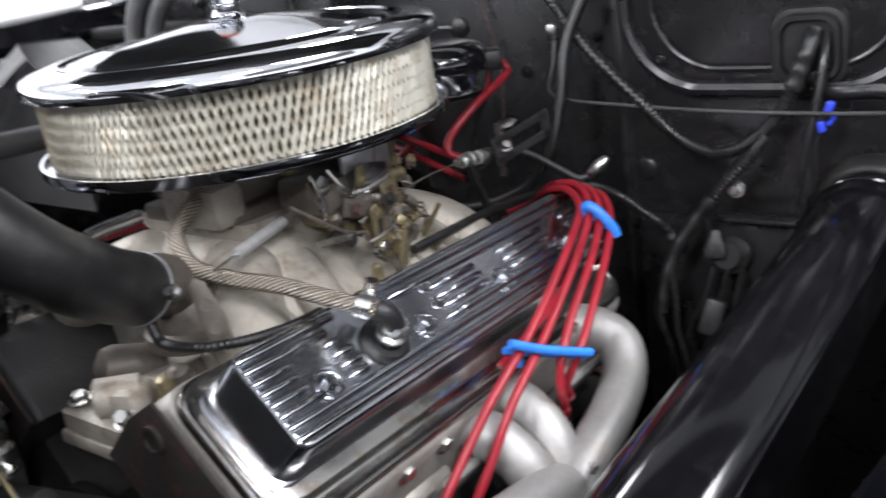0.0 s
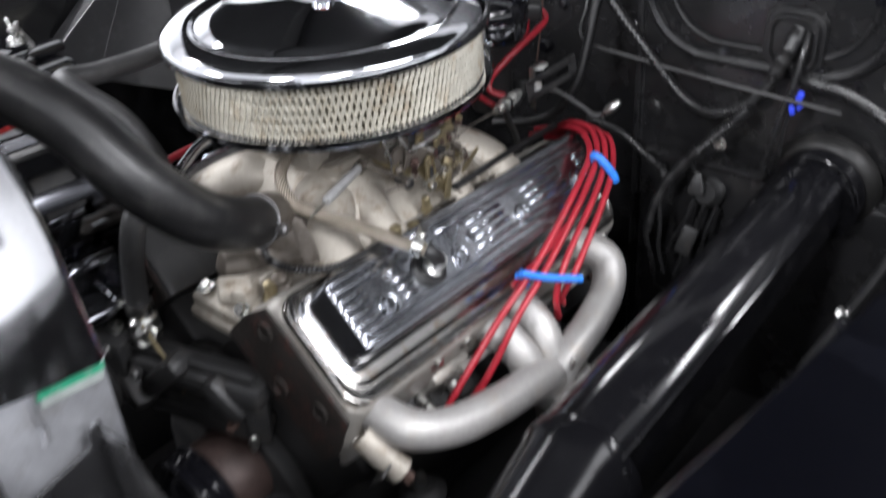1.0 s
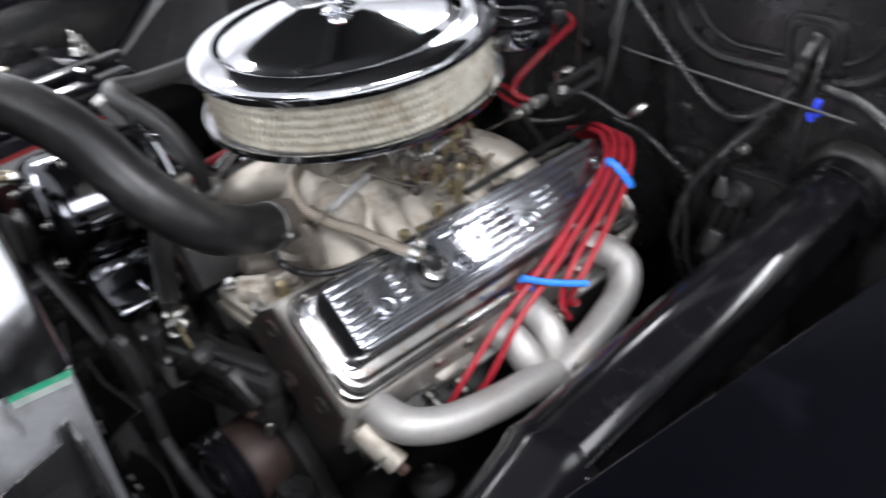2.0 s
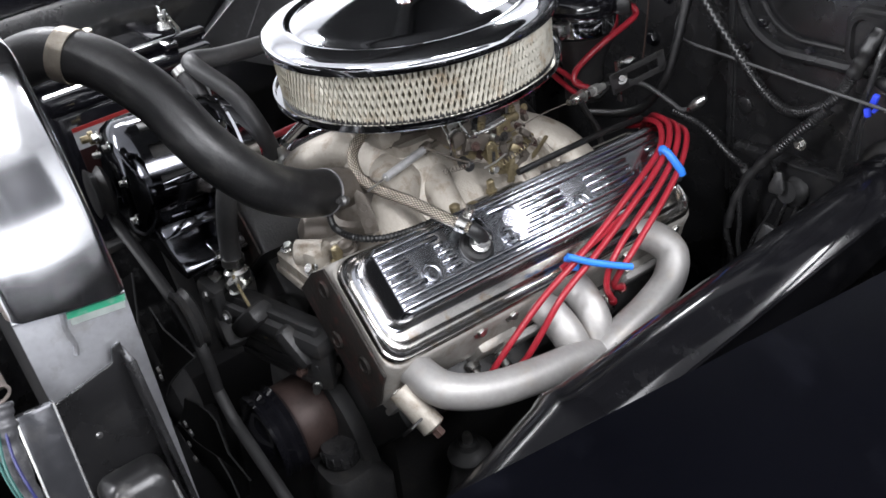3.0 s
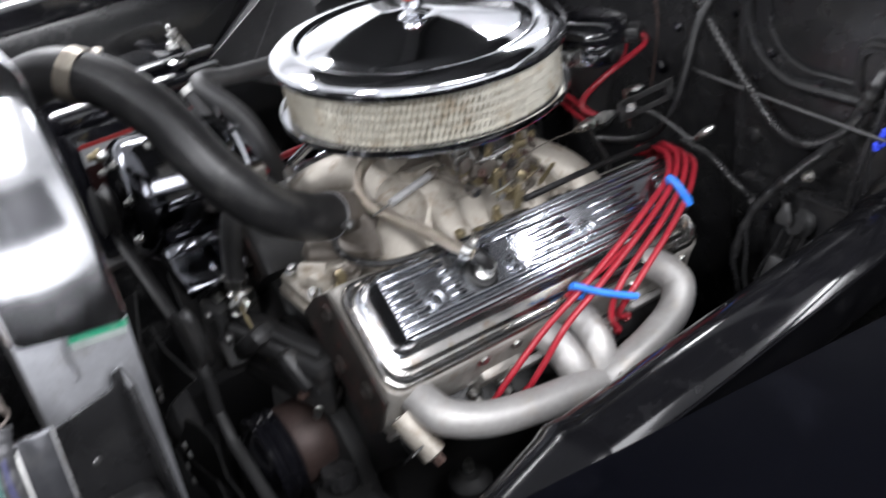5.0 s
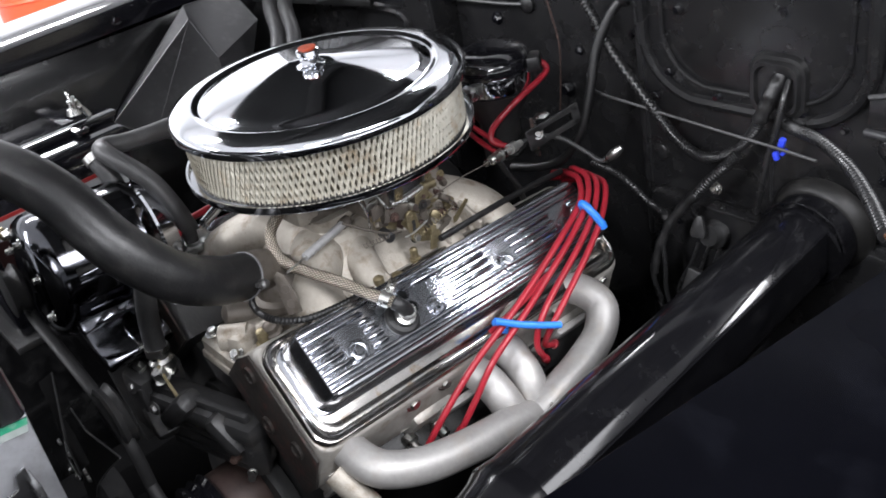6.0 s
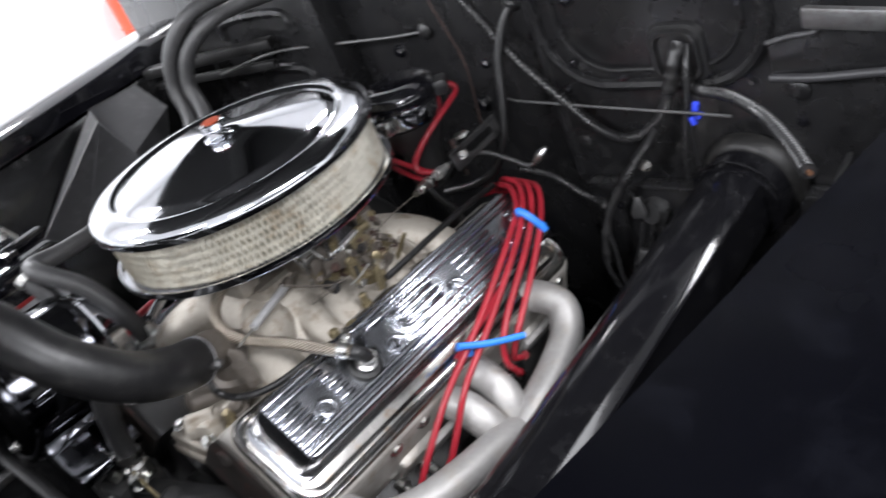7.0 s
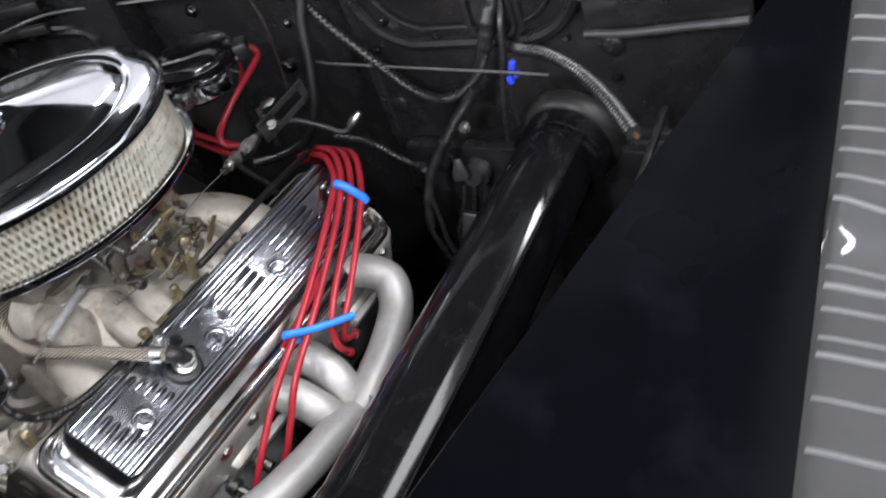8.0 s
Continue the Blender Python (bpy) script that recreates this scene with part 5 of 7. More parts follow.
    for k in range(16):
        q = (0.112 + 0.028 * ran.random(), 0.105 + 0.100 * ran.random(), 1.008 + 0.036 * ran.random())
        mt = (BRASS, DARK_CAST, STEEL, RUSTY)[k % 4]
        if k % 2:
            part("adjusting_screw", hex_bolt(axis_pose(q, (q[0] + 0.05, q[1] - 0.03 + 0.06 * ran.random(), q[2] + 0.03 * ran.random())), 0.0026 + 0.0015 * ran.random(), 0.006, 0.004), mt, c)
        else:
            w = 0.004 + 0.003 * ran.random()
            part("small_lever", plate([(-w, -0.010), (w, -0.011), (w * 1.3, 0.004), (w * 0.5, 0.011), (-w, 0.009)], 0.0016, Matrix.Translation(q) @ turn @ Matrix.Rotation(radians(360 * ran.random()), 4, "Z"), 0.0004), mt, c)
    for k in range(46):
        w = 0.120 + 0.115 * ran.random()
        q = Vector((0.106 + 0.028 * ran.random(), w, 1.040 - 0.30 * (w - 0.12) - 0.062 * ran.random()))
        mt = (DARK_CAST, BRASS, DARK_CAST, RUSTY, BRASS)[k % 5]
        spin = Matrix.Translation(q) @ turn @ Matrix.Rotation(radians(360 * ran.random()), 4, "Z") @ Matrix.Rotation(radians(50 * ran.random() - 25), 4, "X")
        kind = k % 4
        if kind == 0:
            w, l = 0.0035 + 0.003 * ran.random(), 0.008 + 0.010 * ran.random()
            part("small_lever", plate([(-w, -l), (w * 0.6, -l * 1.05), (w, 0.0), (w * 1.5, l * 0.6), (w * 0.3, l), (-w * 0.8, l * 0.8)], 0.0018, spin, 0.0005), mt, c)
        elif kind == 1:
            part("cast_lug", block((0.010 + 0.008 * ran.random(), 0.007 + 0.006 * ran.random(), 0.008), spin, 0.0025), mt, c)
        elif kind == 2:
            d = Vector((0.004, 0.022 * ran.random() - 0.011, 0.024 * ran.random() - 0.012))
            part("link_rod", tube([q - d * 1.2, q + Vector((0.004, 0.002, 0)), q + d, q + d + Vector((-0.005, 0, 0))], 0.0011, 6, 4), mt, c)
        else:
            part("adjusting_screw", hex_bolt(spin, 0.0030 + 0.0014 * ran.random(), 0.006, 0.005), mt, c)
    part("throttle_shaft", tube([(0.05, 0.155, 1.017), (0.146, 0.155, 1.017)], 0.004, 10, 1), STEEL, c)
    part("linkage_plate", plate([(-0.034, -0.016), (0.020, -0.020), (0.034, -0.006), (0.036, 0.018), (0.010, 0.024), (-0.030, 0.020)], 0.003, Matrix.Translation((0.124, 0.152, 1.022)) @ turn, 0.0008), DARK_CAST, c)
    part("lower_bracket", plate([(-0.018, 0.006), (-0.006, 0.012), (0.016, -0.016), (0.030, -0.026), (0.026, -0.038), (0.004, -0.030)], 0.003, Matrix.Translation((0.128, 0.160, 0.990)) @ turn, 0.0008), BRASS, c)
    part("bolt", hex_bolt(axis_pose((0.131, 0.184, 0.958), (0.2, 0.184, 0.975)), 0.0055, 0.006, 0.009), BRASS, c)
    part("throttle_body", block((0.050, 0.090, 0.030), pose(0.098, 0.150, 1.030), 0.007), DARK_CAST, c)
    part("throttle_body", block((0.040, 0.060, 0.020), pose(0.100, 0.150, 1.008), 0.006), BRASS, c)
    # return spring cylinder in front
    spring = thing("return_spring", (0.115, 0.05, 1.01), "dull aluminium damper cylinder with thin end rods", "damper")
    a, b = Vector((0.124, 0.014, 1.020)), Vector((0.104, 0.080, 1.020))
    part("cylinder", tube([a, a.lerp(b, 0.5), b], 0.0047, 14, 3), mat("satin_alloy", (0.42, 0.42, 0.42), 0.45, 0.5, tone=0.1, scale=40), spring)
    part("rod", tube([a, a + (a - b) * 0.45], 0.0012, 8, 2), STEEL, spring)
    part("rod", tube([b, b + (b - a) * 0.5], 0.0014, 8, 2), STEEL, spring)
    part("end_cap", tube([b, b + (b - a) * 0.16], 0.0066, 12, 2), DARK_CAST, spring)
    # throttle cable with its slotted bracket
    tb = thing("throttle_bracket", (0.09, 0.40, 0.93), "black slotted throttle bracket with bright cable ends", "bracket")
    c1, c2 = Vector((0.128, 0.286, 1.007)), Vector((0.094, 0.378, 0.986))
    arm = axis_pose((0.103, 0.396, 0.987), (0.121, 0.460, 0.999))
    for name, off, wide, z0, z1 in (("slotted_arm", 0.0105, 0.0085, -0.008, 0.072), ("slotted_arm", -0.0105, 0.0085, -0.008, 0.072), ("arm_end", 0.0, 0.0300, 0.062, 0.074), ("arm_foot", 0.0, 0.0300, -0.010, 0.016)):
        part(name, block((wide, 0.0030, z1 - z0), arm @ pose(0, off, (z0 + z1) / 2) @ pose(0, 0, 0, 0, 0, 90), 0.0010), ARM_PAINT, tb)
    part("base_arm", tube([c2 + Vector((0.004, -0.02, -0.006)), (0.080, 0.405, 0.980), (0.062, 0.428, 0.976)], 0.009, 8, 4, flat=0.35), BLACK_CAST, tb)
    part("upright", block((0.008, 0.004, 0.060), pose(0.099, 0.402, 0.985, 6, 4), 0.001), STEEL, tb)
    part("tab", plate([(0, 0), (0.018, 0.004), (0.024, 0.012), (0.017, 0.015), (0.004, 0.012)], 0.002, pose(0.090, 0.408, 1.004, 40, 0, 20), 0.0006), STEEL, tb)
    part("clamp_screw", hex_bolt(axis_pose((0.105, 0.402, 0.990), (0.16, 0.36, 1.03)), 0.0048, 0.006, 0.007), WORN_STEEL, tb)
    for t0, t1, r in ((0.0, 0.16, 0.0042), (0.16, 0.34, 0.0068), (0.36, 0.46, 0.0084), (0.50, 0.66, 0.0056), (0.68, 0.84, 0.0074), (0.84, 1.0, 0.0050)):
        part("cable_end", tube([c1.lerp(c2, t0), c1.lerp(c2, (t0 + t1) / 2), c1.lerp(c2, t1)], r, 12, 2), STEEL if t0 < 0.4 else BRIGHT_ZINC, tb)
    part("wire", tube([c1, (0.130, 0.235, 1.010), (0.140, 0.180, 1.012)], 0.0007, 6, 6), DARK_CAST, tb)
    part("leg", tube([c1.lerp(c2, 0.3), (0.118, 0.325, 0.975), (0.112, 0.345, 0.945), (0.105, 0.36, 0.91)], 0.006, 8, 4, flat=0.5), BLACK_CAST, tb)
    part("sheath", tube([c2, (0.096, 0.405, 0.984), (0.112, 0.435, 0.972), (0.140, 0.452, 0.950), (0.162, 0.456, 0.940), (0.1791, 0.4646, 0.951)], 0.0034, 10, 8), OLD_HOSE, tb)
    part("ferrule", tube([(0.168, 0.458, 0.940), (0.1791, 0.4646, 0.951), (0.188, 0.470, 0.960)], lambda t: 0.0035 + 0.0035 * math.sin(3.1 * t), 14, 6), STEEL, tb)
    # black rod lying on the inner side of the cover
    solo("fuel_line", tube([(0.148, 0.180, 0.962), (0.142, 0.25, 0.956), (0.135, 0.33, 0.948), (0.120, 0.42, 0.930)], 0.0042, 10, 6), RUBBER, "black rubber fuel line beside the valve cover", "hose")


carburettor()


# ---- hoses ----
def hoses():
    h = thing("breather_hose", (0.20, 0.06, 0.94), "braided steel breather hose with a black elbow in a grommet", "hose")
    line = [(0.040, 0.075, 1.058), (0.048, 0.045, 1.046), (0.058, 0.014, 1.030), (0.082, 0.004, 1.010), (0.115, 0.012, 1.000), (0.150, 0.025, 0.994), (0.186, 0.041, 0.981), (0.213, 0.0555, 0.9705)]
    part("braid", tube(line, 0.0066, 18, 12), WOVEN, h)
    a, b = Vector(line[-1]), Vector((0.2180, 0.0600, 0.9785))
    clamp_band(((0.2050, 0.0513, 0.9740), (0.2130, 0.0555, 0.9705)), 0.0078, 0.011, h)
    base = COVER @ Vector((-0.006, 0.066, -0.017))
    up = (COVER.to_3x3() @ Vector((0, 0, 1))).normalized()
    part("elbow", tube([a, (0.2180, 0.0585, 0.9665), (0.2190, 0.0625, 0.9605), base + up * 0.020, base + up * 0.010], 0.0082, 14, 6), BLACK_CAST, h)
    o = axis_pose(base, base + up)
    part("valve", lathe([(0.0095, 0.0), (0.0095, 0.010), (0.012, 0.011), (0.012, 0.014), (0.0085, 0.015), (0.0085, 0.026), (0, 0.026)], o, 20), STEEL, h)
    part("grommet", lathe([(0.020, -0.001), (0.0205, 0.003), (0.0175, 0.006), (0.0120, 0.0065), (0.0110, 0.004)], o, 28), RUBBER, h)
    # upper radiator hose
    u = thing("radiator_hose", (-0.06, -0.13, 0.96), "thick black moulded rubber radiator hose with steel clamps", "hose")
    line = [(-0.118, -0.318, 1.176), (-0.096, -0.288, 1.196), (-0.072, -0.254, 1.210), (-0.046, -0.231, 1.212), (-0.006, -0.201, 1.197), (0.043, -0.177, 1.166), (0.088, -0.157, 1.116), (0.106, -0.122, 1.068), (0.096, -0.078, 1.032), (0.078, -0.042, 1.010)]
    part("hose", tube(line, 0.0265, 32, 10), RUBBER, u)
    clamp_band(((-0.038, -0.2252, 1.2100), (-0.026, -0.216, 1.206)), 0.0272, 0.018, u, TAN_STEEL)
    part("end_bead", lathe([(0.0255, -0.001), (0.0274, -0.001), (0.0274, 0.001), (0.0255, 0.001)], axis_pose((0.0785, -0.043, 1.0105), (0.065, -0.016, 0.992)), 36, cap=False), BRUSHED, u)
    # heater hoses
    for line, r in (([(-0.130, -0.005, 0.965), (-0.135, -0.012, 1.010), (-0.165, -0.022, 1.055), (-0.205, -0.045, 1.090), (-0.232, -0.040, 1.094), (-0.235, 0.005, 1.085), (-0.25, 0.10, 1.075), (-0.28, 0.22, 1.07)], 0.0125),
                    ([(-0.235, -0.056, 1.085), (-0.215, -0.052, 1.060), (-0.190, -0.050, 1.01), (-0.170, -0.055, 0.96), (-0.15, -0.06, 0.90)], 0.0125),
                    ([(-0.36, 0.30, 1.05), (-0.40, 0.34, 1.085), (-0.42, 0.352, 1.13), (-0.40, 0.37, 1.19), (-0.36, 0.42, 1.23), (-0.34, 0.53, 1.22)], 0.013),
                    ([(-0.33, 0.31, 1.05), (-0.37, 0.35, 1.085), (-0.392, 0.362, 1.13), (-0.37, 0.38, 1.18), (-0.33, 0.43, 1.21), (-0.31, 0.53, 1.20)], 0.012),
                    ([(-0.036, -0.130, 0.912), (-0.036, -0.128, 0.935), (-0.034, -0.122, 0.970), (-0.030, -0.110, 1.010), (-0.030, -0.085, 1.035)], 0.0125)):
        hh = thing("heater_hose", line[0], "dusty black rubber heater hose", "hose", "heater hoses")
        part("hose", tube(line, r, 16, 8), OLD_HOSE, hh)
        clamp_band((line[0], line[1]), r + 0.0005, 0.010, hh)
    clamp = thing("hose_union", (-0.036, -0.13, 0.87), "bright steel hose union with bolts below the hose", "hose union")
    part("body", lathe([(0.012, 0), (0.016, 0.004), (0.016, 0.016), (0.012, 0.020), (0.011, 0.034)], pose(-0.036, -0.130, 0.882), 16), STEEL, clamp)
    part("washer", lathe([(0.0175, 0), (0.0175, 0.0025), (0.010, 0.003)], pose(-0.036, -0.131, 0.879, 6, 4), 20), STEEL, clamp)
    part("nut", hex_bolt(pose(-0.018, -0.140, 0.884, 20), 0.009, 0.014, 0.012), STEEL, clamp)
    part("nut", hex_bolt(pose(-0.062, -0.150, 0.884, 20), 0.007, 0.010, 0.010), STEEL, clamp)


hoses()


# ---- radiator, fan and front drive ----
def radiator():
    r = thing("radiator", (0.04, -0.355, 0.55), "polished aluminium radiator with rounded top tank and welded seams", "radiator")
    x0, x1, y0, y1 = -0.20, 0.286, -0.397, -0.3145
    # end of the tank: upright above the seam, leans in, rolls over at the top
    end = [(0.0151, 1.140), (0.0140, 1.148), (0.0128, 1.156), (0.0113, 1.166), (0.0098, 1.176), (0.0080, 1.187), (0.0053, 1.200), (0.0022, 1.213), (-0.0020, 1.228), (-0.0072, 1.243), (-0.0150, 1.262), (-0.0240, 1.280), (-0.0330, 1.297), (-0.0385, 1.306), (-0.0480, 1.313), (-0.0660, 1.3170), (-0.110, 1.3185)]
    prof = [(x0 - dx, pz) for dx, pz in end] + [(x1 + dx, pz) for dx, pz in reversed(end)]
    loops = []
    for y, inset in ((y0, 0.007), (y0 + 0.003, 0.003), (y0 + 0.008, 0.0), ((y0 + y1) / 2, -0.0012), (y1 - 0.007, 0.0), (y1 - 0.002, 0.0025), (y1, 0.007)):
        mx, mz = (x0 + x1) / 2, 1.20
        loops.append([Vector((mx + (px - mx) * (1 - inset / 0.25), y, mz + (pz - mz) * (1 - inset / 0.12) + 0.17 * (-0.355 - y) * max(0.0, (1.20 - pz) / 0.06))) for px, pz in prof])
    part("top_tank", skin(loops), POLISHED, r, angle=50)
    part("weld_seam", tube([(x1 + 0.0105, y0 + 0.002, 1.1465), (x1 + 0.0105, y1 - 0.002, 1.1330)], lambda t: 0.0020 + 0.0002 * math.sin(170 * t), 8, 60), BRUSHED, r)
    part("core", block((x1 - x0 - 0.03, 0.056, 0.52), pose((x0 + x1) / 2, -0.362, 0.86), 0.003), BLACK_CAST, r)
    side = plate([(y0 + 0.002, 1.148), (y1 - 0.001, 1.134), (y1 - 0.006, 1.0), (y1 - 0.018, 0.60), (y0 + 0.002, 0.60)], 0.004, Matrix.Translation((x1 + 0.0040, 0, 0)) @ Matrix.Rotation(radians(90), 4, "Z") @ Matrix.Rotation(radians(90), 4, "X"), 0.001)
    part("side_plate", side, BRUSHED, r)
    part("weld_scar", tube([(x1 + 0.0100, -0.3620, 1.137), (x1 + 0.0100, -0.3640, 1.123), (x1 + 0.0100, -0.3625, 1.109), (x1 + 0.0100, -0.3645, 1.100)], lambda t: 0.0020 + 0.0003 * math.sin(40 * t), 6, 6), BRUSHED, r)
    part("tape", block((0.001, 0.043, 0.0055), pose(x1 + 0.0102, -0.3385, 1.1305, -8), 0), GREEN, r, "torn green masking tape")
    part("tape_residue", block((0.0006, 0.040, 0.0065), pose(x1 + 0.0100, -0.3390, 1.1248, -8), 0), mat("tape_residue", (0.27, 0.30, 0.285), 0.6, 0.2, dirt=(0.2, 0.24, 0.21), scale=60), r)
    neck = lathe([(0.025, 0), (0.025, 0.05), (0.023, 0.05)], axis_pose((-0.124, y1 - 0.012, 1.170), (-0.090, -0.28, 1.200)), 24)
    part("inlet_neck", neck, POLISHED, r)
    # black bracket wrapped round the lower side
    b = thing("radiator_bracket", (0.32, -0.37, 0.75), "black painted steel radiator mounting channel with raised pad", "bracket")
    part("web", plate([(-0.397, 1.072), (-0.345, 1.084), (-0.342, 1.096), (-0.334, 1.098), (-0.336, 0.66), (-0.397, 0.66)], 0.004, Matrix.Translation((0.300, 0, 0)) @ Matrix.Rotation(radians(90), 4, "Z") @ Matrix.Rotation(radians(90), 4, "X"), 0.001), BLACK_SATIN, b)
    part("flange", block((0.060, 0.005, 0.44), pose(0.330, -0.3345, 0.872, 0, -8), 0.0015), BLACK_SATIN, b)
    lay = Matrix.Translation((0.304, 0, 1.036)) @ Matrix.Rotation(radians(-24), 4, "Y") @ Matrix.Translation((0.012, 0, -1.036)) @ Matrix.Rotation(radians(90), 4, "Z") @ Matrix.Rotation(radians(90), 4, "X")
    part("pad", skin([rounded(-0.396, -0.344, 0.66, 1.004, 0.012, 0.0, 8), rounded(-0.395, -0.345, 0.66, 1.003, 0.013, 0.026, 8), rounded(-0.393, -0.347, 0.66, 1.001, 0.013, 0.033, 8), rounded(-0.389, -0.351, 0.66, 0.997, 0.012, 0.0375, 8), rounded(-0.383, -0.357, 0.66, 0.990, 0.010, 0.039, 8)], lay), PAD_PAINT, b, "dull black pad worn to grey metal", angle=60)
    part("worn_rim", tube([lay @ Vector((-0.3488 + 0.002 * math.sin(14 * z), z, 0.0348)) for z in (0.985, 0.96, 0.93, 0.90, 0.86, 0.80)], lambda t: 0.0012 + 0.0006 * math.sin(9 * t), 6, 4), WORN_STEEL, b)
    for z in (1.03,):
        part("rivet", lathe([(0.003, 0), (0.002, 0.002), (0, 0.002)], axis_pose((0.304, -0.375 + (z - 1.03), z), (0.4, -0.375, z)), 10), WORN_STEEL, b)
    bar = thing("support_bar", (0.32, -0.41, 0.8), "worn black support bar with pale edges beside the radiator", "bar")
    down = (Vector((0.375, -0.417, 0.992)) - Vector((0.333, -0.408, 1.100))).normalized()
    wide = (Vector((0, 1, 0)) - down * down.y).normalized()
    lie = Matrix.Translation((0.333, -0.408, 1.100)) @ Matrix((wide.cross(down), wide, down)).transposed().to_4x4() @ pose(0, 0, 0.20)
    part("bar", block((0.010, 0.027, 0.40), lie, 0.003), BAR_STEEL, bar)
    # pale strips along both edges, the front one brighter
    for dy in (-0.0130, 0.0130):
        part("edge_strip", block((0.0106, 0.0020, 0.398), lie @ pose(0, dy, 0), 0.0008), WORN_STEEL if dy > 0 else BRIGHT_ZINC, bar, "thin pale edge")
    # foam sleeve in front and the taped loom below it
    f = [(-0.20, -0.425, 1.205), (-0.05, -0.428, 1.20), (0.10, -0.430, 1.185), (0.20, -0.432, 1.165), (0.275, -0.434, 1.135), (0.300, -0.434, 1.105)]
    sleeve = thing("foam_sleeve", (0.1, -0.43, 1.10), "taupe split foam sleeve over the front seal", "sleeve")
    part("sleeve", tube(f, 0.019, 20, 8, flat=1.1), FOAM, sleeve)
    part("cut_edge", tube([(0.303 + 0.004 * math.sin(a), -0.434 + 0.019 * math.cos(a), 1.104 + 0.012 * math.sin(a)) for a in [k * 2 * math.pi / 16 for k in range(17)]], 0.0014, 6, 2), FOAM, sleeve)
    w = thing("taped_wiring", (0.36, -0.43, 0.9), "grey taped wiring loom with green and blue wires showing", "wiring")
    part("tape", tube([(0.328, -0.426, 1.112), (0.334, -0.428, 1.102), (0.340, -0.431, 1.088), (0.350, -0.434, 1.058), (0.358, -0.436, 1.026), (0.370, -0.438, 0.985), (0.388, -0.440, 0.90)], lambda t: 0.0092 - 0.0026 * t + 0.0007 * math.sin(34 * t) + 0.0005 * math.sin(71 * t), 14, 10), TAPE, w)
    for k, (mt, dy) in enumerate(((TEAL, -0.018), (NAVY, 0.012), (TEAL, -0.010))):
        part("wire", tube([(0.340, -0.431 + dy * 0.2, 1.104), (0.352 + 0.003 * k, -0.4365 + dy * 0.3, 1.084), (0.366 + 0.003 * k, -0.436 + dy * 0.3, 1.062), (0.374, -0.432 + dy * 0.2, 1.040)], 0.0012, 6, 6), mt, w)


radiator()


def slotted_drum(m, r, thick, z0, z1, count, step, first, slot, s0, s1):
    """A cylinder wall with oblong openings cut through it; angles in degrees, heights along z of m."""
    cuts = {0.0, 360.0}
    spans = []
    for k in range(count):
        c = (first + step * k) % 360
        if c - slot / 2 < 0 or c + slot / 2 > 360:
            continue
        spans.append((c - slot / 2, c + slot / 2))
        cuts |= {c - slot / 2, c - slot / 4, c, c + slot / 4, c + slot / 2}
    for k in range(60):
        if not any(p - 1.5 < 6.0 * k < q + 1.5 for p, q in spans):
            cuts.add(6.0 * k)
    cuts = sorted(cuts)[:-1]
    levels = [z0, s0, s1, z1]
    own = bmesh.new()
    ring = [[own.verts.new((r * math.cos(radians(w)), r * math.sin(radians(w)), z)) for z in levels] for w in cuts]
    for k, w in enumerate(cuts):
        nxt, mid = ring[(k + 1) % len(cuts)], (w + (cuts[k + 1] if k + 1 < len(cuts) else 360.0)) / 2
        for j in range(3):
            if j == 1 and any(p < mid < q for p, q in spans):
                continue
            own.faces.new((ring[k][j], nxt[j], nxt[j + 1], ring[k][j + 1]))
    bmesh.ops.recalc_face_normals(own, faces=own.faces)
    bmesh.ops.solidify(own, geom=own.faces[:], thickness=thick)
    return join(own, m)


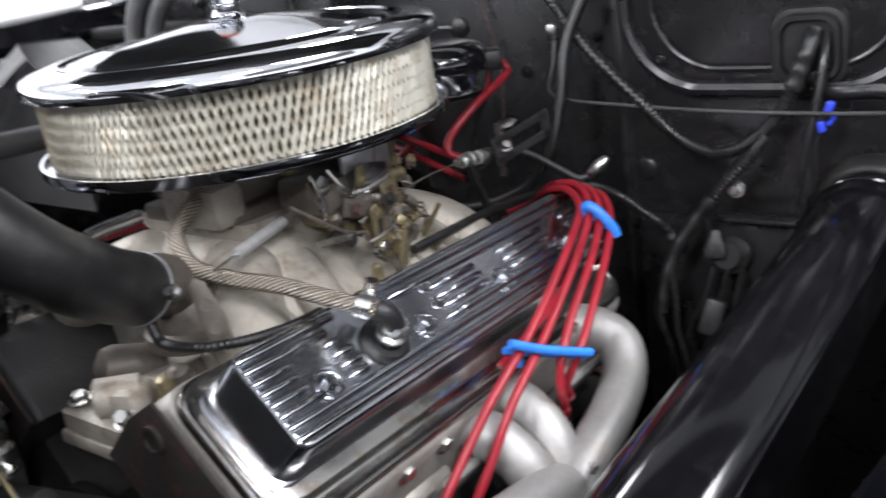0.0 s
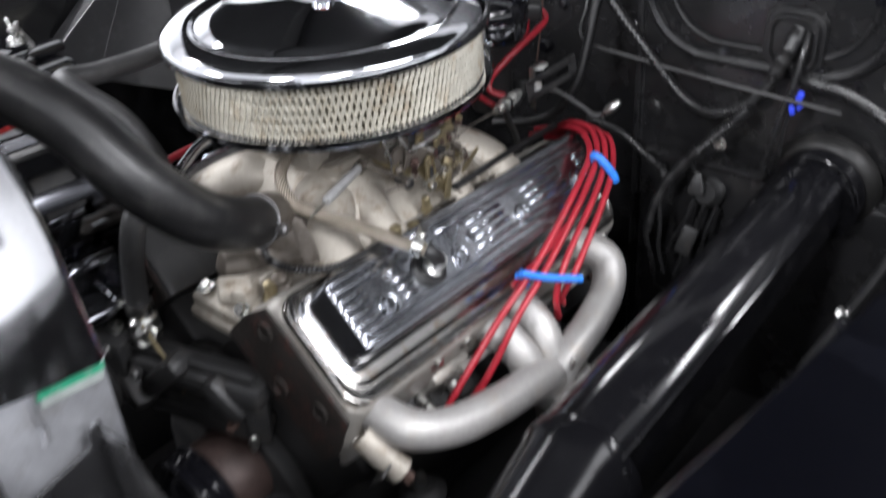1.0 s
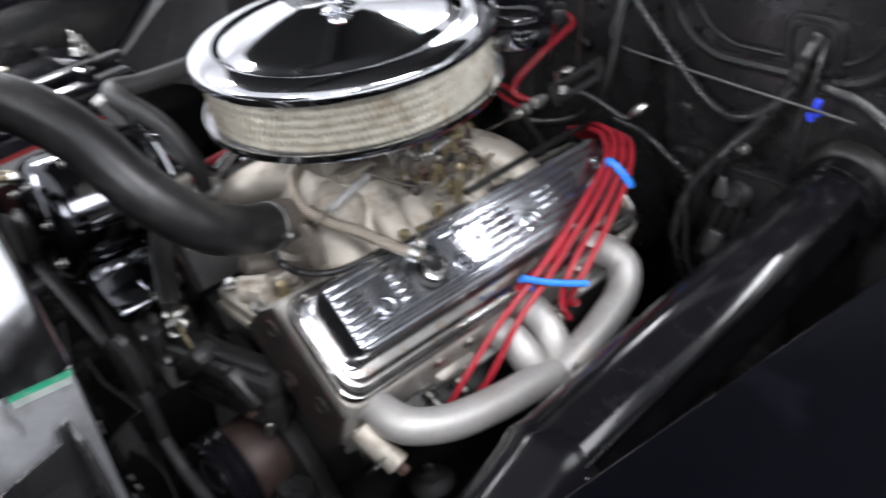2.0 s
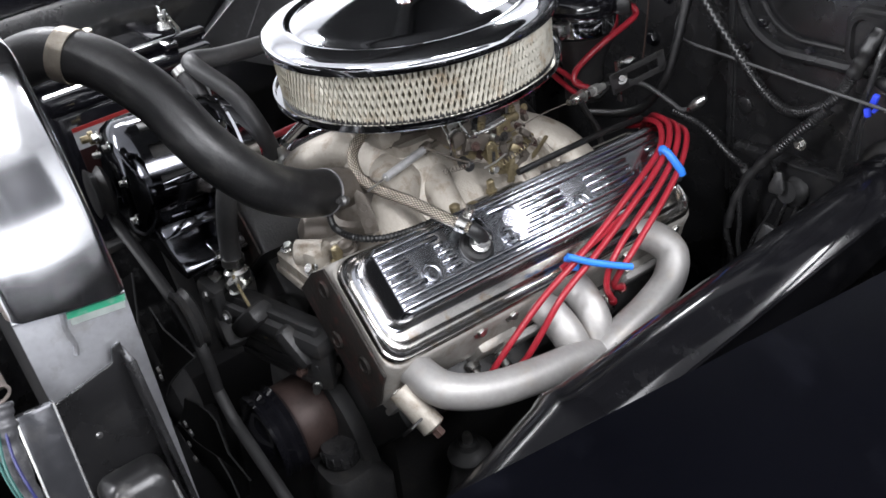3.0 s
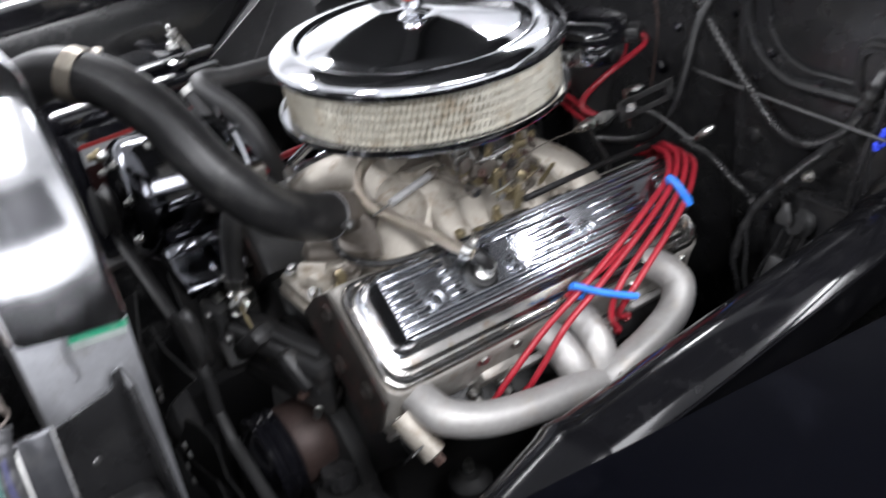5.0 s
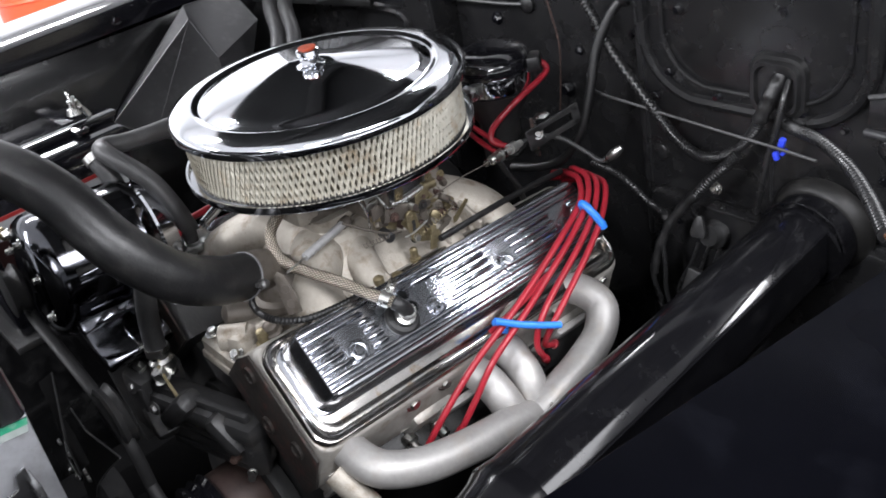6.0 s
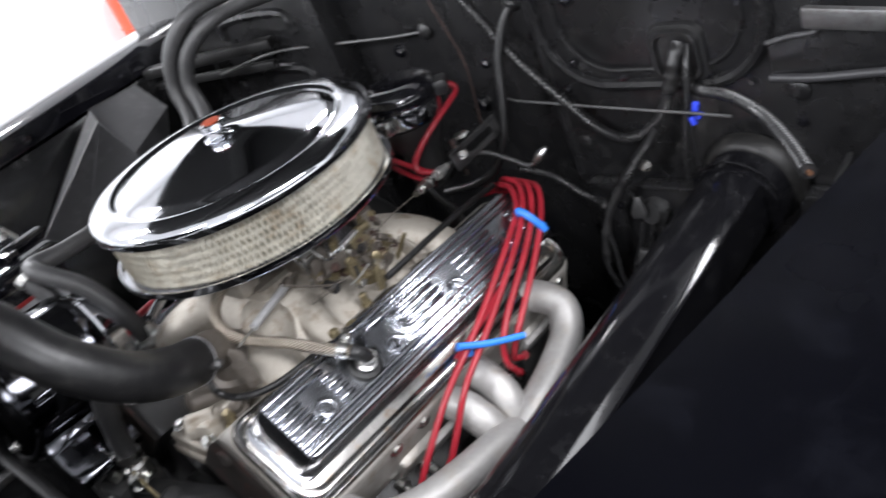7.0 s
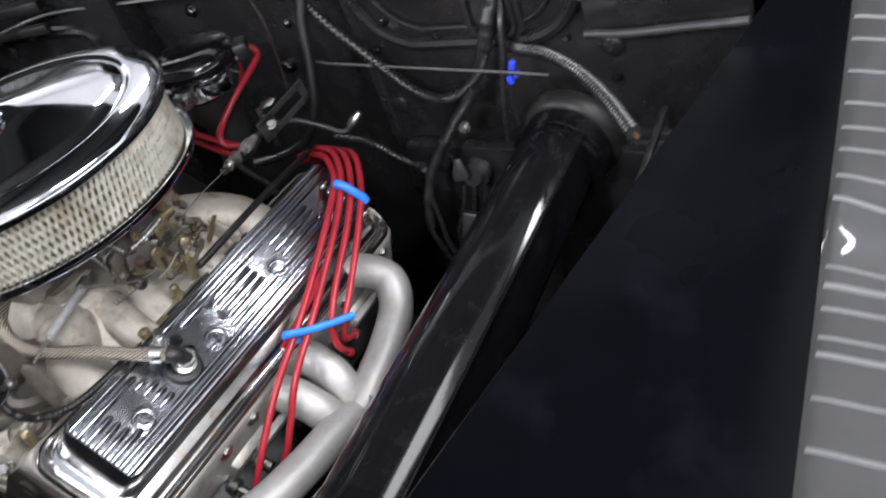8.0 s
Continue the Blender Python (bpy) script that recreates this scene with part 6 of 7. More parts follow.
def front_drive():
    f = thing("cooling_fan", (MID, -0.25, 0.62), "black six-blade cooling fan in front of the engine", "fan")
    hub = Vector((-0.030, -0.258, 0.775))
    part("hub", lathe([(0.040, -0.024), (0.042, -0.020), (0.042, 0.0), (0.028, 0.010), (0.012, 0.013), (0, 0.014)], axis_pose(hub, hub + Vector((0, -1, 0))), 32), FAN_PAINT, f)
    for k in range(6):
        m = Matrix.Translation(hub) @ Matrix.Rotation(radians(60 * k + 28), 4, "Y")
        rows = [[Vector((-0.018, 0.006, 0.040)), Vector((0.002, -0.004, 0.040)), Vector((0.012, -0.010, 0.036))], [Vector((-0.030, 0.010, 0.080)), Vector((0.000, -0.004, 0.082)), Vector((0.020, -0.006, 0.078))],
                [Vector((-0.042, 0.010, 0.120)), Vector((-0.004, 0.002, 0.122)), Vector((0.030, 0.006, 0.118))], [Vector((-0.046, 0.008, 0.146)), Vector((-0.006, 0.006, 0.156)), Vector((0.044, 0.018, 0.158))]]
        blade = part("blade", join(solid_sheet(rows, 0.002, (0, 1, 0)), m), FAN_PAINT, f)
        # edge line, paler and thicker on the first blade than on the others
        part("edge_line", tube([m @ row[2] for row in rows], 0.0007 if k == 0 else 0.0005, 6, 6), WORN_STEEL if k == 0 else ARM_PAINT, blade, "thin pale edge")
        for z in (0.062, 0.082):
            part("rivet", lathe([(0.005, 0), (0.004, 0.003), (0, 0.004)], m @ pose(0.0, -0.006 - 0.06 * (z - 0.05), z, 90), 12), WORN_STEEL, blade)
    p = thing("drive_pulley", (0.0, -0.16, 0.57), "glossy black crank pulley with a rusty brown damper behind", "pulley")
    o = axis_pose((0.045, -0.135, 0.705), (0.045, -1, 0.705))
    part("damper", lathe([(0.020, -0.030), (0.052, -0.030), (0.054, -0.027), (0.054, 0.014), (0.052, 0.017), (0.020, 0.017)], o, 48), DAMPER, p, "rusty brown damper drum")
    part("rim", lathe([(0.030, 0.018), (0.056, 0.018), (0.060, 0.022), (0.055, 0.029), (0.060, 0.036), (0.055, 0.043), (0.060, 0.050), (0.058, 0.054), (0.050, 0.052), (0.044, 0.056), (0.030, 0.066), (0.014, 0.069), (0, 0.069)], o, 56), BLACK_GLOSS, p, angle=50)
    for k in range(3):
        part("bolt", hex_bolt(o @ Matrix.Rotation(radians(120 * k + 40), 4, "Z") @ pose(0.020, 0, 0.0675), 0.0052, 0.006, 0.008), WORN_STEEL, p)
    pw = thing("drive_pulley", (MID, -0.21, 0.74), "black water pump pulley behind the fan", "pulley")
    part("rim", lathe([(0.02, 0), (0.036, 0), (0.040, 0.003), (0.036, 0.010), (0.040, 0.017), (0.036, 0.020), (0.02, 0.014)], axis_pose((MID - 0.04, -0.195, 0.865), (MID - 0.04, -1, 0.865)), 36), BLACK_CAST, pw)
    belt = thing("drive_belt", (0.01, -0.21, 0.62), "black rubber drive belt running down to the crank", "belt")
    for pts in ([(-0.215, 0.965), (-0.203, 0.931), (-0.145, 0.915), (-0.086, 0.897), (-0.036, 0.876), (-0.010, 0.855), (0.004, 0.825), (0.004, 0.780), (-0.004, 0.728), (-0.014, 0.680), (-0.024, 0.630), (-0.055, 0.540)],
                [(0.004, 0.775), (0.026, 0.745), (0.060, 0.728), (0.096, 0.712), (0.124, 0.700), (0.160, 0.680), (0.200, 0.658)]):
        part("run", tube([(x, -0.210, z) for x, z in pts], 0.0076, 10, 6, flat=0.55), BELT, belt)
    # alternator: chromed slotted case
    a = thing("alternator", (-0.19, -0.09, 0.88), "dark polished alternator with a slotted case and bright bolts", "alternator")
    o = axis_pose((-0.190, -0.200, 0.990), (-0.182, -0.040, 0.980))
    part("front_shell", lathe([(0.012, 0.004), (0.040, 0.0), (0.062, 0.002), (0.075, 0.009), (0.0815, 0.020), (0.0825, 0.030), (0.0800, 0.030), (0.078, 0.020), (0.060, 0.008), (0.012, 0.010)], o, 64, cap=False), DARK_CHROME, a, angle=60)
    part("case", slotted_drum(o, 0.0825, 0.0025, 0.030, 0.135, 13, 28.0, -3.0, 13.0, 0.042, 0.092), DARK_CHROME, a, angle=60)
    part("winding", lathe([(0, 0.02), (0.070, 0.02), (0.070, 0.140), (0, 0.140)], o, 40), BLACK_CAST, a)
    part("rear_shell", lathe([(0.0825, 0.135), (0.078, 0.150), (0.050, 0.160), (0, 0.160)], o, 56), DARK_CHROME, a, angle=60)
    part("pulley", lathe([(0.028, -0.030), (0.033, -0.028), (0.025, -0.020), (0.033, -0.012), (0.030, -0.008), (0.012, -0.002)], o, 28), BLACK_CAST, a)
    for w in (20, 65, 110, 155, 200):
        q = o @ Matrix.Rotation(radians(w), 4, "Z") @ pose(0.066, 0, 0.004, 180)
        part("case_bolt", hex_bolt(q, 0.0045, 0.008, 0.007), STEEL, a)
    lip = [(-0.1105, 0.972), (-0.116, 0.952), (-0.108, 0.938), (-0.087, 0.929), (-0.066, 0.923), (-0.055, 0.916)]
    lug = lip + [(-0.052, 0.908), (-0.060, 0.899), (-0.085, 0.896), (-0.150, 0.905), (-0.190, 0.930), (-0.190, 0.990), (-0.115, 1.005)]
    part("lower_ear", plate(lug, 0.086, pose(0, -0.099, 0, 90), 0.004), DARK_CHROME, a)
    # chrome line added where the ear's edge shows its curved highlight
    part("ear_rim", tube([(x, -0.1425, z - 0.001) for x, z in lip], 0.0016, 8, 5), CHROME, a, "bright line standing in for the highlight along the ear's edge")
    part("rear_frame", lathe([(0.070, 0.150), (0.072, 0.156), (0.060, 0.178), (0.030, 0.184), (0, 0.184)], o, 40), CHROME, a)
    for w in (38,):
        q = o @ Matrix.Rotation(radians(w), 4, "Z") @ pose(0.078, 0, 0.004, 180)
        part("stud", lathe([(0.009, 0), (0.009, 0.006), (0.005, 0.007), (0.005, 0.016), (0, 0.016)], q, 14), BRASS, a)
    # cast accessory bracket and power steering pump
    b = thing("accessory_bracket", (0.03, -0.12, 0.72), "black painted cast accessory bracket with rusty bolts", "bracket")
    def bar(name, p, q, size, material=BLACK_CAST, bevel=0.005):
        p, q = Vector(p), Vector(q)
        return part(name, block((size[0], size[1], (q - p).length), axis_pose(p, q) @ pose(0, 0, (q - p).length / 2), bevel), material, b)

    bar("head_block", (-0.078, -0.140, 0.790), (-0.062, -0.138, 0.884), (0.066, 0.048), bevel=0.012)
    for k, x in enumerate((-0.092, -0.070, -0.048)):
        bar("cast_rib", (x - 0.004, -0.166, 0.795), (x + 0.004, -0.164, 0.872), (0.007, 0.010), bevel=0.003)
    bar("upper_arm", (-0.050, -0.142, 0.848), (0.114, -0.094, 0.840), (0.046, 0.030), bevel=0.011)
    bar("knuckle", (-0.020, -0.150, 0.826), (0.030, -0.134, 0.872), (0.036, 0.026), bevel=0.011)
    bar("knuckle", (0.060, -0.128, 0.858), (0.092, -0.116, 0.812), (0.030, 0.026), bevel=0.010)
    bar("elbow", (-0.066, -0.152, 0.840), (-0.024, -0.158, 0.800), (0.034, 0.028), bevel=0.010)
    bar("upper_lip", (-0.045, -0.150, 0.866), (0.105, -0.104, 0.858), (0.010, 0.014), bevel=0.003)
    bar("lower_arm", (-0.050, -0.140, 0.800), (0.105, -0.096, 0.790), (0.032, 0.024), bevel=0.009)
    bar("lower_lip", (-0.040, -0.148, 0.784), (0.100, -0.106, 0.776), (0.010, 0.012), bevel=0.003)
    bar("web", (-0.030, -0.126, 0.820), (0.100, -0.092, 0.812), (0.050, 0.008), bevel=0.002)
    bar("end_lug", (0.094, -0.104, 0.776), (0.098, -0.100, 0.852), (0.030, 0.026))
    for q in ((0.070, -0.128, 0.846), (0.074, -0.122, 0.796)):
        part("bolt", hex_bolt(axis_pose(q, (q[0] + 0.03, q[1] - 0.05, q[2] + 0.01)), 0.0055, 0.010, 0.007), RUSTY, b)
    part("bolt", hex_bolt(axis_pose((0.106, -0.122, 0.790), (0.15, -0.15, 0.80)), 0.0050, 0.014, 0.006), STEEL, b)
    part("bolt", hex_bolt(axis_pose((-0.022, -0.163, 0.850), (-0.01, -0.21, 0.86)), 0.0052, 0.006, 0.009), WORN_STEEL, b)
    part("bolt", hex_bolt(axis_pose((-0.056, -0.168, 0.870), (-0.05, -0.21, 0.89)), 0.0052, 0.006, 0.009), WORN_STEEL, b)
    part("dipstick_tube", tube([(-0.022, -0.140, 0.900), (-0.002, -0.142, 0.884), (0.010, -0.140, 0.86), (0.016, -0.134, 0.815)], 0.0022, 8, 6), BRASS, b)
    ps = thing("steering_pump", (0.12, -0.12, 0.55), "black power steering pump with a ribbed filler cap", "pump")
    part("reservoir", skin([rounded(0.085, 0.160, -0.160, -0.075, 0.02, 0.56), rounded(0.080, 0.165, -0.162, -0.072, 0.022, 0.640), rounded(0.090, 0.150, -0.152, -0.090, 0.02, 0.668)], None), BLACK_CAST, ps)
    cap = part("filler_cap", lathe([(0.022, 0.668), (0.0245, 0.672), (0.0245, 0.692), (0.022, 0.697), (0, 0.6985)], pose(0.110, -0.118, 0), 28), CAP_PLASTIC, ps, "scuffed glossy black cap")
    for k in range(14):
        w = 2 * math.pi * k / 14
        part("grip_rib", block((0.003, 0.004, 0.018), pose(0.110 + 0.0245 * math.cos(w), -0.118 + 0.0245 * math.sin(w), 0.682, 0, 0, math.degrees(w)), 0.001, 1), CAP_PLASTIC, cap)
    m = thing("engine_mount", (0.22, 0.0, 0.62), "black rubber mount with a bright stud", "mount")
    part("bush", lathe([(0.026, 0), (0.028, 0.010), (0.022, 0.018), (0.015, 0.021), (0.012, 0.027), (0, 0.027)], pose(0.222, 0.000, 0.667), 24), BELT, m)
    part("stud", lathe([(0.0065, 0), (0.0065, 0.010), (0.004, 0.016), (0, 0.017)], pose(0.222, 0.000, 0.692), 12), STEEL, m)
    part("arm", tube([(0.222, 0.000, 0.668), (0.215, -0.02, 0.60), (0.20, -0.04, 0.52)], 0.02, 10, 5), BLACK_CAST, m)


front_drive()


# ---- passenger side ----
def passenger_side():
    b = thing("battery", (-0.37, -0.12, 0.86), "black battery with a silver and red label and steel hold-down", "battery")
    tray = thing("battery_tray", (-0.45, -0.10, 0.82), "black painted battery tray bolted to the inner wing", "tray")
    part("shelf", block((0.25, 0.27, 0.012), pose(-0.43, -0.10, 0.849), 0.003), BLACK_CAST, tray)
    part("strut", block((0.016, 0.03, 0.34), pose(-0.44, -0.10, 0.68, 0, -14), 0.003), BLACK_CAST, tray)
    part("case", block((0.17, 0.24, 0.20), pose(-0.405, -0.10, 0.955), 0.008), BLACK_GLOSS, b)
    part("lid", block((0.176, 0.246, 0.03), pose(-0.405, -0.10, 1.066), 0.008), BLACK_GLOSS, b)
    x = -0.3185
    part("label", block((0.002, 0.20, 0.026), pose(x, -0.10, 1.014), 0), LABEL_SILVER, b, "silver label band with a red border")
    part("label_border", block((0.0026, 0.20, 0.005), pose(x, -0.10, 1.0295), 0), LABEL_RED, b)
    part("label_field", block((0.0020, 0.20, 0.050), pose(x, -0.10, 0.976), 0), mat("dark_label", (0.022, 0.008, 0.008), 0.4), b, "near-black label field")
    for dy, dz, sy, sz, mt in ((-0.050, 0.988, 0.052, 0.022, LABEL_SILVER), (-0.050, 0.988, 0.046, 0.016, LABEL_RED), (-0.047, 0.988, 0.030, 0.004, LABEL_SILVER), (-0.012, 0.990, 0.012, 0.026, LABEL_SILVER), (-0.012, 0.990, 0.007, 0.021, LABEL_RED)):
        part("label_mark", skin([rounded(-sy / 2, sy / 2, -sz / 2, sz / 2, min(sy, sz) * 0.3, 0.0), rounded(-sy / 2, sy / 2, -sz / 2, sz / 2, min(sy, sz) * 0.3, 0.0022 if mt is LABEL_SILVER and sz > 0.01 else 0.0030 if mt is LABEL_RED else 0.0036)],
             Matrix.Translation((x, -0.100 + dy, dz)) @ Matrix.Rotation(radians(90), 4, "Z") @ Matrix.Rotation(radians(90), 4, "X")), mt, b)
    part("hold_down", block((0.03, 0.26, 0.012), pose(-0.365, -0.10, 1.088), 0.003), BLACK_GLOSS, b)
    part("hold_down_bar", block((0.16, 0.02, 0.010), pose(-0.41, -0.03, 1.088), 0.003), BLACK_GLOSS, b)
    part("wing_nut", lathe([(0.012, 0), (0.010, 0.008), (0.006, 0.010), (0.006, 0.02), (0, 0.02)], pose(-0.371, -0.018, 1.104), 14), STEEL, b)
    part("wing", plate([(0, 0), (0.012, 0.004), (0.016, 0.018), (0.006, 0.016)], 0.003, pose(-0.371, -0.018, 1.115, 80), 0.001), STEEL, b)
    part("wing", plate([(0, 0), (-0.012, 0.004), (-0.016, 0.018), (-0.006, 0.016)], 0.003, pose(-0.371, -0.018, 1.115, 80), 0.001), STEEL, b)
    solo("hold_down_rod", tube([(-0.375, -0.012, 1.12), (-0.372, 0.008, 1.06), (-0.37, 0.02, 0.90)], 0.0035, 8, 4), STEEL, "thin steel battery hold-down rod", "rod")
    # folded sheet duct
    d = thing("air_scoop", (-0.47, 0.15, 0.95), "black folded sheet-metal air scoop with sharp creases", "duct")
    A, B, C = Vector((-0.450, 0.053, 1.042)), Vector((-0.420, 0.095, 1.003)), Vector((-0.500, 0.243, 1.132))
    D, D2, E2 = Vector((-0.530, 0.254, 1.148)), Vector((-0.550, 0.354, 1.138)), Vector((-0.480, 0.352, 1.095))
    F, G, H2 = Vector((-0.440, 0.246, 1.075)), Vector((-0.560, 0.10, 1.02)), Vector((-0.400, 0.22, 0.94))
    own = bmesh.new()
    v = [own.verts.new(q) for q in (A, B, C, D, D2, E2, F, G, H2)]
    for f in ((0, 1, 2), (1, 8, 6, 2), (2, 6, 5, 4, 3), (0, 2, 3, 7), (6, 8, 5)):
        own.faces.new([v[k] for k in f])
    bmesh.ops.solidify(own, geom=own.faces[:], thickness=0.003)
    part("sheet", own, SCOOP_PAINT, d, angle=15)
    for p, q in ((A, C), (B, C), (C, D), (A, B), (D, D2), (D2, E2), (C, F)):
        part("folded_edge", tube([p, p.lerp(q, 0.5), q], 0.0012, 6, 2), SCOOP_PAINT, d)
    # red-lettered trim of the far cover and chrome tube
    solo("chrome_rail", tube([(-0.125, 0.010, 0.985), (-0.145, 0.06, 0.992), (-0.150, 0.12, 0.99)], 0.007, 14, 6), CHROME, "short chrome rail beside the far valve cover", "tube")
    for w in ([(-0.155, 0.0, 0.985), (-0.165, 0.05, 0.982), (-0.17, 0.14, 0.975)], [(-0.125, -0.030, 0.985), (-0.140, -0.01, 0.99), (-0.150, 0.0, 0.985)]):
        solo("spark_plug_wire", tube(w, 0.0045, 10, 6), RED, "red spark plug wire by the far valve cover", "wire", "red spark plug wires")
    u = thing("hose_union", (-0.125, -0.01, 0.955), "bright steel heater hose fitting", "hose union")
    part("body", lathe([(0.011, 0), (0.014, 0.004), (0.014, 0.014), (0.010, 0.018), (0.010, 0.03)], pose(-0.118, 0.006, 0.955, 10, -20), 12), STEEL, u)


passenger_side()


# ---- wiring and pipes on the firewall ----
def firewall_lines():
    h = thing("wiring_harness", (0.30, 0.48, 0.97), "black corrugated wiring loom looping below the access cover", "wiring harness")
    part("loom", loom([(0.075, 0.525, 1.165), (0.110, 0.522, 1.118), (0.150, 0.512, 1.072), (0.218, 0.500, 1.012), (0.262, 0.494, 0.976), (0.300, 0.492, 0.963), (0.335, 0.492, 0.976), (0.362, 0.496, 1.003), (0.377, 0.498, 1.034), (0.386, 0.502, 1.060), (0.390, 0.514, 1.076)], 0.0060, 0.0044, 0.0011), LOOM, h)
    part("branch", loom([(0.352, 0.487, 0.982), (0.338, 0.480, 0.9645), (0.317, 0.475, 0.941), (0.298, 0.470, 0.917)], 0.0056, 0.0042, 0.0013), LOOM, h)
    part("branch_tape", tube([(0.301, 0.4705, 0.921), (0.283, 0.465, 0.897), (0.266, 0.457, 0.869), (0.254, 0.446, 0.828), (0.252, 0.441, 0.800)], lambda t: 0.0074 + 0.0008 * math.sin(31 * t) - 0.0022 * t, 12, 8), RUBBER, h)
    part("branch_lead", tube([(0.257, 0.449, 0.838), (0.249, 0.442, 0.810), (0.252, 0.440, 0.785), (0.262, 0.438, 0.758), (0.268, 0.436, 0.72)], 0.0036, 10, 6), LOOM, h)
    part("branch_lead", tube([(0.262, 0.449, 0.848), (0.268, 0.444, 0.810), (0.270, 0.440, 0.780), (0.280, 0.438, 0.745)], 0.0030, 10, 6), LOOM, h)
    part("tail", tube([(0.400, 0.516, 1.074), (0.402, 0.500, 1.055), (0.399, 0.490, 1.02), (0.390, 0.482, 0.97), (0.378, 0.482, 0.91)], 0.0040, 12, 8), LOOM, h)
    part("tape_wrap", tube([(0.374, 0.498, 1.026), (0.381, 0.500, 1.045), (0.387, 0.503, 1.062), (0.390, 0.516, 1.077)], lambda t: 0.0088 + 0.0006 * math.sin(25 * t), 14, 8), RUBBER, h)
    c = thing("wiring_conduit", (0.52, 0.42, 1.01), "black corrugated conduit ending in a copper tip", "conduit")
    part("loom", loom([(0.390, 0.505, 1.040), (0.405, 0.506, 1.022), (0.457, 0.480, 1.028), (0.510, 0.440, 1.030), (0.563, 0.380, 1.037), (0.614, 0.308, 1.051)], 0.0056), LOOM, c)
    part("tip", tube([(0.614, 0.308, 1.051), (0.618, 0.303, 1.0525)], 0.0022, 10, 2), mat("copper_tip", (0.10, 0.045, 0.022), 0.5, 0.5), c, "bare copper tip")
    s = thing("vacuum_hose", (0.10, 0.47, 0.89), "grey-black rubber hose from the firewall to the engine", "hose")
    part("hose", tube([(0.158, 0.530, 1.138), (0.146, 0.518, 1.118), (0.133, 0.500, 1.075), (0.130, 0.482, 1.020), (0.122, 0.466, 0.970), (0.095, 0.455, 0.928), (0.055, 0.447, 0.908), (0.004, 0.438, 0.898)], 0.0064, 14, 8), RUBBER, s)
    part("grommet", lathe([(0.012, 0), (0.012, 0.004), (0.008, 0.008)], axis_pose((0.158, 0.532, 1.138), (0.140, 0.49, 1.10)), 18), RUBBER, s)
    k = thing("control_cable", (0.27, 0.49, 1.0), "thin grey control cable across the firewall", "cable")
    part("cable", tube([(0.085, 0.560, 1.075), (0.088, 0.545, 1.045), (0.095, 0.520, 1.022), (0.125, 0.502, 1.015), (0.20, 0.498, 1.010), (0.30, 0.492, 1.006), (0.40, 0.478, 1.008), (0.465, 0.462, 1.013)], 0.0019, 8, 8), STEEL_DULL, k)
    part("end_clip", block((0.012, 0.012, 0.020), pose(0.082, 0.562, 1.08), 0.003), STEEL, k)
    p = thing("brake_line", (0.24, 0.45, 0.89), "black convoluted brake line with a bright ferrule", "pipe")
    part("line", loom([(0.150, 0.452, 0.936), (0.200, 0.450, 0.929), (0.247, 0.447, 0.904), (0.2600, 0.4600, 0.8850)], 0.0034, 0.0036, 0.0010), LOOM, p)
    part("ferrule", lathe([(0.0046, 0), (0.0046, 0.009), (0.003, 0.0105)], axis_pose((0.2585, 0.4602, 0.8870), (0.262, 0.460, 0.872)), 12), ARM_PAINT, p)
    w = thing("ground_wire", (-0.01, 0.572, 1.05), "thin bare wire hanging against the firewall", "wire")
    part("wire", tube([(-0.035, 0.574, 1.20), (-0.026, 0.572, 1.135), (-0.012, 0.570, 1.093), (-0.001, 0.570, 1.038), (-0.007, 0.570, 0.978), (-0.015, 0.570, 0.93)], 0.0013, 8, 8), RUSTY, w)
    far = thing("control_cable", (-0.25, 0.53, 1.08), "thin grey control cable behind the air cleaner", "cable")
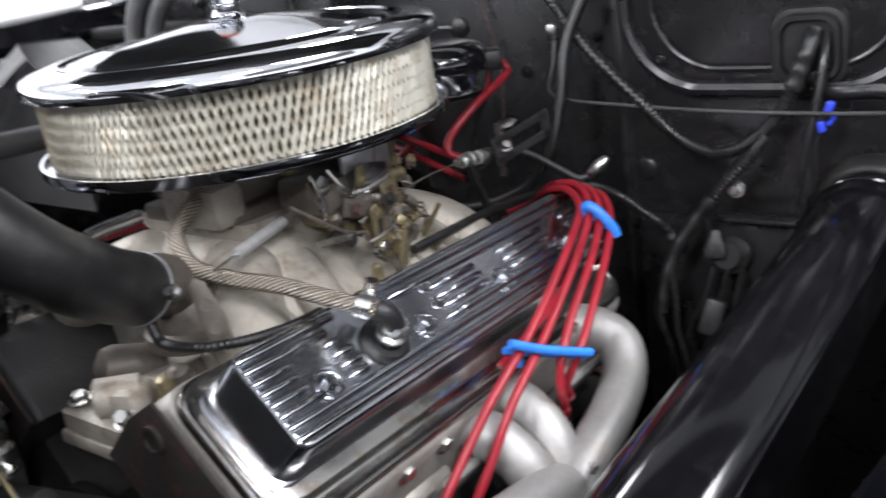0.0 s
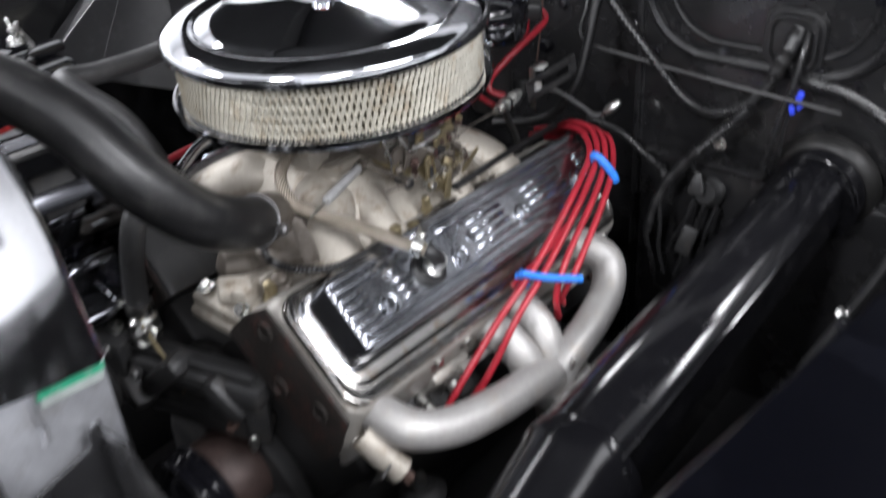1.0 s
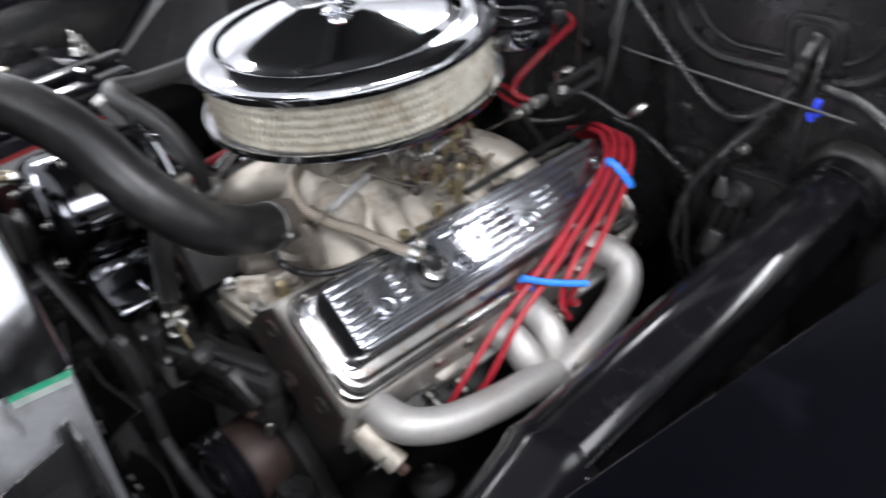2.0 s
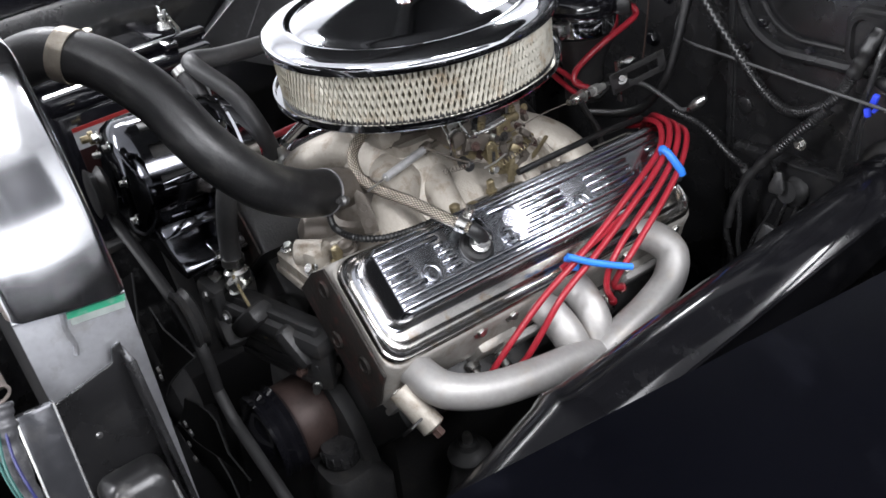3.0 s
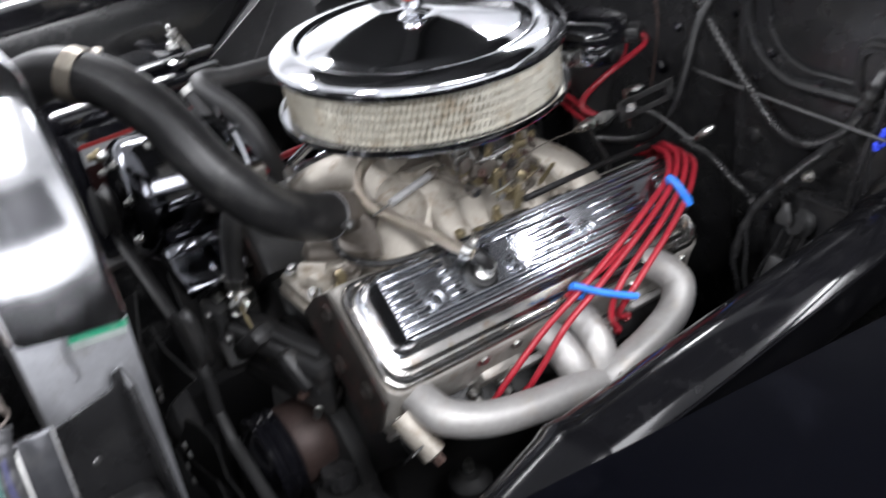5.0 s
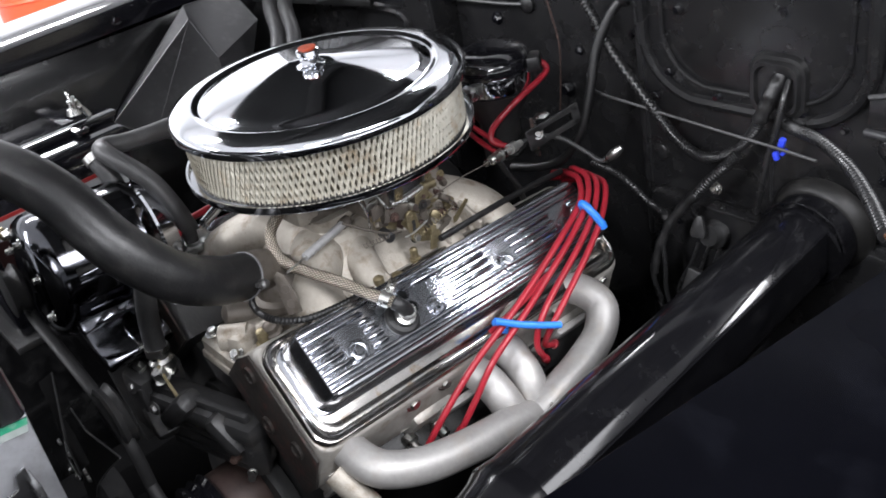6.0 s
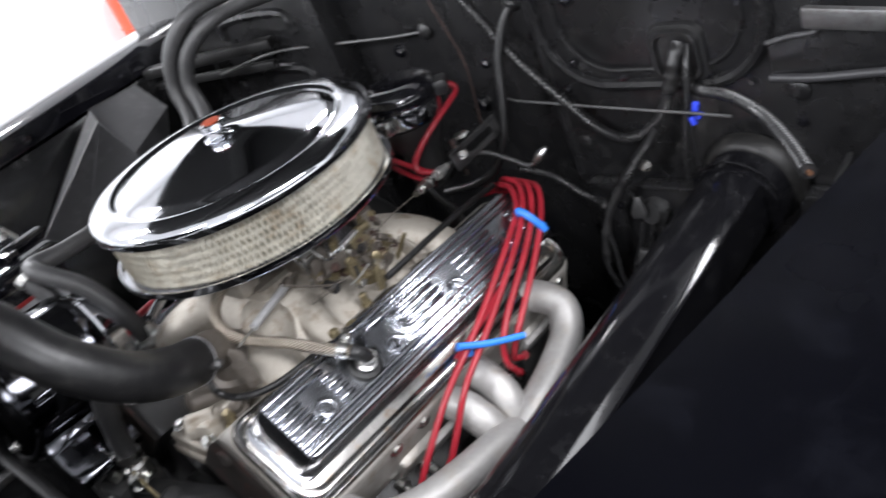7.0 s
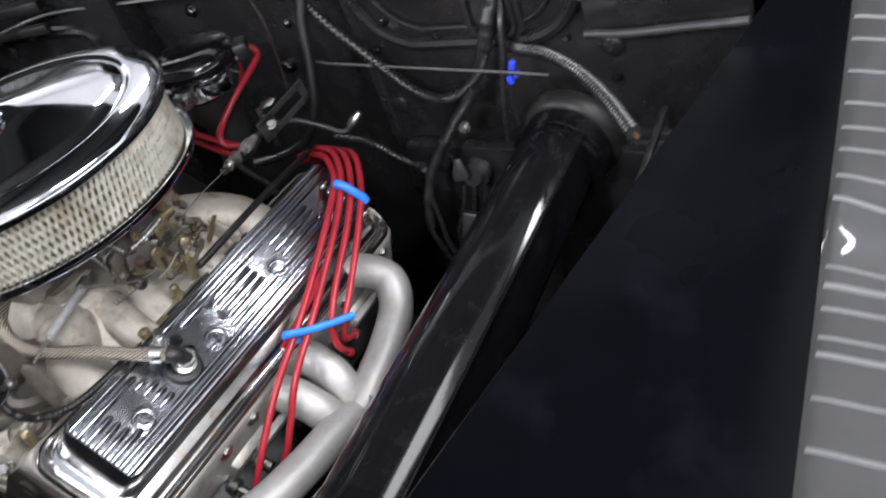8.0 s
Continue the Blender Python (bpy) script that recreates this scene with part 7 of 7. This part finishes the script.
    part("cable", tube([(-0.064, 0.578, 1.090), (-0.12, 0.560, 1.093), (-0.25, 0.540, 1.098), (-0.36, 0.510, 1.105), (-0.44, 0.45, 1.10)], 0.0028, 8, 8), STEEL_DULL, far)
    part("grommet", lathe([(0.013, 0), (0.013, 0.004), (0.006, 0.009)], pose(-0.064, 0.5795, 1.090, 90), 18), RUBBER, far)
    b = thing("wire_connector", (0.4066, 0.488, 0.99), "small bright blue wiring connector pair", "connector")
    part("shell", block((0.0075, 0.007, 0.013), pose(0.411, 0.484, 1.012, 0, 16), 0.002), BLUE_PLUG, b)
    part("shell", block((0.0065, 0.007, 0.011), pose(0.404, 0.484, 0.994, 0, -14), 0.002), BLUE_PLUG, b)
    part("shell", block((0.005, 0.006, 0.010), pose(0.412, 0.487, 0.999, 0, 35), 0.0015), BLUE_PLUG, b)
    part("wire", tube([(0.405, 0.486, 0.995), (0.398, 0.486, 0.975), (0.395, 0.488, 0.93)], 0.002, 6, 5), LOOM, b)
    n = thing("fuse_block", (0.33, 0.44, 0.80), "black plastic connectors low on the firewall", "connector")
    o = axis_pose((0.310, 0.503, 0.848), (0.306, 0.40, 0.880))
    part("plug", lathe([(0.019, 0), (0.020, 0.004), (0.017, 0.006), (0.020, 0.008), (0.017, 0.010), (0.020, 0.012), (0.017, 0.014), (0.014, 0.022), (0, 0.022)], o, 24), BELT, n)
    part("spade_plug", plate([(-0.004, 0.016), (0.004, 0.016), (0.011, -0.006), (0.009, -0.014), (-0.009, -0.014), (-0.011, -0.006)], 0.007, pose(0.300, 0.478, 0.868, 75, 0, 10), 0.002), BLACK_CAST, n)
    part("spade_lead", tube([(0.295, 0.478, 0.884), (0.290, 0.474, 0.896), (0.287, 0.468, 0.905)], 0.0028, 8, 5), LOOM, n)
    for dx in (0.0, 0.016, 0.032):
        part("lead", tube([(0.296 + dx, 0.480, 0.842), (0.290 + dx, 0.470, 0.812), (0.275 + dx * 1.3, 0.462, 0.775), (0.270 + dx, 0.458, 0.730)], 0.0026, 8, 6), LOOM, n)
    part("relay", block((0.022, 0.012, 0.040), pose(0.302, 0.455, 0.795, -15, 14, 10), 0.004), BLACK_CAST, n)


firewall_lines()
